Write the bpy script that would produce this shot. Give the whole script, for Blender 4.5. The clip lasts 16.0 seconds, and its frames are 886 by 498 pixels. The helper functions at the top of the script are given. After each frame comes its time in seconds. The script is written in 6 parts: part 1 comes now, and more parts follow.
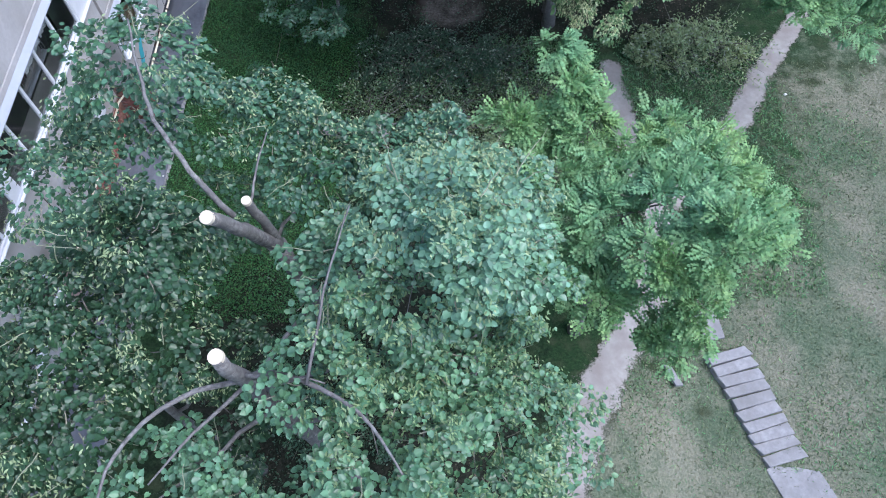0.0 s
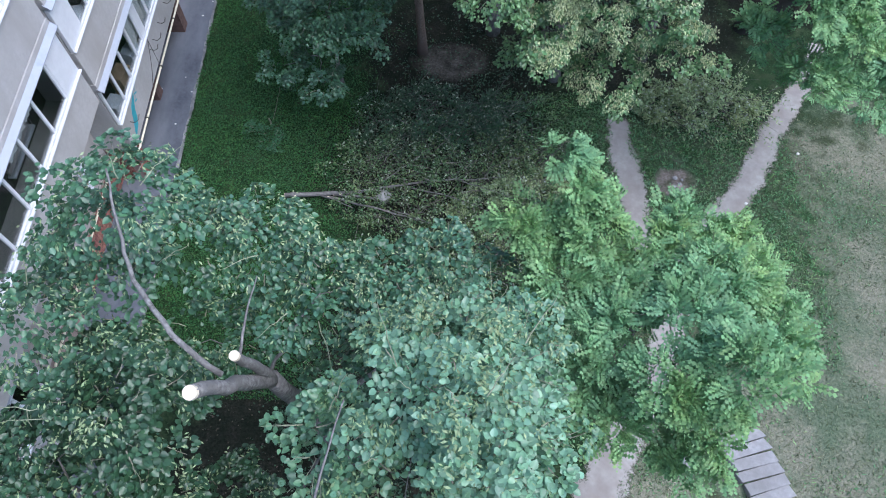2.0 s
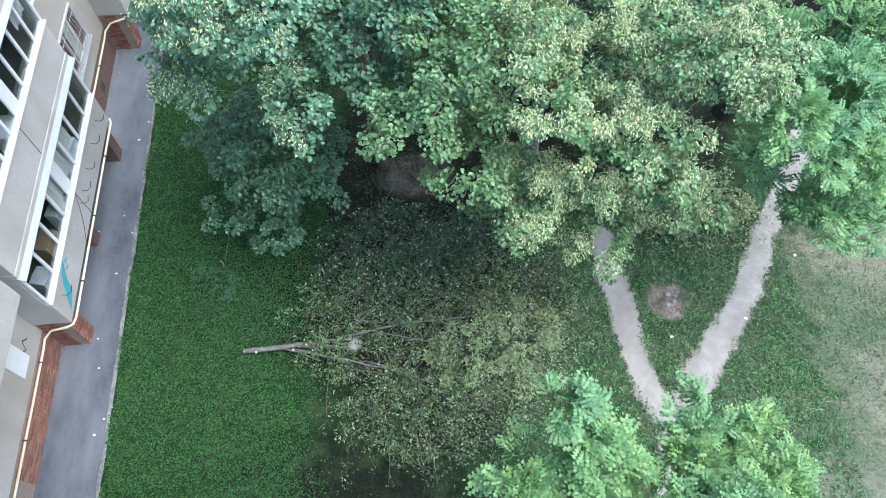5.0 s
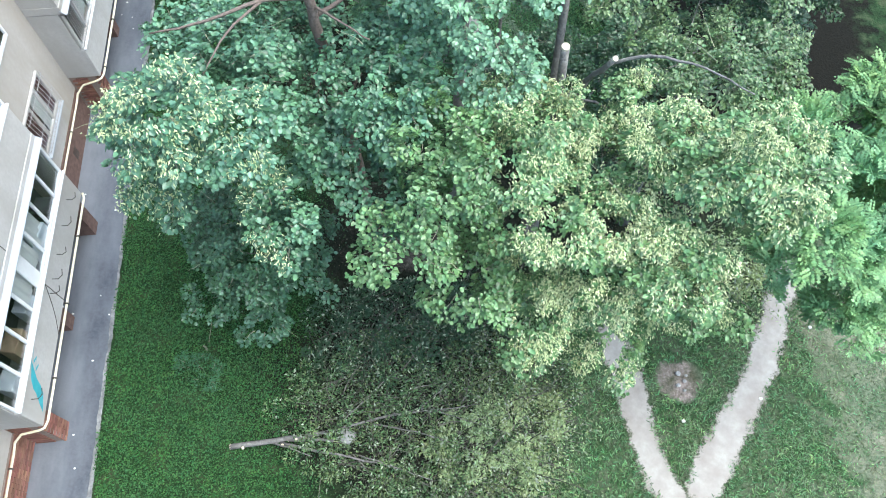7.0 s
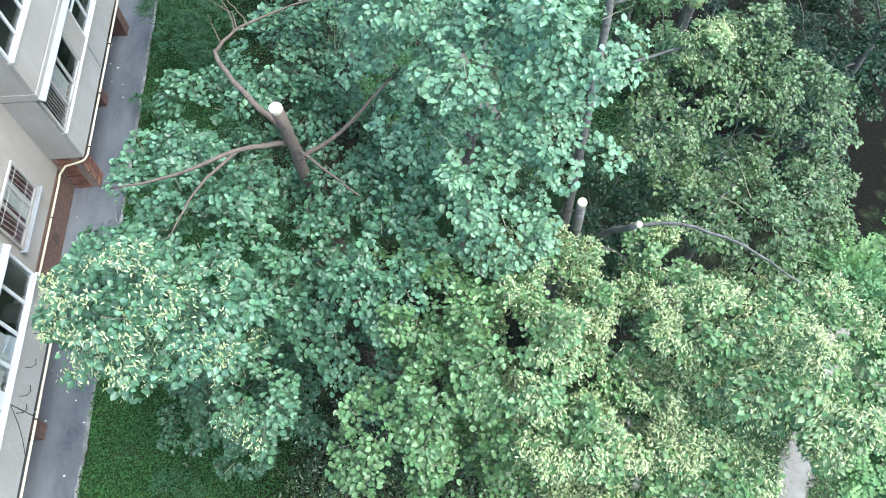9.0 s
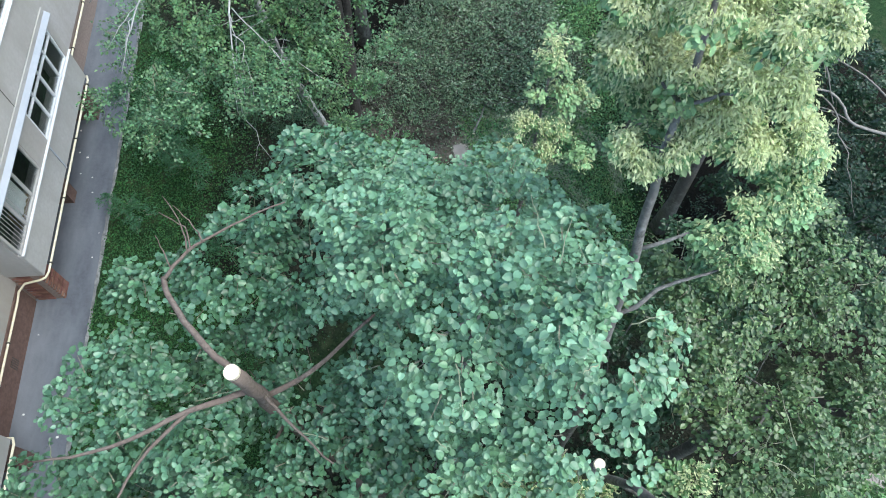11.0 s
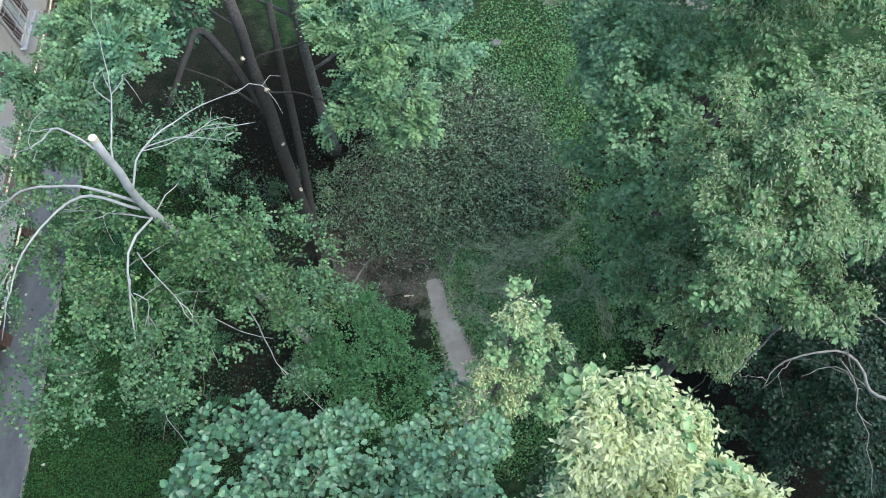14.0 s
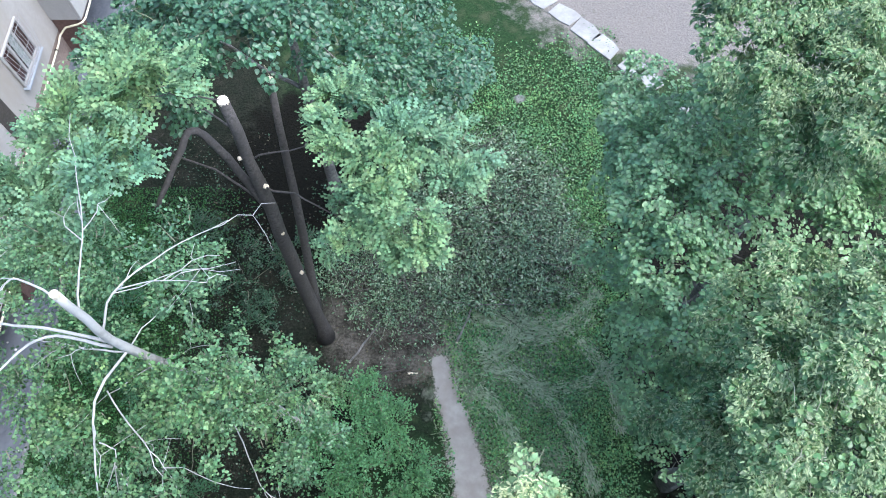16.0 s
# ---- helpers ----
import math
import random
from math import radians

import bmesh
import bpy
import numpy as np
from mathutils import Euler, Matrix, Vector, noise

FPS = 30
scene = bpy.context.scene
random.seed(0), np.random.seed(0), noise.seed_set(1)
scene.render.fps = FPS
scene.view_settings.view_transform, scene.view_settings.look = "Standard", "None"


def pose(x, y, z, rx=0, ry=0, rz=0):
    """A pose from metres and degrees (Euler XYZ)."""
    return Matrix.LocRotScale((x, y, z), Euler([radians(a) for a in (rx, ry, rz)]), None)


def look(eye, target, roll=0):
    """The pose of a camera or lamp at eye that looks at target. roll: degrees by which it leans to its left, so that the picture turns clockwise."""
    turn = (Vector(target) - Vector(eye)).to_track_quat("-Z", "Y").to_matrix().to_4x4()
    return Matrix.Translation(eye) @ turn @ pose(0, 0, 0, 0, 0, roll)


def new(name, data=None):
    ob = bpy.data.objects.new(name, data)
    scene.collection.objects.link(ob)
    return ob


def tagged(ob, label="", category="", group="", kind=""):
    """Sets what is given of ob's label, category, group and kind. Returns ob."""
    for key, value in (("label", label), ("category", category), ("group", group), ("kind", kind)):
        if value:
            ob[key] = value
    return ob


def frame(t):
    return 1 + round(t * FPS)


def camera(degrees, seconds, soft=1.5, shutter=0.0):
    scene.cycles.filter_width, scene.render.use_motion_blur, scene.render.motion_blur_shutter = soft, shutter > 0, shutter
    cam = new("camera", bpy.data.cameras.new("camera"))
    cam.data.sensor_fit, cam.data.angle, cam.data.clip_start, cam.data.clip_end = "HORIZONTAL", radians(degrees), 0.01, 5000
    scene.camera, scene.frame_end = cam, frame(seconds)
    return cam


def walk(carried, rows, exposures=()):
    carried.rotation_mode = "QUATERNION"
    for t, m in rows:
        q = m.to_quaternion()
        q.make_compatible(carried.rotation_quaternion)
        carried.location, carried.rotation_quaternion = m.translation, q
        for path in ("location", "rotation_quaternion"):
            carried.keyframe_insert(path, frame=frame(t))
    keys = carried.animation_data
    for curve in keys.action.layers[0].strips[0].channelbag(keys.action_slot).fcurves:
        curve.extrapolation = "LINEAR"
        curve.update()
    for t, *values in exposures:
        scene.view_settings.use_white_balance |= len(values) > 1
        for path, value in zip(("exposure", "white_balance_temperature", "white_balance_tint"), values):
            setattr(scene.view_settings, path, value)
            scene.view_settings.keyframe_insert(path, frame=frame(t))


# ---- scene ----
cam = camera(63.5, 16.0, 1.0)
PATH = [
    (0, (0.324, -0.744, 18.172), (0.313, 0.187, 16.402), 0.1),
    (0.5, (0.296, -0.386, 18.25), (0.282, 0.543, 16.478), 0.2),
    (1, (0.274, 0.032, 18.33), (0.26, 0.963, 16.56), 0.1),
    (1.5, (0.285, 0.643, 18.444), (0.269, 1.572, 16.672), 0.0),
    (2, (0.279, 1.313, 18.508), (0.264, 2.245, 16.738), 0.0),
    (2.5, (0.297, 2.102, 18.599), (0.279, 3.029, 16.827), -0.0),
    (3, (0.297, 2.838, 18.641), (0.278, 3.764, 16.868), -0.1),
    (3.5, (0.286, 3.587, 18.7), (0.276, 4.513, 16.928), -0.1),
    (4, (0.279, 4.293, 18.717), (0.312, 5.218, 16.944), -0.3),
    (4.2, (0.259, 4.556, 18.702), (0.299, 5.489, 16.934), -0.3),
    (6.3, (0.252, 7.581, 18.725), (0.347, 8.494, 16.948), 0.1),
    (6.5, (0.307, 7.756, 18.73), (0.396, 8.675, 16.955), 0.1),
    (7, (0.353, 8.344, 18.722), (0.439, 9.259, 16.946), 0.1),
    (7.5, (0.367, 8.961, 18.731), (0.454, 9.871, 16.952), 0.2),
    (8, (0.47, 9.733, 18.748), (0.549, 10.633, 16.964), -0.0),
    (8.5, (0.621, 10.611, 18.696), (0.69, 11.527, 16.92), -0.1),
    (8.7, (0.709, 10.953, 18.676), (0.77, 11.877, 16.904), -0.4),
    (10.8, (1.112, 15.317, 18.792), (1.172, 16.209, 17.003), 0.3),
    (11, (1.189, 15.683, 18.779), (1.248, 16.575, 16.99), 0.3),
    (11.5, (1.4, 16.616, 18.801), (1.455, 17.503, 17.009), 0.1),
    (12, (1.621, 17.464, 18.856), (1.674, 18.346, 17.061), -0.0),
    (12.5, (1.852, 18.368, 18.919), (1.904, 19.242, 17.121), 0.0),
    (13, (2.037, 19.137, 18.952), (2.087, 20.006, 17.151), -0.0),
    (13.5, (2.222, 19.901, 18.995), (2.271, 20.767, 17.192), -0.1),
    (14, (2.383, 20.562, 18.985), (2.43, 21.425, 17.181), -0.2),
    (14.5, (2.468, 21.237, 18.994), (2.517, 22.094, 17.188), -0.0),
    (15, (2.542, 21.835, 18.985), (2.591, 22.69, 17.178), -0.1),
    (15.5, (2.591, 22.483, 18.981), (2.643, 23.334, 17.172), 0.0),
    (16, (2.638, 22.989, 18.97), (2.639, 23.842, 17.161), 0.0),
]
walk(cam, [(t, look(eye, target, roll)) for t, eye, target, roll in PATH],
     exposures=[(0, 0.84, 5660, 16), (2, 0.80, 5710, 14), (3.5, 0.93, 5810, 11), (4.2, 1.08, 5860, 9), (6.3, 1.63, 6160, 5), (8.7, 1.57, 6210, 3), (10.8, 1.13, 6210, 3), (12, 0.89, 6260, 2), (13.5, 0.82, 6210, 2), (15, 1.19, 6060, 5), (16, 1.44, 5910, 10)])

# ---- light ----
world = bpy.data.worlds.new("evening_sky")
scene.world = world
world.use_nodes = True
wn, wl = world.node_tree.nodes, world.node_tree.links
sky = wn.new("ShaderNodeTexSky")
sky.sky_type, sky.sun_disc = "NISHITA", False
sky.sun_elevation, sky.sun_rotation = radians(62), radians(100)
sky.air_density, sky.dust_density, sky.ozone_density = 1.0, 2.5, 1.5
wn["Background"].inputs["Strength"].default_value = 0.15
wl.new(sky.outputs["Color"], wn["Background"].inputs["Color"])

sun = new("sun", bpy.data.lights.new("sun", "SUN"))
sun.data.energy, sun.data.angle, sun.data.color = 1.5, radians(50), (1.0, 0.97, 0.93)
sun.matrix_world = look((0, 0, 40), (-4.7, 1.2, 31))


# ---- materials ----
def mat(name, c1, c2, scale=6.0, rough=0.85, bump=0.3, c3=None, scale2=0.7, metal=0.0, vary=None, amount=0.25, spec=0.3, through_light=0.0, distance=0.02, stretch=None):
    """Two noises mix three colours; vary: 'island' or 'object' shifts the value piece by piece."""
    m = bpy.data.materials.new(name)
    m.use_nodes = True
    n, l = m.node_tree.nodes, m.node_tree.links
    b = n["Principled BSDF"]
    geo = n.new("ShaderNodeNewGeometry")
    fine, wide = n.new("ShaderNodeTexNoise"), n.new("ShaderNodeTexNoise")
    for t, s, d in ((fine, scale, 6.0), (wide, scale2, 4.0)):
        t.inputs["Scale"].default_value, t.inputs["Detail"].default_value, t.inputs["Roughness"].default_value = s, d, 0.62
        if stretch and t is wide:
            mp = n.new("ShaderNodeMapping")
            mp.inputs["Scale"].default_value = stretch
            l.new(geo.outputs["Position"], mp.inputs["Vector"])
            l.new(mp.outputs[0], t.inputs["Vector"])
        else:
            l.new(geo.outputs["Position"], t.inputs["Vector"])
    ramps = []
    for t in (fine, wide):
        r = n.new("ShaderNodeMapRange")
        r.inputs["From Min"].default_value, r.inputs["From Max"].default_value = 0.33, 0.67
        l.new(t.outputs["Fac"], r.inputs["Value"])
        ramps.append(r)
    a = n.new("ShaderNodeMix")
    a.data_type = "RGBA"
    a.inputs[6].default_value, a.inputs[7].default_value = (*c1, 1), (*c2, 1)
    l.new(ramps[0].outputs[0], a.inputs[0])
    out = a.outputs[2]
    if c3:
        c = n.new("ShaderNodeMix")
        c.data_type = "RGBA"
        c.inputs[7].default_value = (*c3, 1)
        l.new(out, c.inputs[6])
        l.new(ramps[1].outputs[0], c.inputs[0])
        out = c.outputs[2]
    if vary:
        h = n.new("ShaderNodeHueSaturation")
        src = geo.outputs["Random Per Island"] if vary == "island" else n.new("ShaderNodeObjectInfo").outputs["Random"]
        v = n.new("ShaderNodeMapRange")
        v.inputs["To Min"].default_value, v.inputs["To Max"].default_value = 1 - amount, 1 + amount
        l.new(src, v.inputs["Value"])
        l.new(v.outputs[0], h.inputs["Value"])
        q = n.new("ShaderNodeMapRange")
        q.inputs["To Min"].default_value, q.inputs["To Max"].default_value = 0.5 - 0.05 * amount, 0.5 + 0.05 * amount
        w = n.new("ShaderNodeMath")
        w.operation, w.inputs[1].default_value = "MULTIPLY", 7.31
        f = n.new("ShaderNodeMath")
        f.operation = "FRACT"
        l.new(src, w.inputs[0])
        l.new(w.outputs[0], f.inputs[0])
        l.new(f.outputs[0], q.inputs["Value"])
        l.new(q.outputs[0], h.inputs["Hue"])
        l.new(out, h.inputs["Color"])
        out = h.outputs[0]
    l.new(out, b.inputs["Base Color"])
    b.inputs["Roughness"].default_value, b.inputs["Metallic"].default_value = rough, metal
    b.inputs["Specular IOR Level"].default_value = spec
    if bump:
        k = n.new("ShaderNodeBump")
        k.inputs["Strength"].default_value, k.inputs["Distance"].default_value = bump, distance
        l.new(fine.outputs["Fac"], k.inputs["Height"])
        l.new(k.outputs[0], b.inputs["Normal"])
    if through_light:
        t, x = n.new("ShaderNodeBsdfTranslucent"), n.new("ShaderNodeMixShader")
        l.new(out, t.inputs["Color"])
        x.inputs[0].default_value = through_light
        l.new(b.outputs[0], x.inputs[1])
        l.new(t.outputs[0], x.inputs[2])
        l.new(x.outputs[0], n["Material Output"].inputs["Surface"])
    return m


def leaf_mat(name, c1, c2, c3, rough=0.36, spec=0.6, amount=0.28, thin=0.14):
    return mat(name, c1, c2, 3.2, rough, 0.0, c3, 0.45, vary="island", amount=amount, spec=spec, through_light=thin)


M_LINDEN = leaf_mat("linden_leaf", (0.072, 0.180, 0.086), (0.150, 0.292, 0.140), (0.122, 0.256, 0.142), amount=0.42)
M_LINDEN_WARM = leaf_mat("warm_linden_leaf", (0.085, 0.190, 0.068), (0.168, 0.295, 0.108), (0.138, 0.262, 0.112), amount=0.4)
M_LINDEN_PALE = leaf_mat("pale_linden_leaf", (0.125, 0.262, 0.144), (0.206, 0.369, 0.212), (0.178, 0.344, 0.215), amount=0.34)
# linden leaf lightened to make up for light blocked by neighbouring crowns
M_LINDEN_LIFTED = leaf_mat("lifted_linden_leaf", (0.195, 0.360, 0.155), (0.300, 0.470, 0.230), (0.250, 0.425, 0.215), amount=0.4)
M_LINDEN_FULL = leaf_mat("full_linden_leaf", (0.062, 0.158, 0.082), (0.124, 0.256, 0.130), (0.103, 0.224, 0.135), amount=0.42)
M_LINDEN_GOLD = leaf_mat("yellowish_linden_leaf", (0.180, 0.320, 0.142), (0.304, 0.450, 0.215), (0.228, 0.390, 0.198), 0.5, 0.4, 0.4)
# darker copy of the linden leaf; its shade is in the colour
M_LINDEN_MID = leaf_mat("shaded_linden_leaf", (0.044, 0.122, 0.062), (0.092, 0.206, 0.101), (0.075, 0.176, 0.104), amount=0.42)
M_OLIVE = leaf_mat("olive_linden_leaf", (0.068, 0.132, 0.056), (0.142, 0.228, 0.092), (0.100, 0.180, 0.080), amount=0.45)
M_PALEGRASS = leaf_mat("trampled_grass", (0.188, 0.263, 0.156), (0.375, 0.431, 0.312), (0.237, 0.312, 0.206), 0.8, 0.2, 0.4)
M_CLEARWEED = leaf_mat("clearing_weed_leaf", (0.075, 0.185, 0.062), (0.180, 0.340, 0.122), (0.100, 0.235, 0.098), 0.55, 0.35, 0.75)
# linden leaf with deep shade put into its colour
M_LINDEN_SHADE = leaf_mat("shade_toned_linden_leaf", (0.027, 0.076, 0.034), (0.050, 0.119, 0.049), (0.041, 0.103, 0.053))
M_ROBINIA = leaf_mat("robinia_leaf", (0.140, 0.290, 0.115), (0.290, 0.460, 0.150), (0.175, 0.355, 0.175), 0.55, 0.35)
M_ASH = leaf_mat("pinnate_leaf", (0.105, 0.225, 0.110), (0.260, 0.385, 0.150), (0.150, 0.295, 0.180), 0.55, 0.35, 0.45)
M_BIRCH = leaf_mat("birch_leaf", (0.070, 0.160, 0.065), (0.165, 0.285, 0.100), (0.095, 0.205, 0.110), 0.45, 0.45, 0.6)
M_SHRUB = leaf_mat("shrub_leaf", (0.040, 0.125, 0.052), (0.066, 0.170, 0.066), (0.052, 0.145, 0.075), 0.5, 0.4)
M_BUSH = leaf_mat("bush_leaf", (0.075, 0.215, 0.080), (0.150, 0.325, 0.120), (0.100, 0.260, 0.110), 0.5, 0.4, 0.4)
M_WEED = leaf_mat("lawn_leaf", (0.028, 0.098, 0.025), (0.056, 0.165, 0.040), (0.040, 0.122, 0.040), 0.6, 0.3, 0.55)
M_WILT = leaf_mat("wilted_leaf", (0.050, 0.112, 0.045), (0.200, 0.275, 0.110), (0.080, 0.150, 0.066), 0.5, 0.4, 0.85)
M_STRAW = leaf_mat("dry_grass", (0.150, 0.170, 0.100), (0.260, 0.265, 0.175), (0.105, 0.150, 0.075), 0.8, 0.2, 0.45)
M_BLOOM = leaf_mat("linden_blossom", (0.64, 0.69, 0.38), (0.80, 0.83, 0.54), (0.56, 0.65, 0.36), 0.6, 0.3, 0.25, 0.35)
M_BRACT = leaf_mat("green_linden_bract", (0.26, 0.37, 0.17), (0.38, 0.48, 0.25), (0.22, 0.34, 0.16), 0.6, 0.3, 0.25, 0.3)
M_BRACT_PALE = leaf_mat("pale_linden_bract", (0.34, 0.44, 0.23), (0.50, 0.58, 0.34), (0.30, 0.41, 0.21), 0.6, 0.3, 0.25, 0.3)
M_BARK = mat("grey_brown_bark", (0.085, 0.082, 0.076), (0.35, 0.345, 0.33), 13, 0.9, 0.9, (0.17, 0.165, 0.158), 2.6)
M_BARK_DARK = mat("dark_bark", (0.048, 0.045, 0.043), (0.125, 0.117, 0.11), 18, 0.9, 1.0, (0.072, 0.067, 0.063), 2.0)
M_BARK_RED = mat("brown_bark", (0.10, 0.080, 0.068), (0.25, 0.205, 0.178), 16, 0.9, 0.9, (0.16, 0.125, 0.105), 2.0)
M_BIRCHBARK = mat("white_birch_bark", (0.46, 0.46, 0.45), (0.26, 0.26, 0.25), 9, 0.7, 0.4, (0.50, 0.50, 0.49), 2.0)
M_CUT = mat("fresh_cut_wood", (0.72, 0.62, 0.47), (0.80, 0.72, 0.58), 30, 0.8, 0.3)
M_TWIG = mat("twig_bark", (0.15, 0.15, 0.11), (0.27, 0.27, 0.20), 20, 0.9, 0.4)
M_SHOOT = mat("young_shoot", (0.24, 0.27, 0.17), (0.38, 0.40, 0.28), 9, 0.7, 0.2)
M_DEADWOOD = mat("dry_twig", (0.060, 0.060, 0.050), (0.195, 0.192, 0.168), 8, 0.9, 0.5, vary="island", amount=0.6)


def ground_mat():
    """Lawn soil with zones of dry meadow, leaf litter, bare ground and painted shade, which run into one another with
    uneven edges.
    """
    m = bpy.data.materials.new("ground_cover")
    m.use_nodes = True
    n, l = m.node_tree.nodes, m.node_tree.links
    b = n["Principled BSDF"]
    geo = n.new("ShaderNodeNewGeometry")

    def noisy(scale, detail=6.0):
        t = n.new("ShaderNodeTexNoise")
        t.inputs["Scale"].default_value, t.inputs["Detail"].default_value, t.inputs["Roughness"].default_value = scale, detail, 0.65
        l.new(geo.outputs["Position"], t.inputs["Vector"])
        return t.outputs["Fac"]

    def ranged(src, a, c, lo=0.0, hi=1.0):
        r = n.new("ShaderNodeMapRange")
        for k, q in (("From Min", a), ("From Max", c), ("To Min", lo), ("To Max", hi)):
            r.inputs[k].default_value = q
        l.new(src, r.inputs["Value"])
        return r.outputs[0]

    def mixed(fac, a, c):
        x = n.new("ShaderNodeMix")
        x.data_type = "RGBA"
        l.new(fac, x.inputs[0])
        for k, q in ((6, a), (7, c)):
            if isinstance(q, tuple):
                x.inputs[k].default_value = (*q, 1)
            else:
                l.new(q, x.inputs[k])
        return x.outputs[2]

    fine, mid, wide = noisy(14.0, 8.0), noisy(1.6), noisy(0.38, 4.0)
    f, w = ranged(fine, 0.35, 0.65), ranged(wide, 0.40, 0.60)
    lawn = mixed(f, (0.012, 0.034, 0.013), (0.032, 0.070, 0.026))
    out = mixed(ranged(mid, 0.5, 0.7), lawn, (0.06, 0.075, 0.040))
    dry = mixed(w, mixed(f, (0.065, 0.105, 0.060), (0.155, 0.195, 0.125)), mixed(f, (0.165, 0.175, 0.122), (0.275, 0.275, 0.205)))
    # leaf litter, its colour darkened further for the shade under the trees
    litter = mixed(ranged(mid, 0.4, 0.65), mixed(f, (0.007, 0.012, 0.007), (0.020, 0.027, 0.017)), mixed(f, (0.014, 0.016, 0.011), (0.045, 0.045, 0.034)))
    red = mixed(ranged(mid, 0.42, 0.6), mixed(f, (0.22, 0.18, 0.16), (0.36, 0.31, 0.28)), mixed(f, (0.06, 0.07, 0.04), (0.13, 0.125, 0.085)))
    green = mixed(ranged(mid, 0.4, 0.62), mixed(f, (0.024, 0.062, 0.022), (0.062, 0.118, 0.050)), mixed(f, (0.066, 0.092, 0.052), (0.135, 0.158, 0.105)))
    debris = mixed(ranged(mid, 0.42, 0.6), mixed(f, (0.022, 0.021, 0.016), (0.075, 0.071, 0.058)), mixed(f, (0.070, 0.066, 0.055), (0.180, 0.170, 0.148)))
    grey = mixed(f, (0.18, 0.165, 0.150), (0.26, 0.24, 0.22))
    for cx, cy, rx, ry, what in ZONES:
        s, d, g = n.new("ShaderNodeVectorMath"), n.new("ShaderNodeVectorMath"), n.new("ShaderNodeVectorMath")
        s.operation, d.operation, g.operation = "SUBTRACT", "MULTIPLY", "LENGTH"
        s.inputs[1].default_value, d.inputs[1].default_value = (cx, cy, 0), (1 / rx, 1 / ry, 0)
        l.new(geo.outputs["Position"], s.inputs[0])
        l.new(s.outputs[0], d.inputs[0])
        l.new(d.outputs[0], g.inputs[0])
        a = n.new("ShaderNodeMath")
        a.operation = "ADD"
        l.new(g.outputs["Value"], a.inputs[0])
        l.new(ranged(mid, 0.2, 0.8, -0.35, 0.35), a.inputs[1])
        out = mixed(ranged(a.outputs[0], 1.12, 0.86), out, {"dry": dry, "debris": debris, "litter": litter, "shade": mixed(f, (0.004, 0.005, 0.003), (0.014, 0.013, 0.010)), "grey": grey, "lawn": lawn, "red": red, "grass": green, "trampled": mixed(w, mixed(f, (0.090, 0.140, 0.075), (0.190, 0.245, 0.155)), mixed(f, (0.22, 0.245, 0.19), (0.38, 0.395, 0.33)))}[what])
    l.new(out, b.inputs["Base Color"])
    b.inputs["Roughness"].default_value, b.inputs["Specular IOR Level"].default_value = 0.95, 0.15
    k = n.new("ShaderNodeBump")
    k.inputs["Strength"].default_value, k.inputs["Distance"].default_value = 0.9, 0.06
    l.new(fine, k.inputs["Height"])
    l.new(k.outputs[0], b.inputs["Normal"])
    return m


# "shade" zones paint the dark beneath dense crowns into the ground colour
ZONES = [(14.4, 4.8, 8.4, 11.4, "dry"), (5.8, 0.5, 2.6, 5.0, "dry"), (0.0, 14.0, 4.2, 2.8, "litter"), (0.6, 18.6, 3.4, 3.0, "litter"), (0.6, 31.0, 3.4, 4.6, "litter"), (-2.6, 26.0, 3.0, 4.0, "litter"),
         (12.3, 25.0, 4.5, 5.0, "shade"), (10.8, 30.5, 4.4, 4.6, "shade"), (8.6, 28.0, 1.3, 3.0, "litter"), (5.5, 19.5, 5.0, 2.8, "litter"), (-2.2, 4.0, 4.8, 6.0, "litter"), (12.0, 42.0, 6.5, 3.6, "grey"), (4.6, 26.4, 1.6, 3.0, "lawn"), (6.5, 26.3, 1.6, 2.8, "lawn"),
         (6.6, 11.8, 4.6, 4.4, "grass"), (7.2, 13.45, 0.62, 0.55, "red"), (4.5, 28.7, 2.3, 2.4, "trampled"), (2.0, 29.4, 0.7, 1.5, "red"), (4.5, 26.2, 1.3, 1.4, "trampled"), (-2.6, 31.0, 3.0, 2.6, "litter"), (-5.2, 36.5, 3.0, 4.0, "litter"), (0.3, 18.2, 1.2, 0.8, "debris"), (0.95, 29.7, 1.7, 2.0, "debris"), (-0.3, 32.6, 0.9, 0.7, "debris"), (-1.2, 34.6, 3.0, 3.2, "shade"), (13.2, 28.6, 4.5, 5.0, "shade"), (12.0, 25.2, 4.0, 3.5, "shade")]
M_GROUND = ground_mat()


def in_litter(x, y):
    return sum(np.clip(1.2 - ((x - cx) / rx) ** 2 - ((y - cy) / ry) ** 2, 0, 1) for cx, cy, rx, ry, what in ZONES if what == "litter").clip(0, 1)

M_ASPHALT = mat("worn_asphalt", (0.072, 0.082, 0.100), (0.100, 0.113, 0.135), 11, 0.85, 0.4, (0.185, 0.202, 0.230), 0.75, stretch=(1.2, 0.4, 1.0))
M_CONCRETE = mat("weathered_concrete", (0.27, 0.272, 0.275), (0.38, 0.382, 0.385), 7, 0.9, 0.5, (0.23, 0.23, 0.225), 1.4)
M_PLASTER = mat("beige_render", (0.425, 0.415, 0.41), (0.485, 0.475, 0.47), 9, 0.9, 0.3, (0.37, 0.34, 0.30), 0.55, stretch=(1.0, 1.0, 0.35))
M_PANEL = mat("grey_panel", (0.455, 0.45, 0.445), (0.53, 0.525, 0.52), 11, 0.9, 0.3, (0.39, 0.375, 0.355), 0.7, stretch=(1.0, 1.0, 0.4))
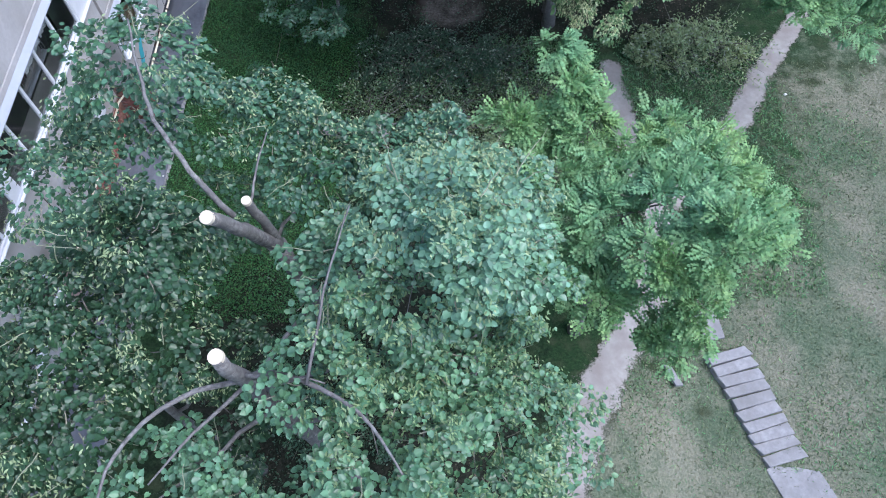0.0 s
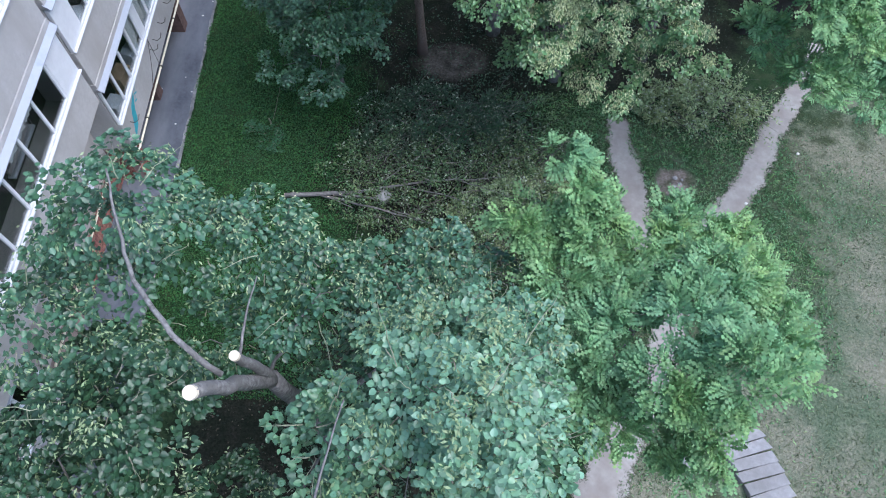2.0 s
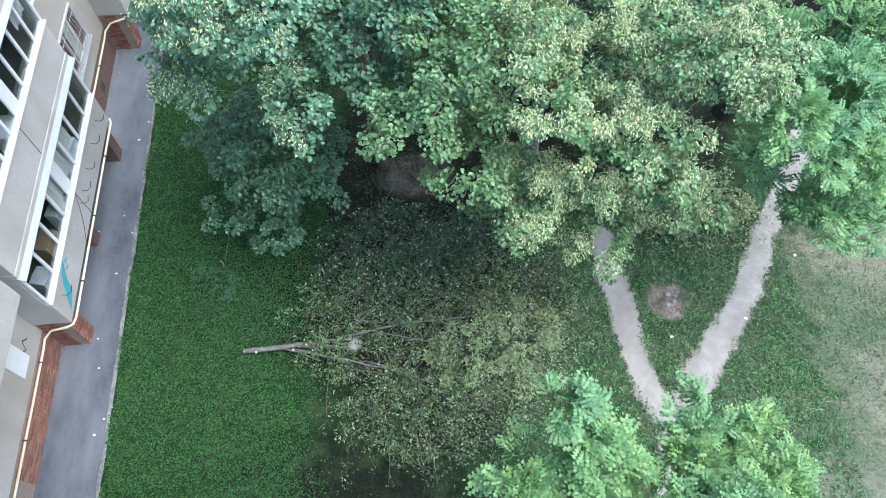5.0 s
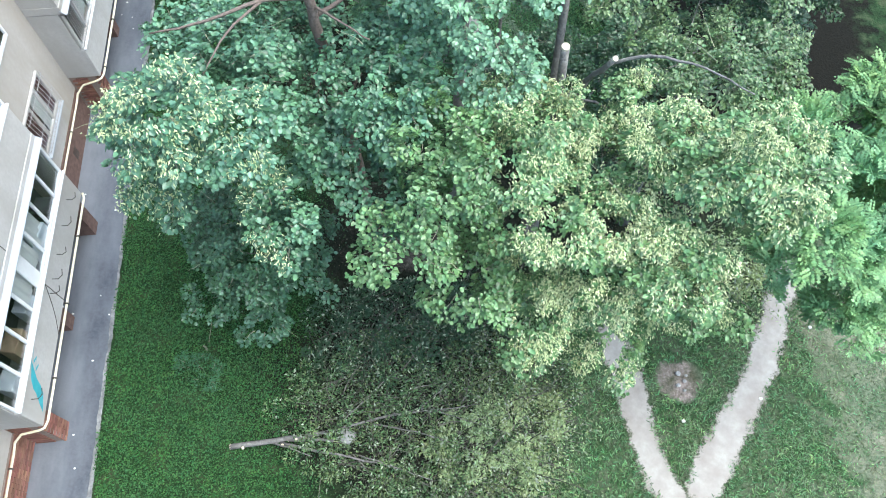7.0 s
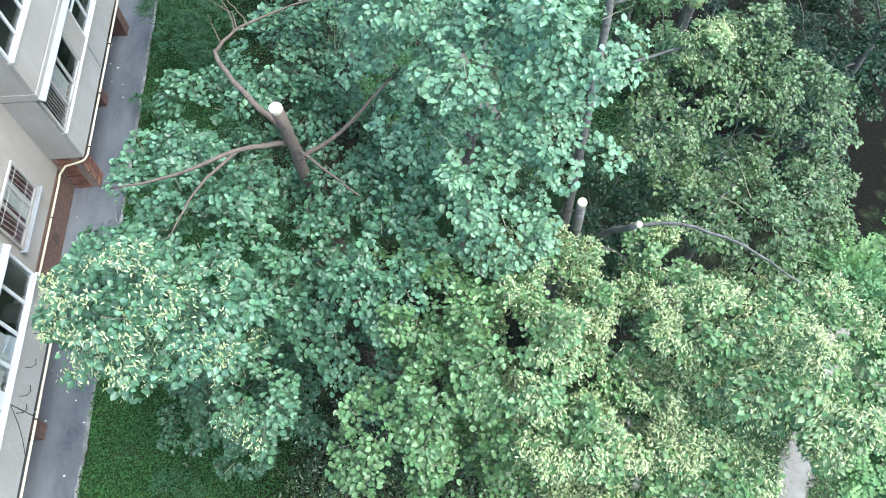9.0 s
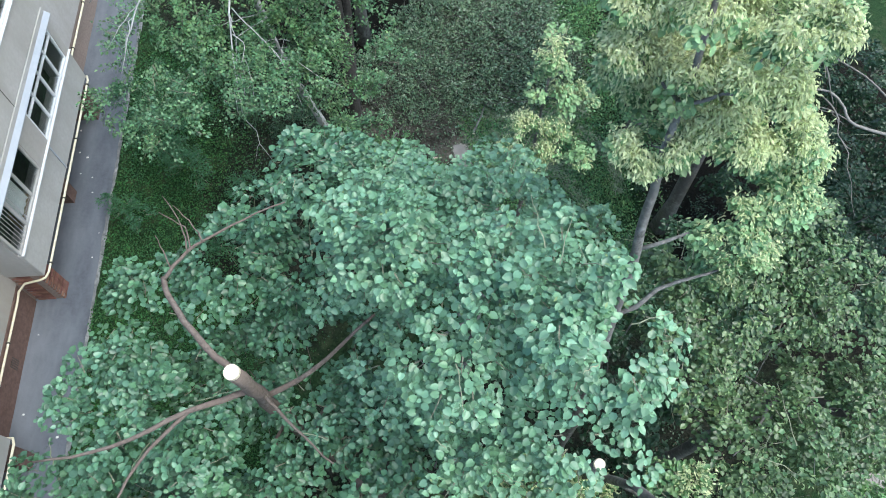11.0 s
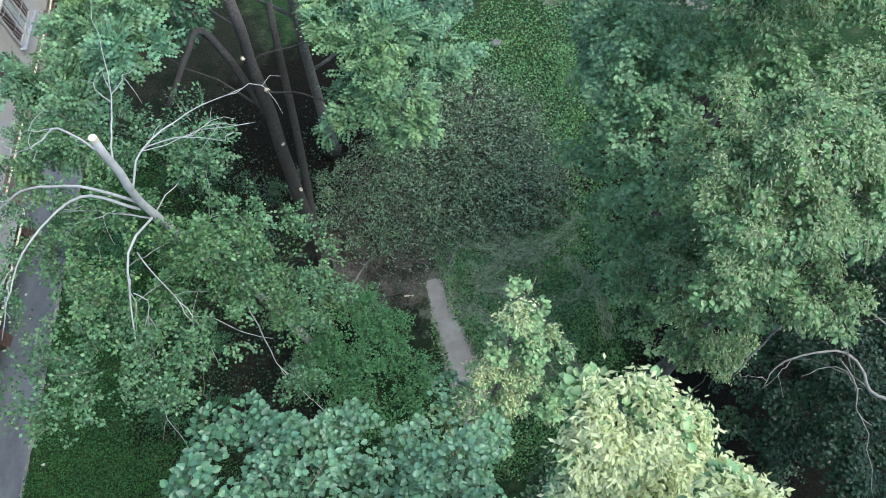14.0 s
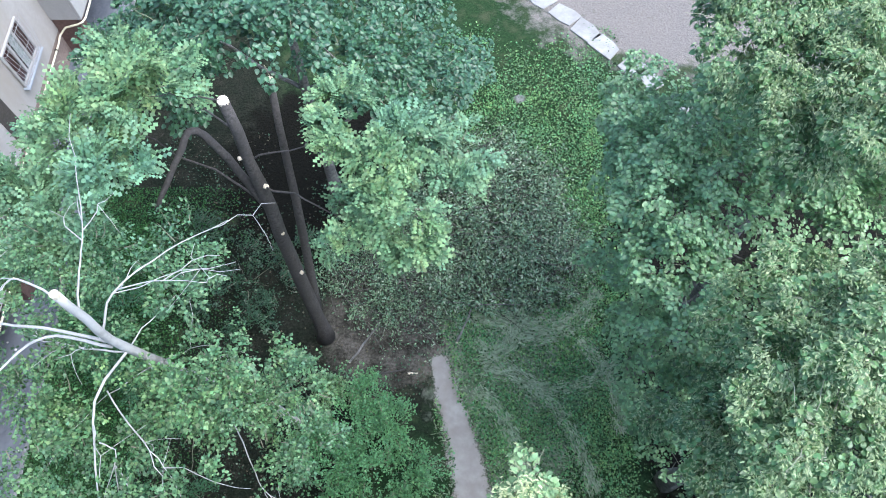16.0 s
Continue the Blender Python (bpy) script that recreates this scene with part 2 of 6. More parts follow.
M_BRICK = mat("red_brick", (0.20, 0.088, 0.066), (0.28, 0.13, 0.095), 9, 0.9, 0.5, (0.22, 0.12, 0.095), 1.5, vary="object", amount=0.3)
M_MORTAR = mat("grey_mortar", (0.22, 0.17, 0.145), (0.30, 0.24, 0.21), 14, 0.95, 0.4)
M_WHITE = mat("white_frame", (0.75, 0.77, 0.80), (0.69, 0.71, 0.74), 5, 0.5, 0.05, spec=0.4)
M_SHEET = mat("galvanised_sheet", (0.36, 0.40, 0.455), (0.46, 0.50, 0.555), 4, 0.5, 0.1, (0.40, 0.43, 0.48), 1.0, metal=0.1)
M_PIPE = mat("cream_painted_pipe", (0.70, 0.64, 0.47), (0.76, 0.71, 0.56), 9, 0.5, 0.1)
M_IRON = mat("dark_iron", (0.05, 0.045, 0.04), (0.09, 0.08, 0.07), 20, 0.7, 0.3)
M_GRILLE = mat("pale_iron", (0.36, 0.35, 0.36), (0.46, 0.45, 0.46), 10, 0.5, 0.1)
# room dimness put into the wall colour
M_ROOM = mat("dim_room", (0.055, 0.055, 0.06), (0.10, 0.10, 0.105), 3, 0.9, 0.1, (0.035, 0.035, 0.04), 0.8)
M_TEAL = mat("teal_paint", (0.05, 0.33, 0.40), (0.08, 0.42, 0.48), 8, 0.6, 0.1)
M_STONE = mat("pale_stone", (0.33, 0.33, 0.325), (0.47, 0.47, 0.465), 5, 0.9, 0.6, (0.27, 0.27, 0.255), 1.1)
M_CURTAIN = mat("sheer_curtain", (0.62, 0.62, 0.60), (0.72, 0.72, 0.70), 6, 0.9, 0.1)
M_MAROON = mat("maroon_curtain", (0.085, 0.035, 0.038), (0.15, 0.065, 0.065), 7, 0.9, 0.2)
M_LIGHTGRASS = leaf_mat("light_grass", (0.128, 0.225, 0.105), (0.240, 0.338, 0.188), (0.143, 0.247, 0.135), 0.7, 0.3, 0.4)
M_BOX = mat("cardboard", (0.22, 0.16, 0.10), (0.30, 0.22, 0.15), 6, 0.9, 0.2)
M_CLOTH = mat("pale_cloth", (0.42, 0.48, 0.54), (0.60, 0.63, 0.66), 8, 0.9, 0.3)
M_LITTER = mat("white_litter", (0.75, 0.75, 0.72), (0.68, 0.69, 0.66), 10, 0.7, 0.1)

M_GLASS = bpy.data.materials.new("window_glass")
M_GLASS.use_nodes = True
_n, _l = M_GLASS.node_tree.nodes, M_GLASS.node_tree.links
_n.remove(_n["Principled BSDF"])
_tr, _gl = _n.new("ShaderNodeBsdfTransparent"), _n.new("ShaderNodeBsdfGlossy")
_mx, _lw, _pw, _ma = (_n.new("ShaderNode" + k) for k in ("MixShader", "LayerWeight", "Math", "Math"))
_tr.inputs["Color"].default_value = (0.86, 0.89, 0.90, 1)
_gl.inputs["Roughness"].default_value = 0.03
_pw.operation, _pw.inputs[1].default_value = "POWER", 3.0
_ma.operation, _ma.inputs[1].default_value, _ma.inputs[2].default_value = "MULTIPLY_ADD", 0.45, 0.04
_l.new(_lw.outputs["Facing"], _pw.inputs[0])
_l.new(_pw.outputs[0], _ma.inputs[0])
_l.new(_ma.outputs[0], _mx.inputs[0])
_l.new(_tr.outputs[0], _mx.inputs[1])
_l.new(_gl.outputs[0], _mx.inputs[2])
_l.new(_mx.outputs[0], _n["Material Output"].inputs["Surface"])


# ---- mesh helpers ----
def mesh_from(name, verts, faces, material, smooth=False):
    me = bpy.data.meshes.new(name)
    me.from_pydata(verts, [], faces)
    me.materials.append(material)
    if smooth:
        me.polygons.foreach_set("use_smooth", [True] * len(me.polygons))
    me.update()
    return me


def empty(name, x, y, z=0.0):
    ob = new(name)
    ob.location = (x, y, z)
    ob.matrix_world = Matrix.Translation((x, y, z))
    return ob


def part(name, verts, faces, material, parent, label="", smooth=False):
    """Links one mesh, given in world coordinates, under a thing."""
    o = parent.matrix_world.translation if parent else Vector((0, 0, 0))
    ob = new(name, mesh_from(name, [(v[0] - o[0], v[1] - o[1], v[2] - o[2]) for v in verts], faces, material, smooth))
    ob.parent = parent
    if parent:
        ob.matrix_world = Matrix.Translation(o)
        ob.location, ob.matrix_parent_inverse = (0, 0, 0), Matrix()
    if label:
        ob["label"] = label
    return ob


BOXF = [(0, 1, 3, 2), (4, 6, 7, 5), (0, 4, 5, 1), (2, 3, 7, 6), (0, 2, 6, 4), (1, 5, 7, 3)]


def box(x0, x1, y0, y1, z0, z1):
    return [(x, y, z) for x in (x0, x1) for y in (y0, y1) for z in (z0, z1)], BOXF


def bevel_box(x0, x1, y0, y1, z0, z1, b=0.01):
    bm = bmesh.new()
    bmesh.ops.create_cube(bm, size=1.0, matrix=Matrix.Translation(((x0 + x1) / 2, (y0 + y1) / 2, (z0 + z1) / 2)) @ Matrix.Diagonal((x1 - x0, y1 - y0, z1 - z0, 1)))
    bmesh.ops.bevel(bm, geom=list(bm.edges), offset=b, segments=1, affect="EDGES")
    bm.verts.index_update()
    out = [tuple(v.co) for v in bm.verts], [tuple(v.index for v in f.verts) for f in bm.faces]
    bm.free()
    return out


def join(*shapes):
    verts, faces = [], []
    for v, f in shapes:
        k = len(verts)
        verts += list(v)
        faces += [tuple(i + k for i in g) for g in f]
    return verts, faces


def tube(pts, radii, sides=7, wobble=0.0, rng=None, cap=True):
    """A tapered tube along a line of points."""
    pts = [Vector(p) for p in pts]
    verts, faces = [], []
    for i, p in enumerate(pts):
        d = (pts[min(i + 1, len(pts) - 1)] - pts[max(i - 1, 0)]).normalized()
        u = d.cross(Vector((0.31, 0.17, 0.93)) if abs(d.z) < 0.9 else Vector((1, 0.1, 0))).normalized()
        w = d.cross(u)
        for k in range(sides):
            a = 2 * math.pi * k / sides
            r = radii[i] * (1 + (rng.uniform(-wobble, wobble) if rng else 0))
            verts.append(tuple(p + r * (math.cos(a) * u + math.sin(a) * w)))
    for i in range(len(pts) - 1):
        for k in range(sides):
            a, b = i * sides + k, i * sides + (k + 1) % sides
            faces.append((a, b, b + sides, a + sides))
    if cap:
        faces.append(tuple(range(sides))[::-1])
        faces.append(tuple(range(len(verts) - sides, len(verts))))
    return verts, faces


def bend(a, b, n=6, sag=0.0, wander=0.0, rng=None):
    """Points from a to b that rise or sag in the middle and wander a little."""
    a, b = Vector(a), Vector(b)
    out = []
    for i in range(n + 1):
        t = i / n
        p = a.lerp(b, t) + Vector((0, 0, sag * math.sin(math.pi * t)))
        if rng and 0 < i < n:
            p += Vector([rng.uniform(-wander, wander) for _ in range(3)])
        out.append(p)
    return out


def curve(pts, n=4):
    """A smooth line through the points."""
    p = [Vector(q) for q in pts]
    p = [2 * p[0] - p[1]] + p + [2 * p[-1] - p[-2]]
    out = []
    for i in range(1, len(p) - 2):
        a, b, c, d = p[i - 1:i + 3]
        for k in range(n):
            t = k / n
            out.append(0.5 * (2 * b + (c - a) * t + (2 * a - 5 * b + 4 * c - d) * t * t + (3 * b - a - 3 * c + d) * t ** 3))
    return out + [p[-2]]


# leaf outlines: width, length, lift, and the faces
RHOMB = (np.array([(0, 0, 0), (0.38, 0.38, 0.05), (0, 1.0, -0.05), (-0.38, 0.38, 0.05)]), ((0, 1, 2, 3),))
WILTED = (np.array([(0, 0, 0), (0.22, 0.40, 0.08), (0.04, 1.0, -0.06), (-0.20, 0.52, 0.08)]), ((0, 1, 2, 3),))
BRACT = (np.array([(0, 0, 0), (0.19, 0.45, 0.06), (0.03, 1.0, 0.0), (-0.18, 0.55, 0.06)]), ((0, 1, 2, 3),))
LIME = (np.array([(0, 0, 0), (0, 1.0, -0.10), (0.24, -0.07, 0.06), (0.45, 0.24, 0.13), (0.36, 0.62, 0.08), (-0.24, -0.07, 0.06), (-0.45, 0.24, 0.13), (-0.36, 0.62, 0.08)]), ((0, 2, 3, 4, 1), (0, 1, 7, 6, 5)))
TUFT = (np.array([(-0.10, 0, 0), (0.10, 0, 0), (0.07, 0.75, 0.10), (-0.02, 1.0, 0.02)]), ((0, 1, 2, 3),))


def pinnate(pairs=4):
    v, f = [], []
    for i in range(pairs + 1):
        y = 0.15 + 0.78 * i / pairs
        for s in ((1, -1) if i < pairs else (0,)):
            k = len(v)
            w = 0.31 * (1 - 0.35 * abs(i / pairs - 0.45))
            if s:
                v += [(0.01 * s, y, 0), (s * w * 0.5, y - 0.105, 0.02), (s * w, y + 0.03, -0.03), (s * w * 0.55, y + 0.135, 0.02)]
            else:
                v += [(0, y - 0.02, 0), (0.05, y + 0.06, 0), (0, y + 0.16, -0.02), (-0.05, y + 0.06, 0)]
            f.append((k, k + 1, k + 2, k + 3))
    return np.array(v), tuple(f)


PINNATE = pinnate()


def leaf_mesh(name, shape, pos, axis, normal, size, material):
    """One mesh of many leaves: each has a place, a direction along its midrib, a face normal and a length."""
    tv, tf = shape
    axis = axis / np.maximum(np.linalg.norm(axis, axis=1, keepdims=True), 1e-6)
    side = np.cross(axis, normal)
    side /= np.maximum(np.linalg.norm(side, axis=1, keepdims=True), 1e-6)
    up = np.cross(side, axis)
    v = pos[:, None] + size[:, None, None] * (tv[None, :, 0:1] * side[:, None] + tv[None, :, 1:2] * axis[:, None] + tv[None, :, 2:3] * up[:, None])
    n, k = len(pos), len(tv)
    me = bpy.data.meshes.new(name)
    me.vertices.add(n * k)
    me.vertices.foreach_set("co", v.astype(np.float32).ravel())
    lens = np.array([len(f) for f in tf])
    flat = np.concatenate([np.array(f) for f in tf])
    loops = (flat[None] + (np.arange(n) * k)[:, None]).ravel()
    me.loops.add(len(loops))
    me.loops.foreach_set("vertex_index", loops.astype(np.int32))
    me.polygons.add(n * len(tf))
    starts = np.concatenate([[0], np.cumsum(np.tile(lens, n))[:-1]])
    me.polygons.foreach_set("loop_start", starts.astype(np.int32))
    me.materials.append(material)
    me.update(calc_edges=True)
    return me


def unit(rs, n):
    d = rs.normal(size=(n, 3))
    return d / np.linalg.norm(d, axis=1, keepdims=True)


# ---- trees ----
def spray(rs, lobe, twigs, per, flat=0.8, droop=0.25, reach=1.12):
    """Twigs that fill one lobe of a crown: their ends, and leaf places with directions and normals."""
    c, r = np.array(lobe[:3]), lobe[3]
    m = max(5, int(11 * r))
    shoot = unit(rs, m)
    shoot[:, 2] = np.where(shoot[:, 2] < -0.3, -shoot[:, 2], shoot[:, 2])
    own = rs.integers(0, m, twigs)
    d = shoot[own] + 0.30 * rs.normal(size=(twigs, 3))
    d /= np.linalg.norm(d, axis=1, keepdims=True)
    s = np.array([1.0, 1.0, flat])
    lump = rs.uniform(0.60, 1.12, m)[own] * rs.uniform(0.82, 1.08, twigs)
    a = c + d * s * r * rs.uniform(0.1, 0.4, (twigs, 1))
    e = c + d * s * r * (reach * lump)[:, None]
    e[:, 2] -= droop * r * rs.random(twigs) * (1 - d[:, 2]) * 0.6
    u = np.sqrt(rs.uniform(0.12, 1.06, (twigs, per)))
    p = a[:, None] + (e - a)[:, None] * u[..., None]
    t = (e - a) / np.linalg.norm(e - a, axis=1, keepdims=True)
    side = unit(rs, twigs * per).reshape(twigs, per, 3)
    p = p + side * 0.045
    ax = 0.7 * t[:, None] + 0.75 * side + np.array([0, 0, -0.32])
    nm = np.array([0, 0, 0.85]) + 0.62 * d[:, None] + 0.36 * unit(rs, twigs * per).reshape(twigs, per, 3)
    p, ax, nm = p.reshape(-1, 3), ax.reshape(-1, 3), nm.reshape(-1, 3)
    keep = (p[:, 2] > c[2] - 0.25 * r) | (rs.random(len(p)) < 0.45)
    return a, e, p[keep], ax[keep], nm[keep]


def fans(rs, lobe, leaf_len, cover, flat=0.8):
    """Broad leaves on flat side shoots that fan out from one lobe and droop at the tip: shoot starts and ends, leaf places, directions, normals and a value for each shoot."""
    c, r = np.array(lobe[:3]), lobe[3]
    m = max(8, int(26 * r * r) + 4)
    d = unit(rs, m)
    d[:, 2] = np.where(d[:, 2] < -0.20, -d[:, 2], d[:, 2])
    o = c + d * np.array([1.0, 1.0, flat]) * r * rs.uniform(0.05, 0.66, (m, 1))
    way = d * np.array([1.0, 1.0, 0.55]) + 0.35 * rs.normal(size=(m, 3)) * np.array([1.0, 1.0, 0.35])
    way /= np.linalg.norm(way, axis=1, keepdims=True)
    long = rs.uniform(0.42, 0.90, m) * (0.30 + 0.55 * r)
    side = np.cross(way, np.array([0, 0, 1.0]) + 0.4 * d)
    side /= np.maximum(np.linalg.norm(side, axis=1, keepdims=True), 1e-6)
    face = np.cross(side, way)
    value = rs.random(m)
    total = cover * 9.0 * r * r / leaf_len ** 2
    count = np.maximum(5, total * long ** 2 / (long ** 2).sum()).astype(int)
    own = np.repeat(np.arange(m), count)
    k = len(own)
    # eight side twigs a shoot, left and right in turn
    twig = rs.integers(0, 9, k)
    root = (0.10 + 0.11 * twig) * long[own]
    hand = np.where(twig % 2, 1.0, -1.0) * (twig < 8)
    q = np.sqrt(rs.random(k)) * long[own] * (0.62 - 0.055 * twig)
    along, across = root + q * 0.72, hand * q * 0.78 + rs.normal(size=k) * 0.55 * leaf_len
    fall = 0.32 * (along / np.maximum(long[own], 0.05)) ** 2 * long[own] + 0.25 * np.abs(across)
    p = o[own] + way[own] * along[:, None] + side[own] * across[:, None] + face[own] * rs.normal(size=(k, 1)) * 0.5 * leaf_len
    p[:, 2] -= fall
    nm = 0.55 * face[own] + 0.35 * d[own] + np.array([0, 0, 0.60]) + 0.50 * unit(rs, k)
    ax = 0.55 * way[own] + side[own] * (0.75 * hand)[:, None] + np.array([0, 0, -0.42]) + 0.55 * unit(rs, k)
    e = o + way * long[:, None] * 0.9
    e[:, 2] -= 0.26 * long
    return o, e, p, ax, nm, value[own]


PUFFY = "broad", "broad_far"


def tree(name, label, category, stems, lobes, leaf, leaf_len, shape, seed, bark=None, twigs=150, per=11, bloom=0.0, cuts=(), bare=(), dens=1.0, flat=0.8, droop=0.25, limb_r=0.035, bloom_mat=None, bloom_from=-99.0, bract=(0.05, 0.085), sprigs=0, cover=1.3, bare_bark=None, bloom_where=None, shoots=22):
    """stems: lists of points with radii; lobes: x, y, z, r of each lobe of the crown; cuts: sawn ends; bare: leafless limbs."""
    bark = bark or M_BARK
    rs, rng = np.random.default_rng(seed), random.Random(seed)
    base = stems[0][0][0]
    root = empty(name, *base)
    tagged(root, label, category)
    line = []
    for n, (pts, rad) in enumerate(stems):
        fine, fr = [], []
        for i in range(len(pts) - 1):
            for k in range(4):
                t = k / 4
                q = Vector(pts[i]).lerp(Vector(pts[i + 1]), t)
                if i + k:
                    q += Vector((rng.uniform(-1, 1), rng.uniform(-1, 1), 0)) * 0.025
                fine.append(q)
                fr.append(rad[i] * (1 - t) + rad[i + 1] * t)
        fine.append(Vector(pts[-1]))
        fr.append(rad[-1])
        if n == 0:
            fr[0] *= 1.5
            fine[0].z -= 0.08
        v, f = tube(fine, fr, 10, 0.07, rng)
        part("trunk" if n == 0 else "stem", v, f, bark, root, smooth=True)
        line += [(p, r) for p, r in zip(fine, fr)]
    for p, d, r in cuts:
        p, d = Vector(p), Vector(d).normalized()
        v, f = tube([p - d * 0.05, p + d * 0.012, p + d * 0.018], [r * 1.01, r * 1.01, r * 0.96], 14)
        part("cut_end", v, f, M_CUT, root, "pale freshly sawn end")
    for pts, r0, r1 in bare:
        fine = [q + Vector([rng.uniform(-0.012, 0.012) for _ in range(3)]) for q in curve(pts)]
        m = len(fine) - 1
        v, f = tube(fine, [r0 + (r1 - r0) * i / m for i in range(m + 1)], 6)
        part("limb", v, f, bare_bark or bark, root, smooth=True)
        shapes = []
        for k in range(sprigs):
            q = fine[rng.randint(m // 3, m)]
            out = (fine[-1] - fine[0]).normalized() + Vector((rng.gauss(0, 0.6), rng.gauss(0, 0.6), rng.uniform(-0.9, 0.3)))
            n = rng.uniform(0.25, 0.7)
            way = bend(q, q + out * n, 5, 0.12 * n, 0.05, rng)
            shapes.append(tube(way, [0.008 - 0.001 * j for j in range(6)], 4, cap=False))
            shapes.append(tube(bend(way[3], way[3] + Vector((rng.gauss(0, 0.3), rng.gauss(0, 0.3), rng.uniform(-0.4, 0.1))), 3, 0.04, 0.02, rng), [0.004, 0.0035, 0.003, 0.002], 3, cap=False))
        if shapes:
            tagged(part("side_branch", *join(*shapes), bare_bark or bark, root), kind="stuff")
    P, A, N, W, tv, tf = [], [], [], [], [], []
    for lobe in sorted(lobes, key=lambda q: math.hypot(q[0] - base[0], q[1] - base[1]) - 0.2 * q[2]):
        c = Vector(lobe[:3])
        best = min(line, key=lambda q: (q[0] - c).length + 1.6 * max(0.0, q[0].z - c.z + 0.25 * (q[0] - c).length) + (2.0 if q[0].z < 1.0 < c.z - 2 else 0.0))
        far = (c - best[0]).length
        r0 = min(best[1] * 0.8, limb_r * (0.55 + 0.3 * far))
        pts = bend(best[0], c, 6, 0.05 * far, 0.03 * far, rng)
        rr = [r0 * (1 - 0.72 * i / 6) for i in range(7)]
        v, f = tube(pts, rr, 6)
        part("limb", v, f, bark, root, smooth=True)
        line += list(zip(pts[2:], rr[2:]))
        if shape in PUFFY:
            a, e, p, ax, nm, w = fans(rs, lobe, leaf_len, cover * dens, flat)
            each = 1
        else:
            a, e, p, ax, nm = spray(rs, lobe, max(6, int(twigs * dens * lobe[3] ** 2)), per, flat, droop)
            w, each = rs.random(len(p)), 6
        P.append(p), A.append(ax), N.append(nm), W.append(w)
        for i in range(0, len(a), each):
            k = len(tv)
            s, mid = Vector(a[i]).lerp(Vector(e[i]), 0.45), Vector(a[i]).lerp(Vector(e[i]), 0.7) + Vector((0, 0, -0.04))
            for q, r in ((s, 0.010), (mid, 0.007), (Vector(e[i]), 0.003)):
                tv += [(q.x + r, q.y, q.z), (q.x - r * 0.5, q.y + r * 0.87, q.z), (q.x - r * 0.5, q.y - r * 0.87, q.z)]
            for b in (k, k + 3):
                tf += [(b, b + 1, b + 4, b + 3), (b + 1, b + 2, b + 5, b + 4), (b + 2, b, b + 3, b + 5)]
    tagged(part("twig_layer", tv, tf, M_TWIG, root), kind="stuff")
    if shape in PUFFY and shoots:
        # long pale shoots of the year, standing out of the crown
        lines = []
        for k in range(shoots):
            lobe = lobes[rng.randrange(len(lobes))]
            c, r = Vector(lobe[:3]), lobe[3]
            d = Vector((rng.gauss(0, 0.7), rng.gauss(0, 0.7), rng.uniform(0.35, 1.0))).normalized()
            n = rng.uniform(0.55, 0.95) * r
            a = c + d * r * rng.uniform(0.45, 0.7)
            way = bend(a, a + (d * 0.75 + Vector((rng.gauss(0, 0.35), rng.gauss(0, 0.35), 0.0))) * n, 5, 0.05 * n, 0.02, rng)
            lines.append(tube(way, [0.0085 - 0.0012 * j for j in range(6)], 4, cap=False))
        tagged(part("shoot_layer", *join(*lines), M_SHOOT, root, "pale young shoots"), kind="stuff")
    P, A, N, W = np.concatenate(P), np.concatenate(A), np.concatenate(N), np.concatenate(W)
    size = leaf_len * rs.uniform(0.55, 1.28, len(P))
    o = np.array(base)
    crown = new("crown", leaf_mesh("crown", {"broad": LIME, "broad_far": LIME}.get(shape, shape) if isinstance(shape, str) else shape, P - o, A, N, size, leaf))
    crown.parent = root
    tagged(crown, kind="stuff")
    if bloom:
        top = np.zeros(len(P), bool)
        for lobe in lobes:
            near = np.linalg.norm(P - np.array(lobe[:3]), axis=1) > lobe[3] * 0.62
            top |= near & (np.linalg.norm(P - np.array(lobe[:3]), axis=1) < lobe[3] * 1.3) & (P[:, 2] > lobe[2] - 0.35 * lobe[3])
        weight = bloom * np.clip(1.9 * W - 0.45, 0.5 if bloom > 4 else 0.0, 1.3) * (P[:, 0] > bloom_from)
        if bloom_where:
            weight = weight * bloom_where(P)
        pick = np.repeat(np.arange(len(P)), np.where(top, np.floor(weight + rs.random(len(P))), 0).astype(int))
        k = len(pick)
        q = P[pick] + rs.normal(size=(k, 3)) * 0.05 + np.array([0, 0, 0.06])
        ax = rs.normal(size=(k, 3)) * 0.55 + 0.5 * A[pick] + np.array([0, -0.30, -0.55])
        ob = new("blossom", leaf_mesh("blossom", BRACT, q - o, ax, unit(rs, k) * 0.6 + np.array([0, 0, 0.8]), rs.uniform(*bract, k), bloom_mat or (M_BLOOM if bloom > 2.3 else M_BRACT)))
        ob.parent = root
        tagged(ob, "pale yellow flower bracts", kind="stuff")
    return root


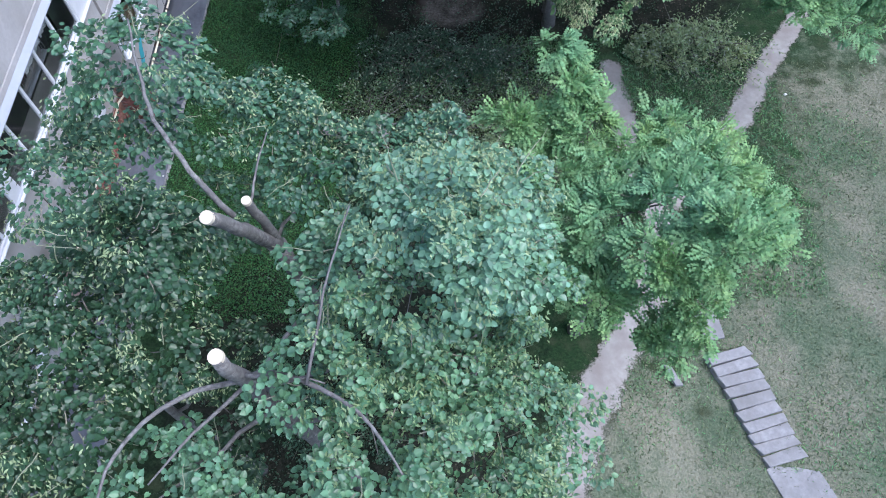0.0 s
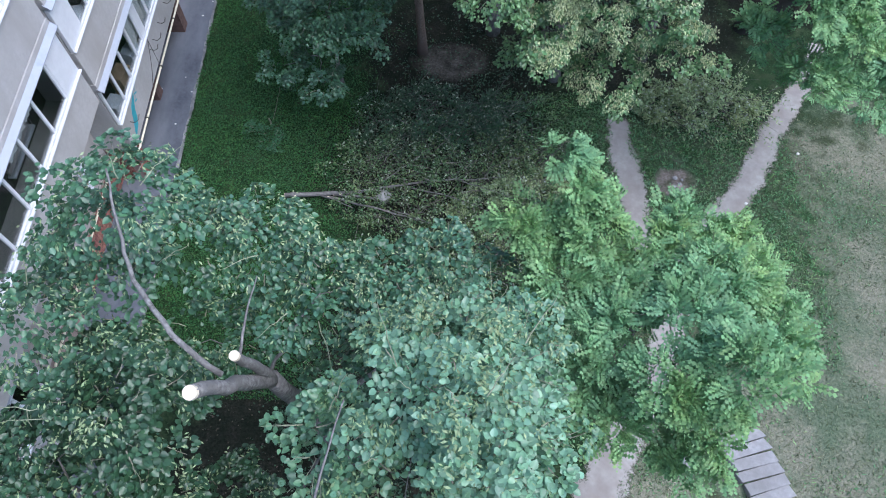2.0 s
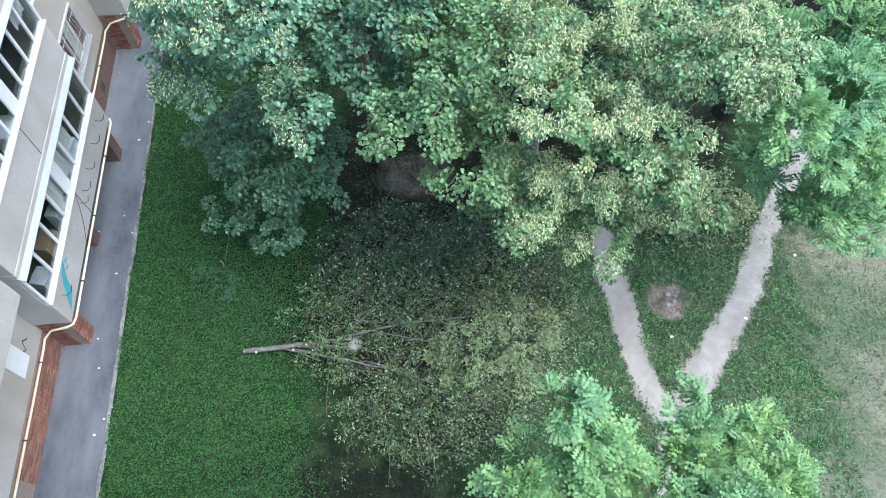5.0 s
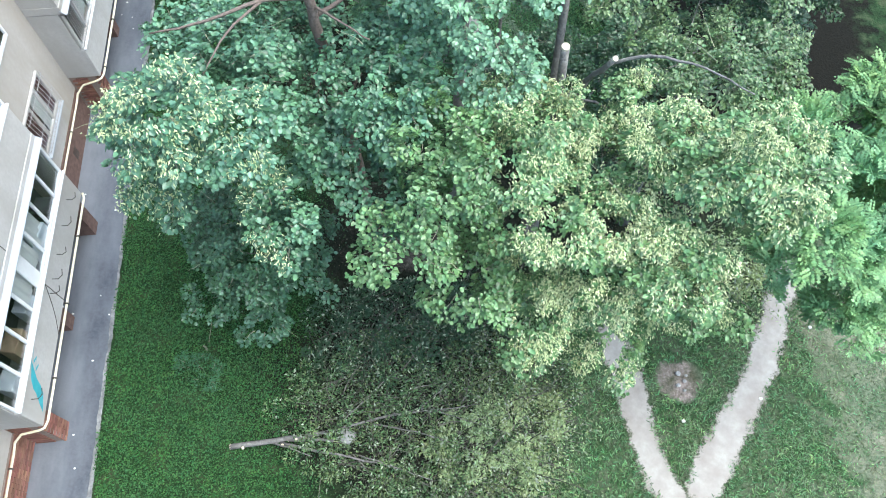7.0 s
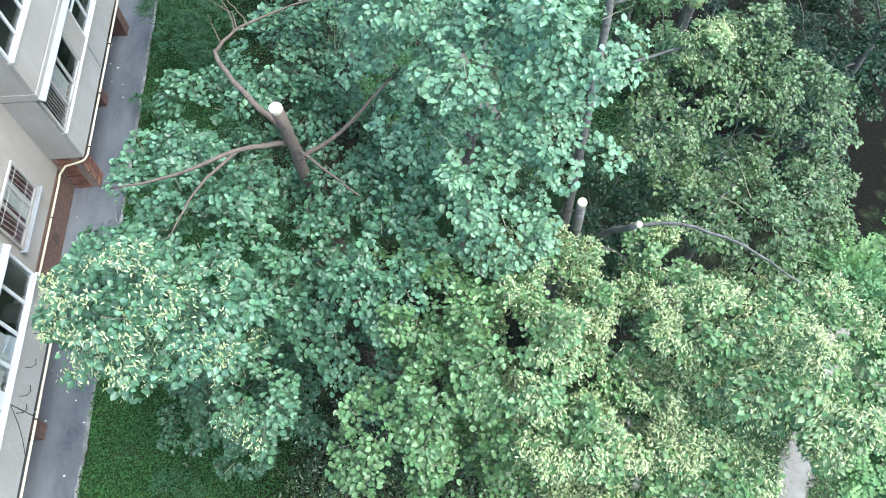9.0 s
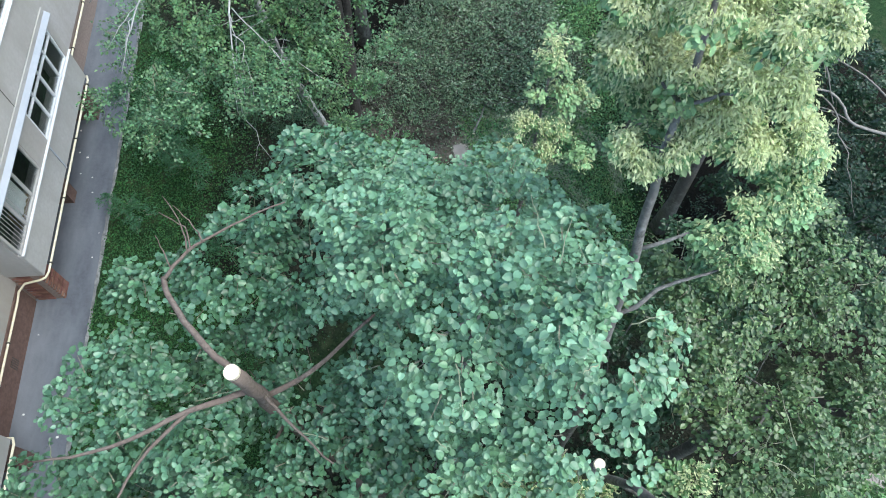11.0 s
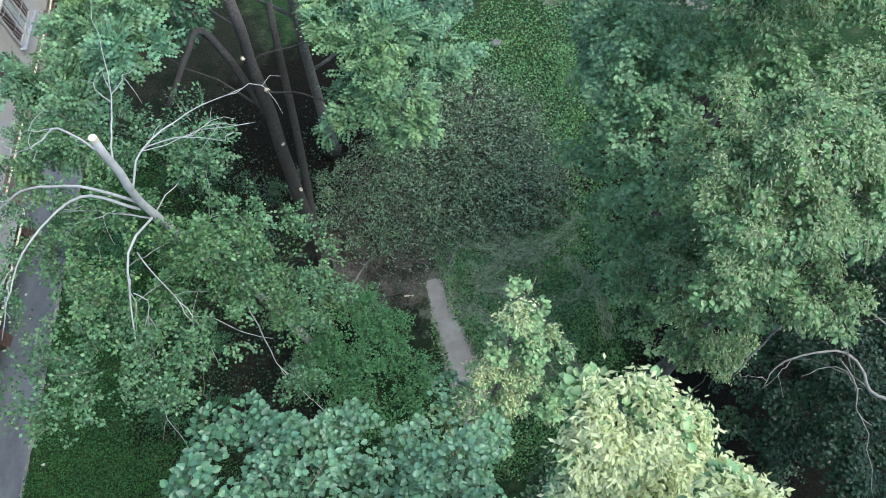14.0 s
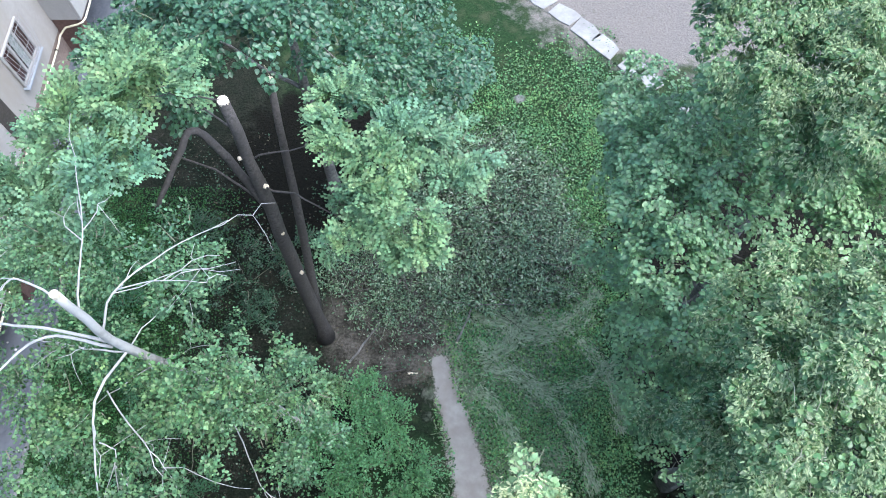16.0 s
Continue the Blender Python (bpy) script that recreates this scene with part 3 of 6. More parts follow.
LINDEN = "lopped linden tree with grey bark, round leaves and sawn limbs"
tree("linden_tree", LINDEN, "tree",
     [([(-1.75, 2.4, 0), (-1.9, 2.15, 5), (-2.05, 1.85, 9.3), (-2.105, 1.736, 10.95)], [0.2, 0.16, 0.11, 0.085])],
     [(-3.1, 0.5, 9.3, 0.9), (-1.0, 3.2, 10.1, 0.8), (-1.0, 1.6, 10.5, 0.7), (-0.1, 2.6, 10.8, 0.7), (-0.2, 2.3, 9.6, 1.0), (0.8, 2.2, 8.6, 1.1), (-0.4, 0.9, 10.2, 0.9),
      (0.7, 0.9, 9.3, 1.1), (1.3, 3.2, 9.2, 0.8), (1.6, 1.8, 8.0, 0.9), (-1.6, -0.2, 9.2, 1.2), (0.3, -0.5, 8.8, 1.2), (1.2, 4.2, 9.2, 0.7), (0.1, 4.3, 9.8, 0.8)],
     M_LINDEN, 0.080, "broad", 11, cover=1.1, bloom_from=-1.2, cuts=[((-2.105, 1.736, 10.95), (-0.1, -0.15, 1), 0.087)], bloom=1.7,
     bare=[([(-2.05, 1.85, 9.9), (-1.5, 1.75, 10.3), (-0.6, 1.25, 10.6), (-0.1, 0.6, 10.7)], 0.05, 0.012), ([(-2.05, 1.85, 9.8), (-2.7, 1.5, 10.2), (-3.2, 0.8, 10.4), (-3.3, 0.2, 10.3)], 0.04, 0.012),
           ([(-1.2, 1.6, 10.5), (-1.0, 2.4, 11.1), (-0.75, 3.3, 11.5)], 0.022, 0.008), ([(-2.05, 1.85, 9.7), (-2.6, 1.2, 9.8), (-3.0, 0.6, 9.8)], 0.03, 0.01)])
tree("linden_tree", LINDEN, "tree",
     [([(-2.1, 5.0, 0), (-2.2, 4.8, 5), (-2.3, 4.5, 8.3)], [0.2, 0.16, 0.13]), ([(-2.3, 4.5, 8.2), (-2.42, 4.0, 9.6), (-2.57, 3.56, 10.73)], [0.11, 0.10, 0.085]), ([(-2.3, 4.5, 8.2), (-2.33, 4.4, 9.2), (-2.37, 4.25, 10.0)], [0.09, 0.075, 0.065])],
     [(-4.0, 5.9, 10.7, 0.9), (-5.4, 5.0, 9.2, 1.0), (-4.7, 6.3, 9.4, 1.0), (-3.5, 6.3, 9.1, 1.0), (-2.4, 6.3, 9.0, 0.9), (-1.6, 5.6, 8.9, 0.9), (-0.7, 6.0, 8.6, 0.9), (0.25, 6.4, 8.4, 0.8),
      (-0.1, 5.3, 8.4, 0.9), (1.0, 5.4, 8.0, 0.8), (1.2, 6.8, 6.6, 0.8), (-3.4, 5.2, 8.0, 0.9), (-4.5, 4.4, 8.2, 1.0), (-1.3, 4.6, 7.4, 0.9)],
     M_LINDEN_MID, 0.084, "broad_far", 12, dens=0.85, cuts=[((-2.57, 3.56, 10.73), (-0.1, -0.35, 1), 0.087), ((-2.37, 4.25, 10.0), (0, -0.15, 1), 0.067)], bloom=0.9, bloom_mat=M_BRACT_PALE,
     bare=[([(-2.5, 4.0, 10.0), (-2.9, 4.25, 10.7), (-3.35, 4.8, 11.0), (-3.6, 5.4, 11.2), (-3.75, 6.0, 11.5)], 0.045, 0.012), ([(-2.36, 4.3, 9.8), (-2.3, 4.8, 10.0), (-2.2, 5.3, 10.1)], 0.022, 0.008)])
# left lobes of the first linden, split off to paint their shade darker
tree("linden_tree", "linden crown close to the house, split off and coloured dark for shade", "tree",
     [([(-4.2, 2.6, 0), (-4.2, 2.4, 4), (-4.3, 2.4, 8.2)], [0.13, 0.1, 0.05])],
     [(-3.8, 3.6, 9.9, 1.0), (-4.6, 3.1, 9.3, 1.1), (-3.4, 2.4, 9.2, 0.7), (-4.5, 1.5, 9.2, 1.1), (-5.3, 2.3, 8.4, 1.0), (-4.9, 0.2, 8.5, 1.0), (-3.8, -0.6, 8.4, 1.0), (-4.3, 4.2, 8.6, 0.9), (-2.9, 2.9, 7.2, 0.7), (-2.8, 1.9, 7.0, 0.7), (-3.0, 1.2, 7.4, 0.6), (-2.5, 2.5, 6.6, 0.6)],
     M_LINDEN_SHADE, 0.082, "broad_far", 29, dens=1.2, bloom=0.9, bloom_mat=M_BRACT_PALE)
# top lobes of the first linden, paled as lit and given an added stem
tree("linden_tree", "top lobes of the lopped linden on an added stem, coloured pale as lit", "tree",
     [([(1.0, 4.6, 0), (0.9, 4.3, 5), (0.5, 3.5, 10.6)], [0.11, 0.085, 0.03])],
     [(0.0, 3.5, 11.1, 0.65), (0.45, 2.5, 11.5, 0.6), (0.5, 3.2, 11.5, 0.5), (0.9, 3.9, 10.7, 0.65), (1.2, 4.5, 9.8, 0.6), (0.5, 4.5, 10.2, 0.65), (1.1, 3.1, 10.6, 0.6), (-0.2, 4.3, 9.9, 0.6), (0.6, 4.0, 9.2, 0.7)],
     M_LINDEN_PALE, 0.080, "broad_far", 44, bloom=1.2, bloom_mat=M_BRACT_PALE)
tree("robinia_tree", "bright green robinia tree with fine feathered leaves", "tree",
     [([(3.8, 6.4, 0), (3.75, 6.2, 3.5), (3.7, 6.2, 6.5)], [0.15, 0.11, 0.06])],
     [(2.1, 8.4, 8.45, 0.42), (2.5, 8.2, 7.9, 0.6), (2.9, 7.6, 7.3, 0.8), (1.6, 7.7, 7.3, 0.7), (3.5, 7.0, 6.8, 0.9), (4.6, 8.0, 6.0, 0.9), (5.6, 8.6, 5.5, 0.8), (6.2, 7.6, 5.6, 0.8),
      (4.2, 5.8, 7.5, 0.9), (3.8, 4.7, 7.6, 0.8), (4.8, 4.6, 8.2, 0.8), (5.5, 5.5, 7.4, 0.7), (5.0, 6.6, 6.9, 1.0), (6.1, 6.4, 6.5, 0.7), (4.7, 4.1, 6.7, 0.65), (4.3, 3.9, 5.8, 0.6),
      (3.0, 5.7, 7.1, 0.8), (2.4, 6.8, 6.9, 0.8), (3.2, 4.4, 6.4, 0.7), (2.9, 5.2, 6.6, 0.7)],
     M_ROBINIA, 0.27, PINNATE, 13, bark=M_BARK, twigs=78, per=10, flat=0.7)
tree("maple_sapling", "young dark green maple with a low crown", "tree",
     [([(-3.3, 17.1, 0), (-3.3, 16.9, 3.4)], [0.07, 0.04])],
     [(-2.5, 15.6, 3.8, 0.9), (-3.3, 16.1, 4.0, 1.0), (-4.3, 16.6, 3.3, 0.9), (-4.0, 17.6, 3.6, 1.0), (-2.9, 17.4, 4.4, 1.1), (-5.0, 18.2, 2.6, 1.0), (-3.4, 15.2, 2.2, 0.7), (-2.0, 16.8, 3.8, 0.8), (-4.7, 16.0, 2.2, 0.7)],
     M_LINDEN_MID, 0.086, "broad_far", 14, limb_r=0.02)
tree("linden_tree", LINDEN, "tree",
     [([(-0.7, 18.6, 0), (-0.85, 18.5, 5), (-1.1, 18.42, 8.8), (-1.214, 18.398, 10.28)], [0.14, 0.125, 0.105, 0.098])],
     [(-3.2, 15.5, 10.1, 0.9), (-2.3, 15.5, 9.4, 0.9), (-3.7, 16.1, 9.2, 1.0), (-3.9, 16.4, 7.4, 1.0), (-1.6, 16.4, 7.6, 1.0), (-0.8, 16.3, 8.1, 0.9), (0.3, 16.4, 8.9, 0.9), (-1.8, 20.6, 8.9, 0.9), (-0.7, 20.3, 8.4, 0.9), (-0.6, 18.6, 7.9, 0.9), (-2.6, 18.5, 8.3, 1.0), (-3.6, 18.6, 8.0, 1.1), (-3.2, 20.2, 8.2, 0.9), (-0.4, 22.3, 8.5, 0.9), (-2.7, 17.2, 8.8, 1.0), (0.3, 18.0, 8.4, 1.0), (-4.3, 17.4, 7.8, 0.9), (-1.2, 17.2, 8.2, 0.9), (-0.2, 15.4, 7.4, 0.9)] + [(-2.0, 15.0, 7.6, 0.8), (0.4, 20.6, 7.0, 0.9), (-1.8, 19.4, 7.2, 1.0), (-0.55, 21.6, 9.8, 0.5), (-0.9, 21.1, 9.6, 0.4)],
     M_LINDEN_FULL, 0.092, "broad_far", 15, dens=1.05, bark=M_BARK_RED, cuts=[((-1.214, 18.398, 10.28), (-0.1, -0.1, 1), 0.10)], bloom=2.2, bloom_mat=M_BLOOM, bloom_where=lambda P: (P[:, 0] < -1.8) & (P[:, 1] < 16.3),
     bare=[([(-1.15, 18.42, 9.6), (-1.7, 18.9, 9.9), (-2.15, 19.5, 10.0), (-2.3, 19.86, 10.0)], 0.055, 0.035), ([(-1.15, 18.42, 9.4), (-1.9, 18.1, 9.7), (-2.8, 17.7, 9.7), (-3.8, 17.6, 9.6)], 0.05, 0.015), ([(-1.9, 18.1, 9.7), (-2.5, 17.5, 9.6), (-2.9, 16.8, 9.4)], 0.03, 0.012), ([(-1.1, 18.45, 8.9), (-0.4, 18.7, 9.2), (0.5, 19.2, 9.9)], 0.05, 0.02), ([(-1.1, 18.42, 9.2), (-0.6, 17.9, 9.3), (-0.1, 17.4, 9.3)], 0.03, 0.012), ([(-2.28, 19.84, 10.0), (-2.0, 20.2, 10.05), (-1.45, 20.6, 10.0), (-0.74, 21.0, 9.9)], 0.03, 0.012)] + [([(-2.0, 20.2, 10.05), (-2.1, 20.6, 10.1), (-2.36, 21.0, 10.2)], 0.013, 0.005), ([(-1.95, 20.25, 10.05), (-2.05, 20.55, 10.1), (-2.4, 20.75, 10.2)], 0.013, 0.005), ([(-1.8, 20.35, 10.05), (-1.95, 20.6, 10.1), (-2.2, 20.85, 10.2)], 0.012, 0.005), ([(-2.2, 19.94, 10.0), (-2.3, 20.2, 10.1), (-2.35, 20.35, 10.3)], 0.012, 0.005)])
tree("linden_tree", "lopped linden tree in pale yellow bloom beside the path", "tree",
     [([(3.7, 17.6, 0), (3.6, 17.5, 5), (3.4, 17.25, 8.96)], [0.17, 0.13, 0.075]), ([(3.62, 17.5, 6.5), (3.9, 17.1, 8.2), (4.11, 16.62, 9.27)], [0.08, 0.06, 0.05])],
     [(0.7, 15.9, 8.5, 0.9), (0.0, 14.0, 8.0, 0.9), (1.0, 14.6, 8.6, 0.9), (2.0, 14.9, 9.0, 0.9), (2.8, 14.0, 8.5, 0.9), (2.5, 13.2, 6.6, 0.9), (3.9, 14.0, 8.1, 0.9), (4.9, 15.0, 8.9, 0.9), (5.7, 14.2, 9.2, 0.9), (6.2, 13.8, 9.3, 0.8), (4.6, 13.2, 8.2, 0.8), (3.5, 13.4, 7.2, 0.9), (5.7, 13.4, 5.8, 0.9), (4.2, 13.2, 5.2, 0.9), (2.6, 14.8, 4.6, 1.1), (6.6, 15.0, 8.6, 0.8), (3.0, 15.9, 8.3, 0.9), (4.0, 15.6, 7.6, 0.9), (1.2, 15.4, 7.2, 1.0)] + [(5.8, 15.6, 7.4, 0.9), (1.4, 13.6, 7.4, 0.9), (5.0, 13.1, 6.8, 0.8), (1.8, 16.6, 7.4, 0.9), (2.4, 17.3, 7.6, 0.8), (4.9, 16.5, 7.8, 0.8), (3.2, 16.7, 7.6, 0.7)],
     M_LINDEN_WARM, 0.080, "broad_far", 16, cuts=[((3.4, 17.25, 8.96), (0, -0.2, 1), 0.077), ((4.11, 16.62, 9.27), (0.2, -0.5, 1), 0.05)], bloom=4.0, bloom_from=2.0, bract=(0.05, 0.085),
     bare=[([(4.05, 16.75, 9.0), (4.7, 16.5, 9.4), (5.4, 16.0, 9.6), (6.0, 15.3, 9.7)], 0.035, 0.012)])
tree("robinia_tree", "bright green robinia tree leaning over the dirt path", "tree",
     [([(10.41, 19.92, 0), (11.18, 19.24, 2.0), (11.95, 18.57, 4.0), (12.5, 17.6, 6.2)], [0.24, 0.22, 0.19, 0.11])],
     [(7.2, 13.5, 8.2, 0.8), (8.2, 13.7, 7.0, 0.9), (8.9, 13.0, 5.2, 0.9), (7.7, 14.2, 5.4, 0.8), (9.6, 13.6, 6.2, 1.0), (8.8, 14.8, 7.3, 1.0), (10.3, 14.8, 6.5, 1.0), (9.6, 16.2, 7.2, 1.0), (8.4, 16.3, 7.0, 1.0),
      (10.6, 17.2, 7.0, 1.1), (11.6, 15.6, 6.2, 1.1), (13.2, 17.2, 7.0, 1.0), (13.0, 15.8, 6.6, 1.0), (10.4, 13.0, 4.6, 0.8), (11.4, 13.8, 5.0, 1.0)],
     M_ROBINIA, 0.27, PINNATE, 17, bark=M_BARK_DARK, twigs=62, per=10, flat=0.7)
tree("linden_tree", "tall linden tree with pale bluish-green leaves", "tree",
     [([(1.7, 19.6, 0), (1.8, 19.5, 6), (1.9, 19.2, 10.5)], [0.18, 0.13, 0.05])],
     [(0.7, 19.6, 11.2, 0.8), (2.6, 18.5, 12.0, 0.8), (3.0, 18.0, 11.8, 0.7), (1.6, 18.2, 11.4, 0.8), (2.1, 19.0, 11.4, 0.8), (1.2, 20.6, 9.8, 0.9), (2.4, 20.4, 10.2, 0.9), (2.5, 21.6, 8.5, 0.9),
      (1.4, 22.7, 7.7, 0.8), (0.5, 21.4, 9.2, 0.9), (0.5, 20.2, 10.2, 0.9), (3.4, 20.0, 9.6, 0.8), (0.2, 22.6, 7.6, 0.8), (2.6, 22.8, 7.5, 0.7), (1.6, 17.2, 10.2, 0.8), (2.8, 17.3, 10.6, 0.7), (1.6, 21.2, 8.0, 0.9), (2.9, 19.2, 9.2, 0.9), (1.0, 18.8, 9.4, 0.9), (1.2, 17.4, 8.6, 0.8), (2.2, 16.9, 8.8, 0.8)],
     M_LINDEN_PALE, 0.086, "broad", 18, bloom=0.05)
tree("linden_tree", "tall linden tree covered in creamy yellow blossom", "tree",
     [([(3.7, 18.2, 0), (3.75, 18.5, 6), (3.83, 19.37, 10.65), (3.86, 19.78, 11.73), (4.0, 20.5, 14.0)], [0.13, 0.095, 0.065, 0.055, 0.03])],
     [(4.1, 20.7, 14.5, 0.27), (4.7, 19.9, 14.0, 0.27), (4.45, 19.85, 13.4, 0.29), (4.85, 20.5, 13.5, 0.27), (4.0, 20.5, 13.9, 0.26), (3.5, 20.85, 13.65, 0.24), (4.5, 20.6, 13.0, 0.29), (4.3, 20.2, 12.6, 0.32), (3.75, 21.6, 13.9, 0.27), (3.55, 21.3, 13.6, 0.29), (3.95, 21.2, 13.4, 0.29), (4.2, 21.6, 13.2, 0.26), (4.6, 21.0, 13.2, 0.31), (4.9, 20.7, 12.8, 0.32), (3.5, 20.7, 13.0, 0.32), (4.1, 20.5, 13.0, 0.32), (5.3, 20.3, 12.2, 0.35), (4.6, 20.1, 12.3, 0.38),
      (3.8, 20.1, 12.2, 0.35), (5.6, 20.0, 11.4, 0.38), (3.7, 21.0, 12.2, 0.32), (4.4, 21.2, 12.2, 0.32), (5.0, 19.6, 11.2, 0.38), (5.7, 19.8, 9.7, 0.45), (5.2, 20.8, 11.4, 0.32), (6.0, 20.4, 10.8, 0.35), (5.8, 20.4, 11.8, 0.32)],
     M_LINDEN_GOLD, 0.072, "broad_far", 19, bloom=13.5, dens=1.1, cover=2.6, bract=(0.045, 0.08), bloom_where=lambda P: np.clip((P[:, 2] - 11.3) / 1.6, 0.12, 1))
tree("linden_sapling", "slender young linden with a blossoming tip", "tree",
     [([(3.5, 24.1, 0), (3.6, 24.1, 5), (3.7, 24.2, 9.0)], [0.06, 0.045, 0.015])],
     [(3.76, 24.3, 9.2, 0.34), (3.6, 24.0, 8.5, 0.42), (4.1, 23.9, 8.0, 0.42), (3.3, 23.4, 7.7, 0.5), (4.0, 23.3, 7.3, 0.5), (2.9, 23.0, 7.3, 0.5)],
     M_LINDEN_GOLD, 0.074, "broad_far", 20, bloom=3.5, bract=(0.05, 0.085), limb_r=0.02)
tree("linden_tree", "linden tree with dense olive-green leaves", "tree",
     [([(6.7, 18.5, 0), (6.7, 18.3, 7.5)], [0.17, 0.08])],
     [(6.3, 18.8, 7.4, 0.9), (5.6, 17.4, 8.0, 0.9), (6.6, 17.0, 8.2, 1.0), (7.4, 18.0, 7.8, 1.0), (6.8, 19.6, 8.8, 1.0), (7.8, 19.4, 8.4, 1.0), (8.0, 16.8, 7.2, 1.0), (5.8, 19.4, 8.8, 0.8), (7.2, 15.9, 7.2, 0.9), (8.3, 18.2, 7.0, 0.8), (6.1, 20.1, 9.3, 0.65), (7.1, 20.3, 9.1, 0.7), (4.5, 19.7, 9.1, 0.65), (5.2, 19.8, 9.2, 0.7), (4.9, 18.8, 8.8, 0.7)],
     M_OLIVE, 0.076, "broad_far", 21, bloom=0.7, dens=0.7)
tree("birch_tree", "lopped silver birch with white limbs and fine leaves", "tree",
     [([(-0.6, 26.6, 0), (-1.0, 26.45, 4.2), (-1.34, 26.38, 5.7), (-1.62, 26.1, 8.0), (-1.74, 25.92, 9.9), (-1.75, 25.98, 11.44)], [0.12, 0.095, 0.08, 0.07, 0.061, 0.053])],
     [(-3.68, 26.14, 8.88, 0.8), (-3.68, 25.12, 8.70, 0.8), (-3.13, 25.40, 9.06, 0.7), (-2.67, 25.22, 8.51, 0.8), (-3.22, 23.56, 8.70, 0.7), (-2.76, 23.19, 8.88, 0.6), (-2.21, 23.65, 9.06, 0.7), (-1.38, 23.93, 9.06, 0.7), (-1.29, 23.19, 9.06, 0.6), (-0.64, 24.20, 8.88, 0.6), (-0.69, 26.14, 9.06, 0.55), (-0.09, 26.04, 8.70, 0.6), (0.51, 25.68, 8.33, 0.6), (0.64, 24.94, 8.14, 0.55), (-0.64, 25.22, 8.33, 0.7), (-1.20, 24.94, 7.96, 0.7), (-1.52, 27.06, 9.25, 0.7), (-1.10, 27.42, 9.25, 0.7), (-1.10, 26.69, 9.62, 0.5)] + [(-2.94, 27.52, 9.43, 0.8), (-2.30, 27.24, 9.62, 0.6), (-3.40, 27.24, 9.06, 0.7), (-2.21, 26.14, 9.25, 0.7), (-2.02, 24.85, 8.51, 0.7), (-1.56, 26.14, 8.14, 0.7), (-0.00, 24.66, 7.59, 0.6), (0.46, 23.38, 8.14, 0.5), (-4.23, 24.30, 8.14, 0.7), (-1.01, 25.45, 9.52, 0.5), (-0.64, 25.58, 8.70, 0.55), (-0.83, 25.22, 9.16, 0.5), (-0.51, 25.68, 8.05, 0.5), (-0.28, 25.49, 7.78, 0.5), (-2.20, 25.30, 9.00, 0.5), (-2.90, 25.00, 9.00, 0.5), (-2.60, 26.20, 9.40, 0.4), (-3.60, 26.40, 9.20, 0.5), (-1.20, 26.60, 9.60, 0.35)] + [(-1.90, 27.00, 9.80, 0.4), (-0.74, 25.35, 8.05, 0.6), (-0.92, 25.12, 9.25, 0.5), (-1.35, 25.60, 9.20, 0.4), (-0.69, 25.49, 8.51, 0.5), (-0.83, 25.31, 8.79, 0.45)] + [(-0.5, 25.1, 10.3, 0.45), (-0.2, 25.6, 9.8, 0.5), (-2.2, 24.3, 9.9, 0.5), (-1.0, 26.0, 6.7, 0.5), (-0.75, 26.2, 5.4, 0.6), (-0.95, 26.1, 6.0, 0.5), (-0.6, 26.2, 4.4, 0.6)],
     M_BIRCH, 0.058, RHOMB, 22, dens=0.9, bark=M_BIRCHBARK, twigs=120, per=20, limb_r=0.014, cuts=[((-1.75, 25.98, 11.44), (0, -0.1, 1), 0.054)], droop=0.6, flat=0.95, sprigs=3,
     bare=[([(-1.74, 25.92, 9.9), (-2.4, 25.95, 10.35), (-3.18, 26.05, 10.2), (-3.74, 25.96, 9.9), (-4.5, 25.7, 9.3)], 0.027, 0.007), ([(-1.8, 25.9, 9.7), (-2.33, 25.92, 10.15), (-2.79, 25.73, 10.1), (-3.27, 25.19, 9.9), (-3.6, 24.6, 9.5), (-3.8, 24.2, 9.1)], 0.026, 0.006), ([(-1.7, 25.95, 9.3), (-2.1, 25.9, 9.6), (-2.6, 26.0, 9.6), (-3.1, 26.1, 9.4)], 0.017, 0.005), ([(-1.7, 26.0, 9.4), (-1.82, 25.3, 9.8), (-1.86, 24.76, 9.6), (-1.83, 24.05, 9.2), (-1.8, 23.6, 8.7)], 0.022, 0.006)] + [([(-1.95, 25.4, 9.3), (-1.48, 24.84, 9.2), (-1.11, 24.45, 9.0), (-0.81, 23.8, 8.5)], 0.011, 0.004), ([(-1.86, 24.7, 9.4), (-1.7, 24.57, 9.2), (-1.95, 24.0, 8.8)], 0.010, 0.004), ([(-1.75, 25.95, 10.8), (-1.72, 26.39, 11.1), (-1.85, 27.0, 11.0), (-2.16, 27.61, 10.8)], 0.015, 0.005), ([(-1.74, 25.92, 10.2), (-1.5, 26.33, 10.6), (-0.88, 26.87, 10.7), (-0.22, 27.4, 10.5)], 0.018, 0.005), ([(-1.48, 26.36, 10.6), (-1.0, 26.45, 10.7), (-0.46, 26.52, 10.5)], 0.011, 0.004)] + [([(-1.78, 26.0, 11.0), (-2.23, 26.19, 11.4), (-2.6, 26.1, 11.2), (-3.4, 26.3, 10.6)], 0.018, 0.005), ([(-1.3, 26.3, 6.2), (-1.07, 25.74, 6.4), (-0.59, 24.77, 6.2), (-0.36, 24.41, 6.0), (0.18, 23.88, 5.6)], 0.014, 0.005)])
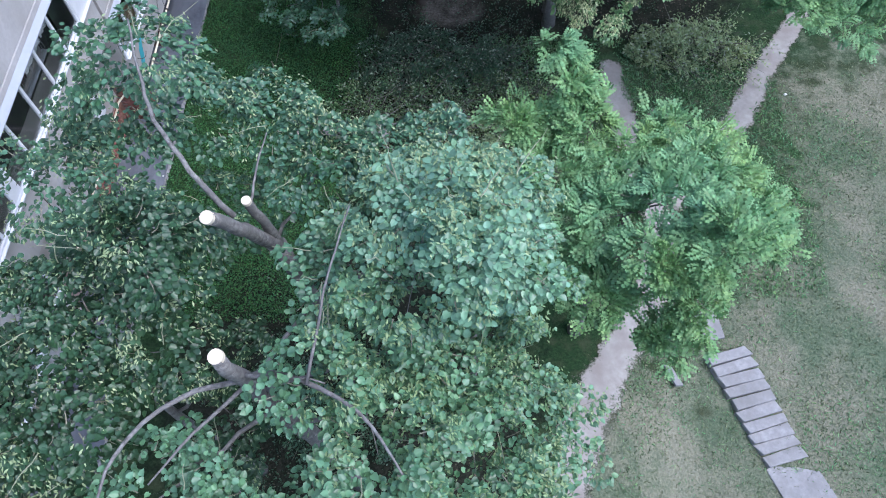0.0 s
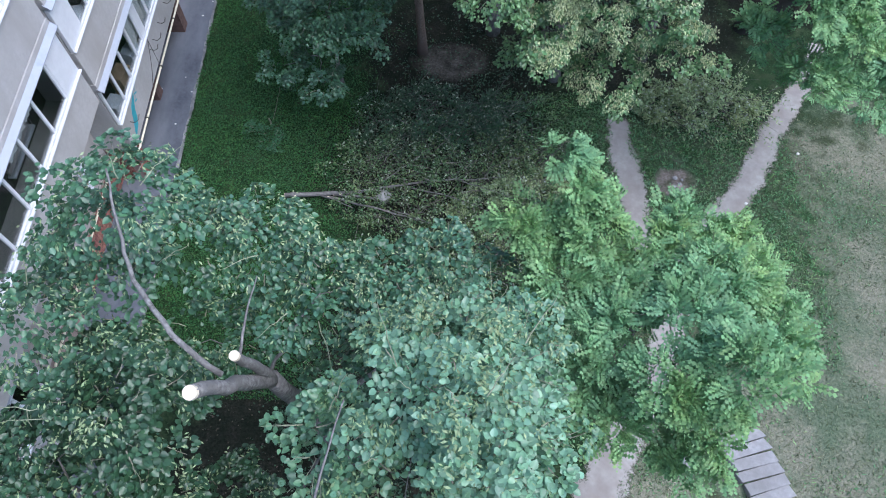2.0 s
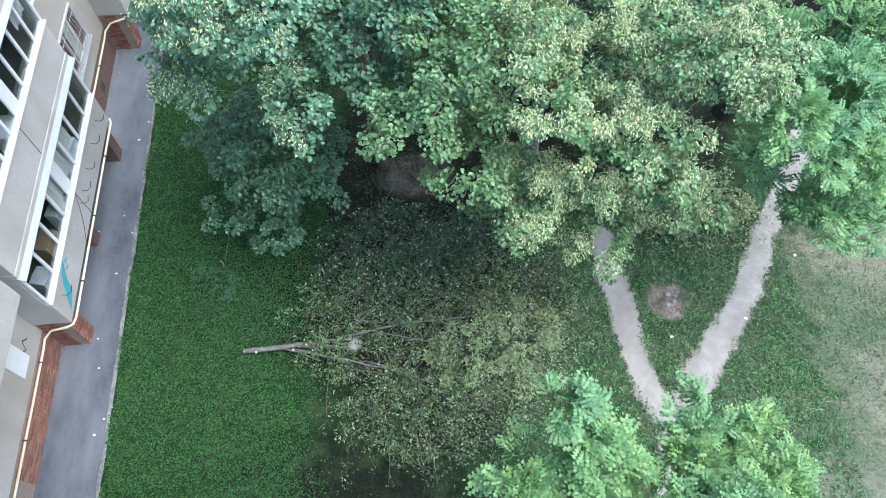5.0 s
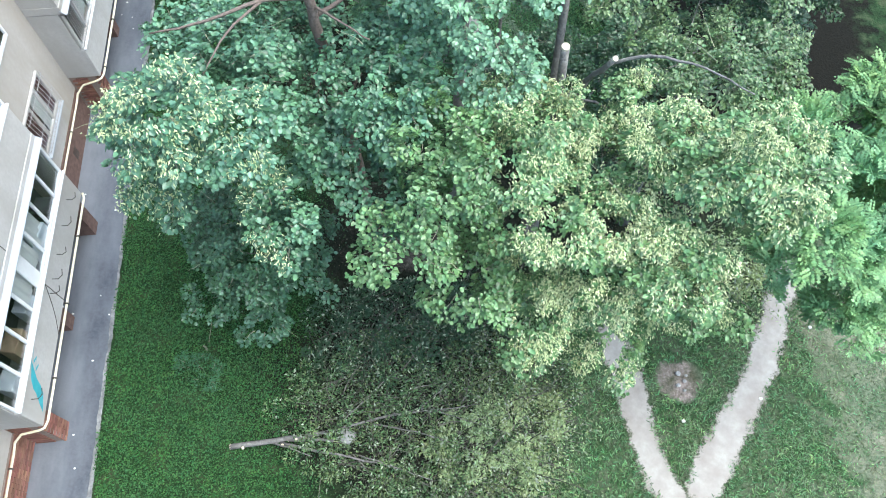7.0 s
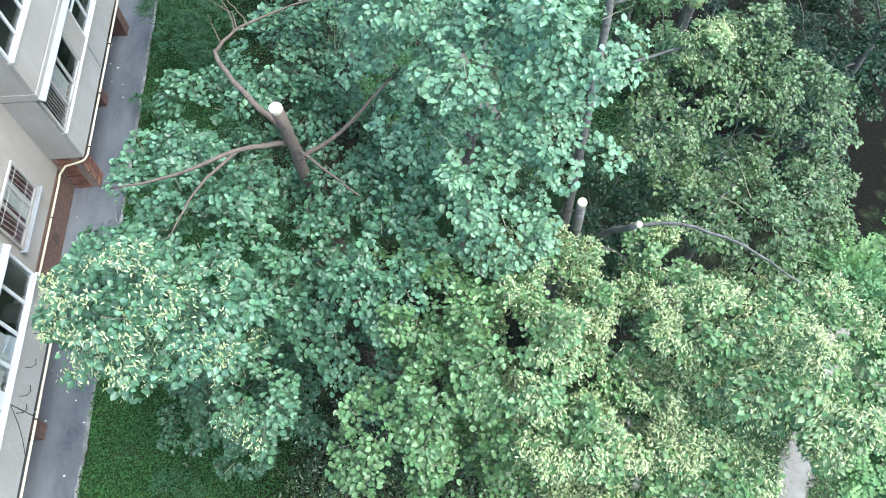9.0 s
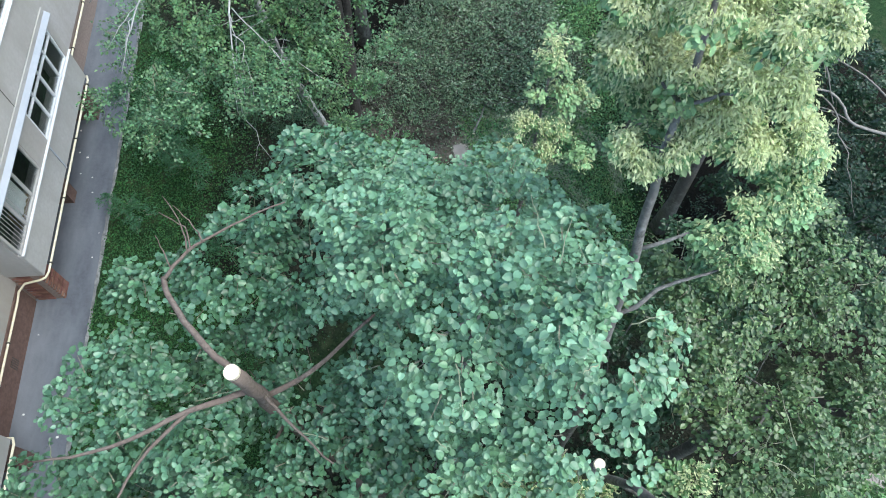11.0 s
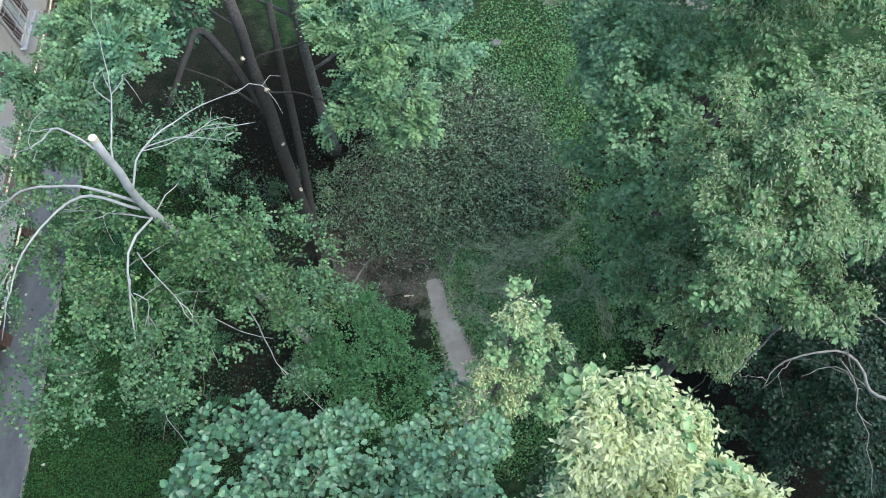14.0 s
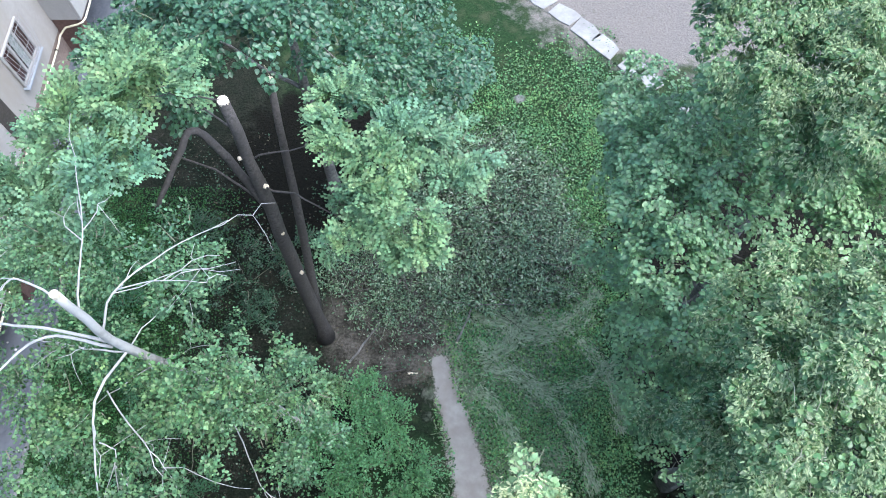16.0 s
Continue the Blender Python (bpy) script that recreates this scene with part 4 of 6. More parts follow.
tree("ash_tree", "lopped ash tree with two dark trunks and feathered leaves", "tree",
     [([(-0.60, 29.25, 0), (-0.60, 29.35, 3), (-0.63, 29.5, 7), (-0.66, 29.59, 10.2)], [0.19, 0.16, 0.13, 0.085]), ([(-0.55, 29.38, 1.8), (-0.40, 29.95, 5), (-0.40, 31.06, 8.85)], [0.12, 0.095, 0.065])],
     [(1.9, 28.25, 9.2, 0.7), (2.2, 28.1, 8.6, 0.6), (1.75, 28.9, 9.5, 0.7), (2.7, 29.1, 8.5, 0.65), (1.3, 28.3, 8.7, 0.7), (0.9, 29.5, 9.2, 0.6), (-1.8, 29.6, 10.3, 0.8), (-2.0, 28.2, 10.4, 0.7), (-3.0, 29.4, 9.6, 0.9), (-3.2, 28.0, 9.2, 0.9),
      (-2.4, 30.4, 9.8, 0.8), (1.9, 29.6, 9.0, 0.7), (-4.2, 29.2, 8.6, 0.8), (2.85, 29.7, 8.4, 0.6), (0.9, 30.4, 9.0, 0.6), (-3.6, 30.6, 8.4, 0.9), (-4.6, 28.0, 8.0, 0.9)],
     M_ASH, 0.28, PINNATE, 23, bark=M_BARK_DARK, twigs=54, per=9, limb_r=0.018, cuts=[((-0.66, 29.59, 10.2), (0, -0.1, 1), 0.087), ((-0.40, 31.06, 8.85), (0, -0.1, 1), 0.067), ((-0.50, 29.44, 7.9), (0.8, -0.5, 0.35), 0.045), ((-0.55, 29.36, 6.2), (0.5, -0.8, 0.3), 0.04), ((-0.76, 29.46, 8.8), (-0.8, -0.5, 0.4), 0.035), ((-0.48, 29.28, 4.4), (0.7, -0.7, 0.3), 0.04)],
     bare=[([(-0.63, 29.5, 6.6), (-0.95, 29.6, 8.2), (-1.34, 29.65, 9.35), (-1.65, 29.3, 9.1), (-2.2, 28.75, 8.3)], 0.085, 0.05)])
tree("linden_tree", "dark green linden tree with dense leaves", "tree",
     [([(-0.4, 33.2, 0), (-0.4, 33.0, 8)], [0.18, 0.08])],
     [(-0.95, 31.7, 9.3, 0.9), (0.8, 32.0, 8.1, 1.0), (2.4, 34.2, 5.2, 1.0), (1.6, 32.8, 7.0, 1.0), (-0.2, 32.8, 9.0, 1.0), (-1.8, 32.6, 9.0, 1.0), (0.6, 34.0, 8.0, 1.2), (-1.6, 34.5, 9.0, 1.2), (2.2, 33.0, 6.0, 1.0), (1.6, 35.2, 6.6, 1.2), (3.0, 35.0, 4.6, 1.0), (-3.2, 33.6, 7.6, 1.2), (-3.4, 35.8, 7.6, 1.3), (-2.0, 31.2, 8.6, 0.8), (-2.9, 31.8, 8.2, 0.8), (-2.4, 32.6, 8.6, 0.9), (-4.4, 33.0, 7.0, 1.0)],
     M_LINDEN_MID, 0.090, "broad_far", 24)
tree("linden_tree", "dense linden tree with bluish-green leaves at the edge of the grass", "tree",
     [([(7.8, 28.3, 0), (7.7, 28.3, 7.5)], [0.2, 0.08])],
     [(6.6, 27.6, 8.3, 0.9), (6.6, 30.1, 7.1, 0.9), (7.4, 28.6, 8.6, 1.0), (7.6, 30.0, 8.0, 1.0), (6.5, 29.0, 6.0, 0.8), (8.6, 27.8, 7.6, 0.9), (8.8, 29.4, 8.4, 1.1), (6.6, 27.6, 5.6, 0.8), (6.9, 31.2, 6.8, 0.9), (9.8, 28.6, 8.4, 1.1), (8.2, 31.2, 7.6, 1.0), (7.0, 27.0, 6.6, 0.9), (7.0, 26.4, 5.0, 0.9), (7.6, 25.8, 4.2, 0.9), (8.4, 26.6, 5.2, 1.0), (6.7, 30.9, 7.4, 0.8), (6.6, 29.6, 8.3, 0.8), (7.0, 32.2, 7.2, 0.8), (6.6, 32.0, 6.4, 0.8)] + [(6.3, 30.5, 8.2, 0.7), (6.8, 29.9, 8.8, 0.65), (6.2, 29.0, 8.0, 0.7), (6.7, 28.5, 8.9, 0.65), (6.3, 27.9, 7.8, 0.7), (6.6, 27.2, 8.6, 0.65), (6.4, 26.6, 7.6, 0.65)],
     M_LINDEN_LIFTED, 0.076, "broad_far", 25)
tree("linden_tree", "broad linden tree with clusters of pale blossom", "tree",
     [([(8.3, 25.4, 0), (8.2, 25.3, 6), (7.8, 25.4, 10.5)], [0.2, 0.15, 0.06])],
     [(7.0, 26.0, 11.0, 0.7), (6.7, 24.4, 11.2, 0.7), (6.3, 24.6, 10.9, 0.55), (6.35, 24.0, 10.8, 0.5), (6.5, 25.3, 11.2, 0.5), (7.2, 25.2, 11.6, 0.7), (7.8, 26.1, 11.2, 0.6), (8.4, 24.9, 10.6, 0.9), (8.8, 26.2, 10.6, 1.0), (6.7, 25.3, 10.3, 0.7), (9.6, 25.4, 9.8, 1.0), (7.8, 24.0, 9.6, 0.6), (6.8, 26.2, 9.8, 0.7), (7.6, 24.6, 9.4, 0.9), (8.6, 27.0, 8.4, 0.8), (7.0, 25.4, 8.2, 0.9), (6.7, 25.0, 8.7, 0.7), (7.0, 24.4, 8.0, 0.8), (6.6, 25.9, 7.4, 0.8), (7.4, 24.6, 6.8, 0.8)],
     M_LINDEN_WARM, 0.076, "broad_far", 26, bloom=4.2, bloom_mat=M_BRACT_PALE, bract=(0.04, 0.072),
     bare=[([(8.2, 25.3, 7.5), (8.0, 24.6, 8.6), (7.9, 24.0, 9.1), (7.4, 23.7, 8.9), (7.0, 23.3, 8.2)], 0.03, 0.012), ([(8.0, 24.6, 8.6), (8.4, 23.9, 9.0), (8.6, 23.2, 8.6)], 0.02, 0.008)])
M_DEADPALE = mat("bleached_dead_wood", (0.20, 0.19, 0.175), (0.34, 0.325, 0.30), 12, 0.9, 0.4)
tree("linden_tree", "linden tree with clusters of pale yellow blossom", "tree",
     [([(9.4, 30.4, 0), (9.3, 30.3, 6), (9.0, 30.2, 9.8)], [0.2, 0.14, 0.06])],
     [(7.1, 30.6, 10.6, 0.7), (7.4, 29.6, 10.8, 0.75), (7.6, 28.5, 10.9, 0.65), (8.0, 27.9, 11.7, 0.65), (8.8, 28.2, 11.8, 0.8), (7.9, 29.0, 11.4, 0.6), (8.0, 30.8, 10.9, 0.9), (8.6, 30.0, 11.0, 0.9), (8.3, 28.9, 10.6, 0.9), (9.2, 30.8, 10.7, 0.9), (9.4, 29.6, 10.4, 1.0), (10.4, 30.6, 10.2, 1.1), (8.6, 31.6, 10.2, 1.0), (7.4, 31.2, 10.2, 0.8),
      (10.4, 32.4, 9.4, 1.1), (11.4, 29.4, 9.6, 1.1), (12.0, 27.4, 8.8, 1.2), (12.4, 30.6, 8.8, 1.2)],
     M_LINDEN_WARM, 0.080, "broad_far", 27, bloom=4.2, bloom_mat=M_BRACT_PALE, twigs=120, bract=(0.042, 0.076))

# outer high lobes are added unseen to block light; low ones fill the gap
tree("linden_tree", "linden tree coloured dark for shade, with unseen lobes added to block light", "tree",
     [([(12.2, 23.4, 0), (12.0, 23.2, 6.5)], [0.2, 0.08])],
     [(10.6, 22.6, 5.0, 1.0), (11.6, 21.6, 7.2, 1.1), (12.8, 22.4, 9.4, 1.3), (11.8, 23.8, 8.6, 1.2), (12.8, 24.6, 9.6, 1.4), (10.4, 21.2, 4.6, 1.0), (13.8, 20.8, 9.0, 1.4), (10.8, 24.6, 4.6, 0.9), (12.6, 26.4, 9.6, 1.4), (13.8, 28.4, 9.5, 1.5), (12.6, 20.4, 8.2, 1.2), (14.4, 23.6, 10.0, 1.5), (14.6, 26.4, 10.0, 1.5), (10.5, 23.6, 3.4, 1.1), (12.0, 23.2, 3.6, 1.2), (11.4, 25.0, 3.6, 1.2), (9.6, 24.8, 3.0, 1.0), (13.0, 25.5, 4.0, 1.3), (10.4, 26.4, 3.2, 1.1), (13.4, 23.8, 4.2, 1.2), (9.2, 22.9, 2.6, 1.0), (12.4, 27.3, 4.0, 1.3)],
     M_LINDEN_SHADE, 0.083, "broad_far", 28,
     bare=[([(12.0, 23.2, 6.0), (10.4, 22.6, 8.0), (8.94, 22.79, 8.5), (8.76, 23.22, 8.6), (8.41, 23.46, 8.7), (7.71, 23.38, 8.7), (7.44, 23.25, 8.6), (7.3, 23.06, 8.5)], 0.035, 0.007), ([(8.48, 23.39, 8.6), (8.6, 22.98, 8.6), (8.56, 22.58, 8.5), (8.81, 22.41, 8.3)], 0.014, 0.006),
           ([(10.4, 22.6, 8.0), (9.6, 23.6, 8.5), (8.94, 24.33, 8.5), (8.72, 23.9, 8.5)], 0.02, 0.007), ([(8.9, 22.85, 8.5), (8.5, 23.3, 8.4), (8.0, 23.2, 8.3)], 0.012, 0.005)], bare_bark=M_DEADPALE, sprigs=2)


tree("linden_sapling", "young lindens growing in the shade, leaves coloured dark for it", "tree",
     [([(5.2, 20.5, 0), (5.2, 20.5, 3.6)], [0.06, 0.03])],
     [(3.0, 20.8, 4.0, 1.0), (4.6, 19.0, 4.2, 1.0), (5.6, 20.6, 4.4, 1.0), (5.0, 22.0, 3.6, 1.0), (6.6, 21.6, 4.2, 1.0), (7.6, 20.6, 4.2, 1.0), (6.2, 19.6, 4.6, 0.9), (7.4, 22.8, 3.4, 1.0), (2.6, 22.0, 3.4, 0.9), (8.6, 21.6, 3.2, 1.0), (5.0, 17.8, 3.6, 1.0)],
     M_LINDEN_SHADE, 0.083, "broad_far", 40, limb_r=0.018, dens=0.85)


# ---- shrubs and brush ----
def shrub(name, label, lobes, leaf, leaf_len, seed, twigs=170, per=14, shape=RHOMB):
    x, y = sum(q[0] for q in lobes) / len(lobes), sum(q[1] for q in lobes) / len(lobes)
    return tree(name, label, "shrub", [([(x, y, 0), (x, y, 0.35)], [0.03, 0.02])], lobes, leaf, leaf_len, shape, seed, bark=M_TWIG, twigs=twigs, per=per, limb_r=0.012, flat=0.9)


shrub("shrub", "dense green shrub at the end of the trodden path", [(0.9, 27.3, 1.3, 0.8), (0.3, 26.6, 1.5, 0.9), (1.4, 26.4, 1.4, 0.9), (0.8, 25.5, 1.5, 0.9), (1.8, 25.4, 1.2, 0.8), (-0.2, 25.6, 1.4, 0.9), (0.2, 24.6, 1.4, 0.9), (1.4, 24.4, 1.3, 0.9)], M_BUSH, 0.062, 31, twigs=300)
shrub("shrub", "low shrub leaning over the asphalt walk", [(-7.4, 26.6, 0.7, 0.55), (-7.9, 26.8, 0.6, 0.45), (-7.0, 26.3, 0.7, 0.5)], M_SHRUB, 0.055, 32)
shrub("shrub", "dark shrub thicket beside the asphalt walk", [(-7.4, 30.2, 1.2, 0.8), (-7.0, 29.2, 1.0, 0.8), (-6.2, 28.6, 1.3, 0.9), (-6.6, 30.4, 1.4, 0.9), (-5.6, 29.4, 1.4, 0.9), (-5.4, 27.6, 1.0, 0.8)], M_SHRUB, 0.06, 33)
shrub("shrub", "dark shrub under the birch", [(-3.6, 26.8, 0.9, 0.8), (-4.4, 25.2, 0.9, 0.8), (-3.0, 24.8, 0.8, 0.7)], M_SHRUB, 0.055, 34)
# undergrowth added below the crowns, its leaf colour darkened as if shaded
shrub("shrub", "added undergrowth beneath the lindens, coloured dark for shade", [(9.0, 24.2, 0.4, 0.7), (10.0, 25.6, 0.4, 0.7), (7.2, 24.2, 0.3, 0.6), (10.8, 23.2, 0.4, 0.8), (8.2, 26.8, 0.3, 0.6)], M_LINDEN_SHADE, 0.06, 36, 110)
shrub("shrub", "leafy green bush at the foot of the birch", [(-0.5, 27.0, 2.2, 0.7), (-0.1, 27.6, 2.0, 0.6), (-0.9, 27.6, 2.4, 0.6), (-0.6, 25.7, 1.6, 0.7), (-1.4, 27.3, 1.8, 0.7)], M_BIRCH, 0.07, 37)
shrub("shrub", "added undergrowth beneath the ash, coloured dark for shade", [(-2.2, 30.6, 0.4, 0.8), (-3.2, 31.4, 0.5, 0.9), (-1.6, 31.6, 0.4, 0.8), (-2.6, 29.4, 0.4, 0.8), (-3.8, 30.2, 0.5, 0.8), (-4.4, 32.2, 0.5, 0.9)], M_LINDEN_SHADE, 0.06, 38, 120)
shrub("shrub", "added undergrowth beneath the lopped lindens, coloured dark for shade", [(-1.0, 3.4, 0.5, 0.9), (-3.0, 3.6, 0.6, 1.0), (-2.2, 1.2, 0.5, 0.9), (-0.6, 1.4, 0.5, 0.8), (-3.4, 5.6, 0.4, 0.9), (-4.6, 1.2, 0.6, 1.0), (-1.6, 6.4, 0.4, 0.8), (-0.4, 4.8, 0.4, 0.7)], M_LINDEN_SHADE, 0.06, 39, 110)
shrub("shrub", "low weedy shrub in the lawn", [(-5.3, 16.8, 0.3, 0.45), (-5.8, 15.0, 0.2, 0.5), (-5.3, 14.6, 0.25, 0.45)], M_SHRUB, 0.05, 35, twigs=160)


# ---- ground ----
def drop(x, y):
    """How far the meadow lies below the lawn, beside the steps."""
    a = min(max((6.1 - y) / 3.3, 0), 1)
    b = min(max((x - 4.6) / 2.4, 0), 1)
    return -0.9 * a * b * b * (3 - 2 * b)


def height(x, y):
    return drop(x, y) + 0.035 * noise.noise((x * 0.6, y * 0.6, 0))


# one sheet: fine near, wide rings out to the horizon
def ground_sheet():
    xs = [-3000, -400, -90] + [-30 + 0.5 * i for i in range(121)] + [90, 400, 3000]
    ys = [-3000, -400, -90] + [-20 + 0.5 * i for i in range(161)] + [120, 400, 3000]
    v = [(x, y, height(x, y) if -30 <= x <= 30 and -20 <= y <= 60 else drop(x, y)) for y in ys for x in xs]
    n = len(xs)
    f = [(j * n + i, j * n + i + 1, (j + 1) * n + i + 1, (j + 1) * n + i) for j in range(len(ys) - 1) for i in range(n - 1)]
    return v, f


v, f = ground_sheet()
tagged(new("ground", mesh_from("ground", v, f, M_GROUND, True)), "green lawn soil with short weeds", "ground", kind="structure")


TRACKS = []


def ribbon(name, pts, widths, lift, material, label, category, ragged=0.12, step=0.14, seed=1, spill=1.0, tips=(False, False)):
    """A worn strip along a line that lies on the ground; spill: how far it thins out past its nominal edge; tips: ends that thin out too."""
    TRACKS.append((pts, widths))
    fine = []
    for i in range(len(pts) - 1):
        a, b = Vector(pts[i]), Vector(pts[i + 1])
        k = max(1, int((b - a).length / step))
        fine += [(a.lerp(b, t / k), widths[i] + (widths[i + 1] - widths[i]) * t / k) for t in range(k)]
    fine.append((Vector(pts[-1]), widths[-1]))
    v, f, wear, m, n = [], [], [], 8, len(fine) - 1
    for i, (p, w) in enumerate(fine):
        q, r = fine[min(i + 1, n)][0], fine[max(i - 1, 0)][0]
        d = (q - r).normalized()
        s = Vector((d.y, -d.x))
        lo, hi = (spill * w / 2 + ragged * (0.8 * noise.noise((p.x * 1.1 + k, p.y * 1.1, seed)) + 0.55 * noise.noise((p.x * 4 + k, p.y * 4, seed)) + 0.5 * noise.noise((p.x * 11 + k, p.y * 11, seed))) for k in (0, 40))
        end = max(max(0.0, 1 - i * step / (0.9 * w)) if tips[0] else 0.0, max(0.0, 1 - (n - i) * step / (0.9 * w)) if tips[1] else 0.0)
        for k in range(m + 1):
            c = p + s * (-lo + (lo + hi) * k / m)
            v.append((c.x, c.y, height(c.x, c.y) + lift - (0.026 if k in (0, m) else 0)))
            wear.append(math.hypot(spill * abs(2 * k / m - 1), 1.6 * end))
    for i in range(n):
        for k in range(m):
            a = i * (m + 1) + k
            f.append((a, a + 1, a + m + 2, a + m + 1))
    me = mesh_from(name, v, f, material, True)
    me.attributes.new("wear", "FLOAT", "POINT").data.foreach_set("value", wear)
    return tagged(new(name, me), label, category, kind="structure")


def trodden():
    """Pale packed dirt that breaks up through dusty grass at its edges."""
    m = mat("trodden_dirt", (0.335, 0.322, 0.295), (0.425, 0.412, 0.382), 5, 0.95, 0.3, (0.28, 0.255, 0.23), 1.3)
    n, l = m.node_tree.nodes, m.node_tree.links
    b, out = n["Principled BSDF"], n["Material Output"]
    at, geo = n.new("ShaderNodeAttribute"), n.new("ShaderNodeNewGeometry")
    at.attribute_name = "wear"
    total = at.outputs["Fac"]
    for scale, size in ((1.7, 1.1), (7.0, 0.9), (26.0, 0.8)):
        t, k = n.new("ShaderNodeTexNoise"), n.new("ShaderNodeMath")
        t.inputs["Scale"].default_value, t.inputs["Detail"].default_value = scale, 3.0
        l.new(geo.outputs["Position"], t.inputs["Vector"])
        k.operation, k.inputs[1].default_value = "MULTIPLY_ADD", size
        l.new(t.outputs["Fac"], k.inputs[0])
        l.new(total, k.inputs[2])
        total = k.outputs[0]

    def step(lo, hi):
        r = n.new("ShaderNodeMapRange")
        r.inputs["From Min"].default_value, r.inputs["From Max"].default_value = lo, hi
        l.new(total, r.inputs["Value"])
        return r.outputs[0]

    paint = b.inputs["Base Color"].links[0].from_socket
    x = n.new("ShaderNodeMix")
    x.data_type = "RGBA"
    x.inputs[7].default_value = (0.115, 0.125, 0.088, 1)
    l.new(step(2.28, 2.50), x.inputs[0])
    l.new(paint, x.inputs[6])
    l.new(x.outputs[2], b.inputs["Base Color"])
    clear, mix = n.new("ShaderNodeBsdfTransparent"), n.new("ShaderNodeMixShader")
    l.new(step(2.52, 2.62), mix.inputs[0])
    l.new(b.outputs[0], mix.inputs[1])
    l.new(clear.outputs[0], mix.inputs[2])
    l.new(mix.outputs[0], out.inputs["Surface"])
    return m


M_DIRT = trodden()
ribbon("dirt_path", [(5.6, 16.2), (5.75, 14.2), (5.90, 12.8), (5.92, 11.86), (6.12, 10.92), (6.45, 10.2), (6.55, 9.2), (5.9, 7.2), (4.75, 5.5), (4.1, 4.3), (3.2, 2.4), (2.7, -1.5)],
       [0.6, 0.84, 0.74, 0.68, 0.66, 0.8, 0.85, 0.85, 0.95, 1.05, 1.1, 1.1], 0.022, M_DIRT, "pale trodden dirt path through the grass", "path", 0.03, 0.10, 2, 1.9, (True, True))
ribbon("dirt_path", [(12.9, 19.4), (12.2, 17.8), (11.3, 16.5), (10.55, 15.4), (10.0, 14.4), (9.5, 13.6), (8.72, 12.55), (8.02, 11.76), (7.3, 10.9), (6.75, 10.1)], [0.5, 0.6, 0.64, 0.7, 0.72, 0.74, 0.80, 0.86, 0.84, 0.7], 0.026, M_DIRT, "pale trodden dirt path through the grass", "path", 0.03, 0.10, 3, 1.9, (True, True))
ribbon("dirt_path", [(2.45, 28.9), (2.62, 28.2), (2.93, 27.1), (3.13, 26.27), (3.4, 25.1), (3.6, 23.9)], [0.42, 0.52, 0.70, 0.80, 0.88, 0.8], 0.024, M_DIRT, "pale trodden dirt path ending at the brush", "path", 0.03, 0.10, 4, 1.9, (True, True))
# asphalt walk along the house, with a raised edge of lawn
ribbon("asphalt_walk", [(-9.05, -8), (-9.05, 2), (-9.05, 10), (-9.02, 16), (-9.02, 22), (-9.0, 28), (-9.0, 36), (-9.0, 46)], [1.75] * 8, 0.03, M_ASPHALT, "worn grey asphalt walk along the house", "walk", 0.025, 0.4, 5)

ribbon("walk_edge", [(-8.20, -8), (-8.18, 2), (-8.17, 10), (-8.16, 16), (-8.15, 22), (-8.14, 28), (-8.14, 36), (-8.12, 46)], [0.10] * 8, 0.034, mat("dusty_crumbs", (0.17, 0.175, 0.18), (0.42, 0.425, 0.43), 9, 0.95, 0.6, (0.12, 0.13, 0.13), 1.1), "pale crumbling edge of the asphalt walk", "edging", 0.05, 0.07, 6)


# steps: ten concrete treads down the bank
def steps():
    top, low = Vector((7.77, 5.83)), Vector((9.2, 3.1))
    d = (low - top) / 10
    s = Vector((0.96, 0.28))
    stair = empty("stairs", top.x, top.y, 0)
    tagged(stair, "weathered concrete garden steps with grassy gaps", "stairs")
    rng = random.Random(4)
    for i in range(10):
        p = top + d * i
        z = 0.10 - 0.09 * i
        c = [p + s * 0.56, p - s * 0.56, p - s * 0.56 + d * 0.95, p + s * 0.56 + d * 0.95]
        c = [Vector((q.x + rng.uniform(-0.045, 0.045), q.y + rng.uniform(-0.03, 0.03))) for q in c]
        m = sum(c, Vector((0, 0))) / 4
        tilt = rng.uniform(-0.012, 0.012)
        vs = [(q.x, q.y, z - 0.25) for q in c] + [(q.x, q.y, z - 0.02) for q in c] + [((q.x * 0.97 + m.x * 0.03), (q.y * 0.97 + m.y * 0.03), z + (tilt if k < 2 else -tilt)) for k, q in enumerate(c)]
        fs = [(8, 11, 10, 9)]
        for k in range(4):
            e = (k + 1) % 4
            fs += [(k, e, e + 4, k + 4), (k + 4, e + 4, e + 8, k + 8)]
        part("tread", vs, fs, M_CONCRETE, stair)
    return d, s, top, low


D, S, TOP, LOW = steps()


def slab(name, label, pts, z, thick=0.1, material=None):
    """A flat concrete slab with worn edges."""
    m = Vector((sum(p[0] for p in pts) / len(pts), sum(p[1] for p in pts) / len(pts)))
    n = len(pts)
    v = [(p[0], p[1], z - thick) for p in pts] + [(p[0], p[1], z - 0.012) for p in pts] + [(p[0] * 0.97 + m.x * 0.03, p[1] * 0.97 + m.y * 0.03, z) for p in pts]
    f = [tuple(range(2 * n, 3 * n))]
    for k in range(n):
        e = (k + 1) % n
        f += [(k, e, e + n, k + n), (k + n, e + n, e + 2 * n, k + 2 * n)]
    root = new(name, mesh_from(name, [(a - m.x, b - m.y, c) for a, b, c in v], f, material or M_CONCRETE))
    root.location = (m.x, m.y, 0)
    return tagged(root, label, "slab")


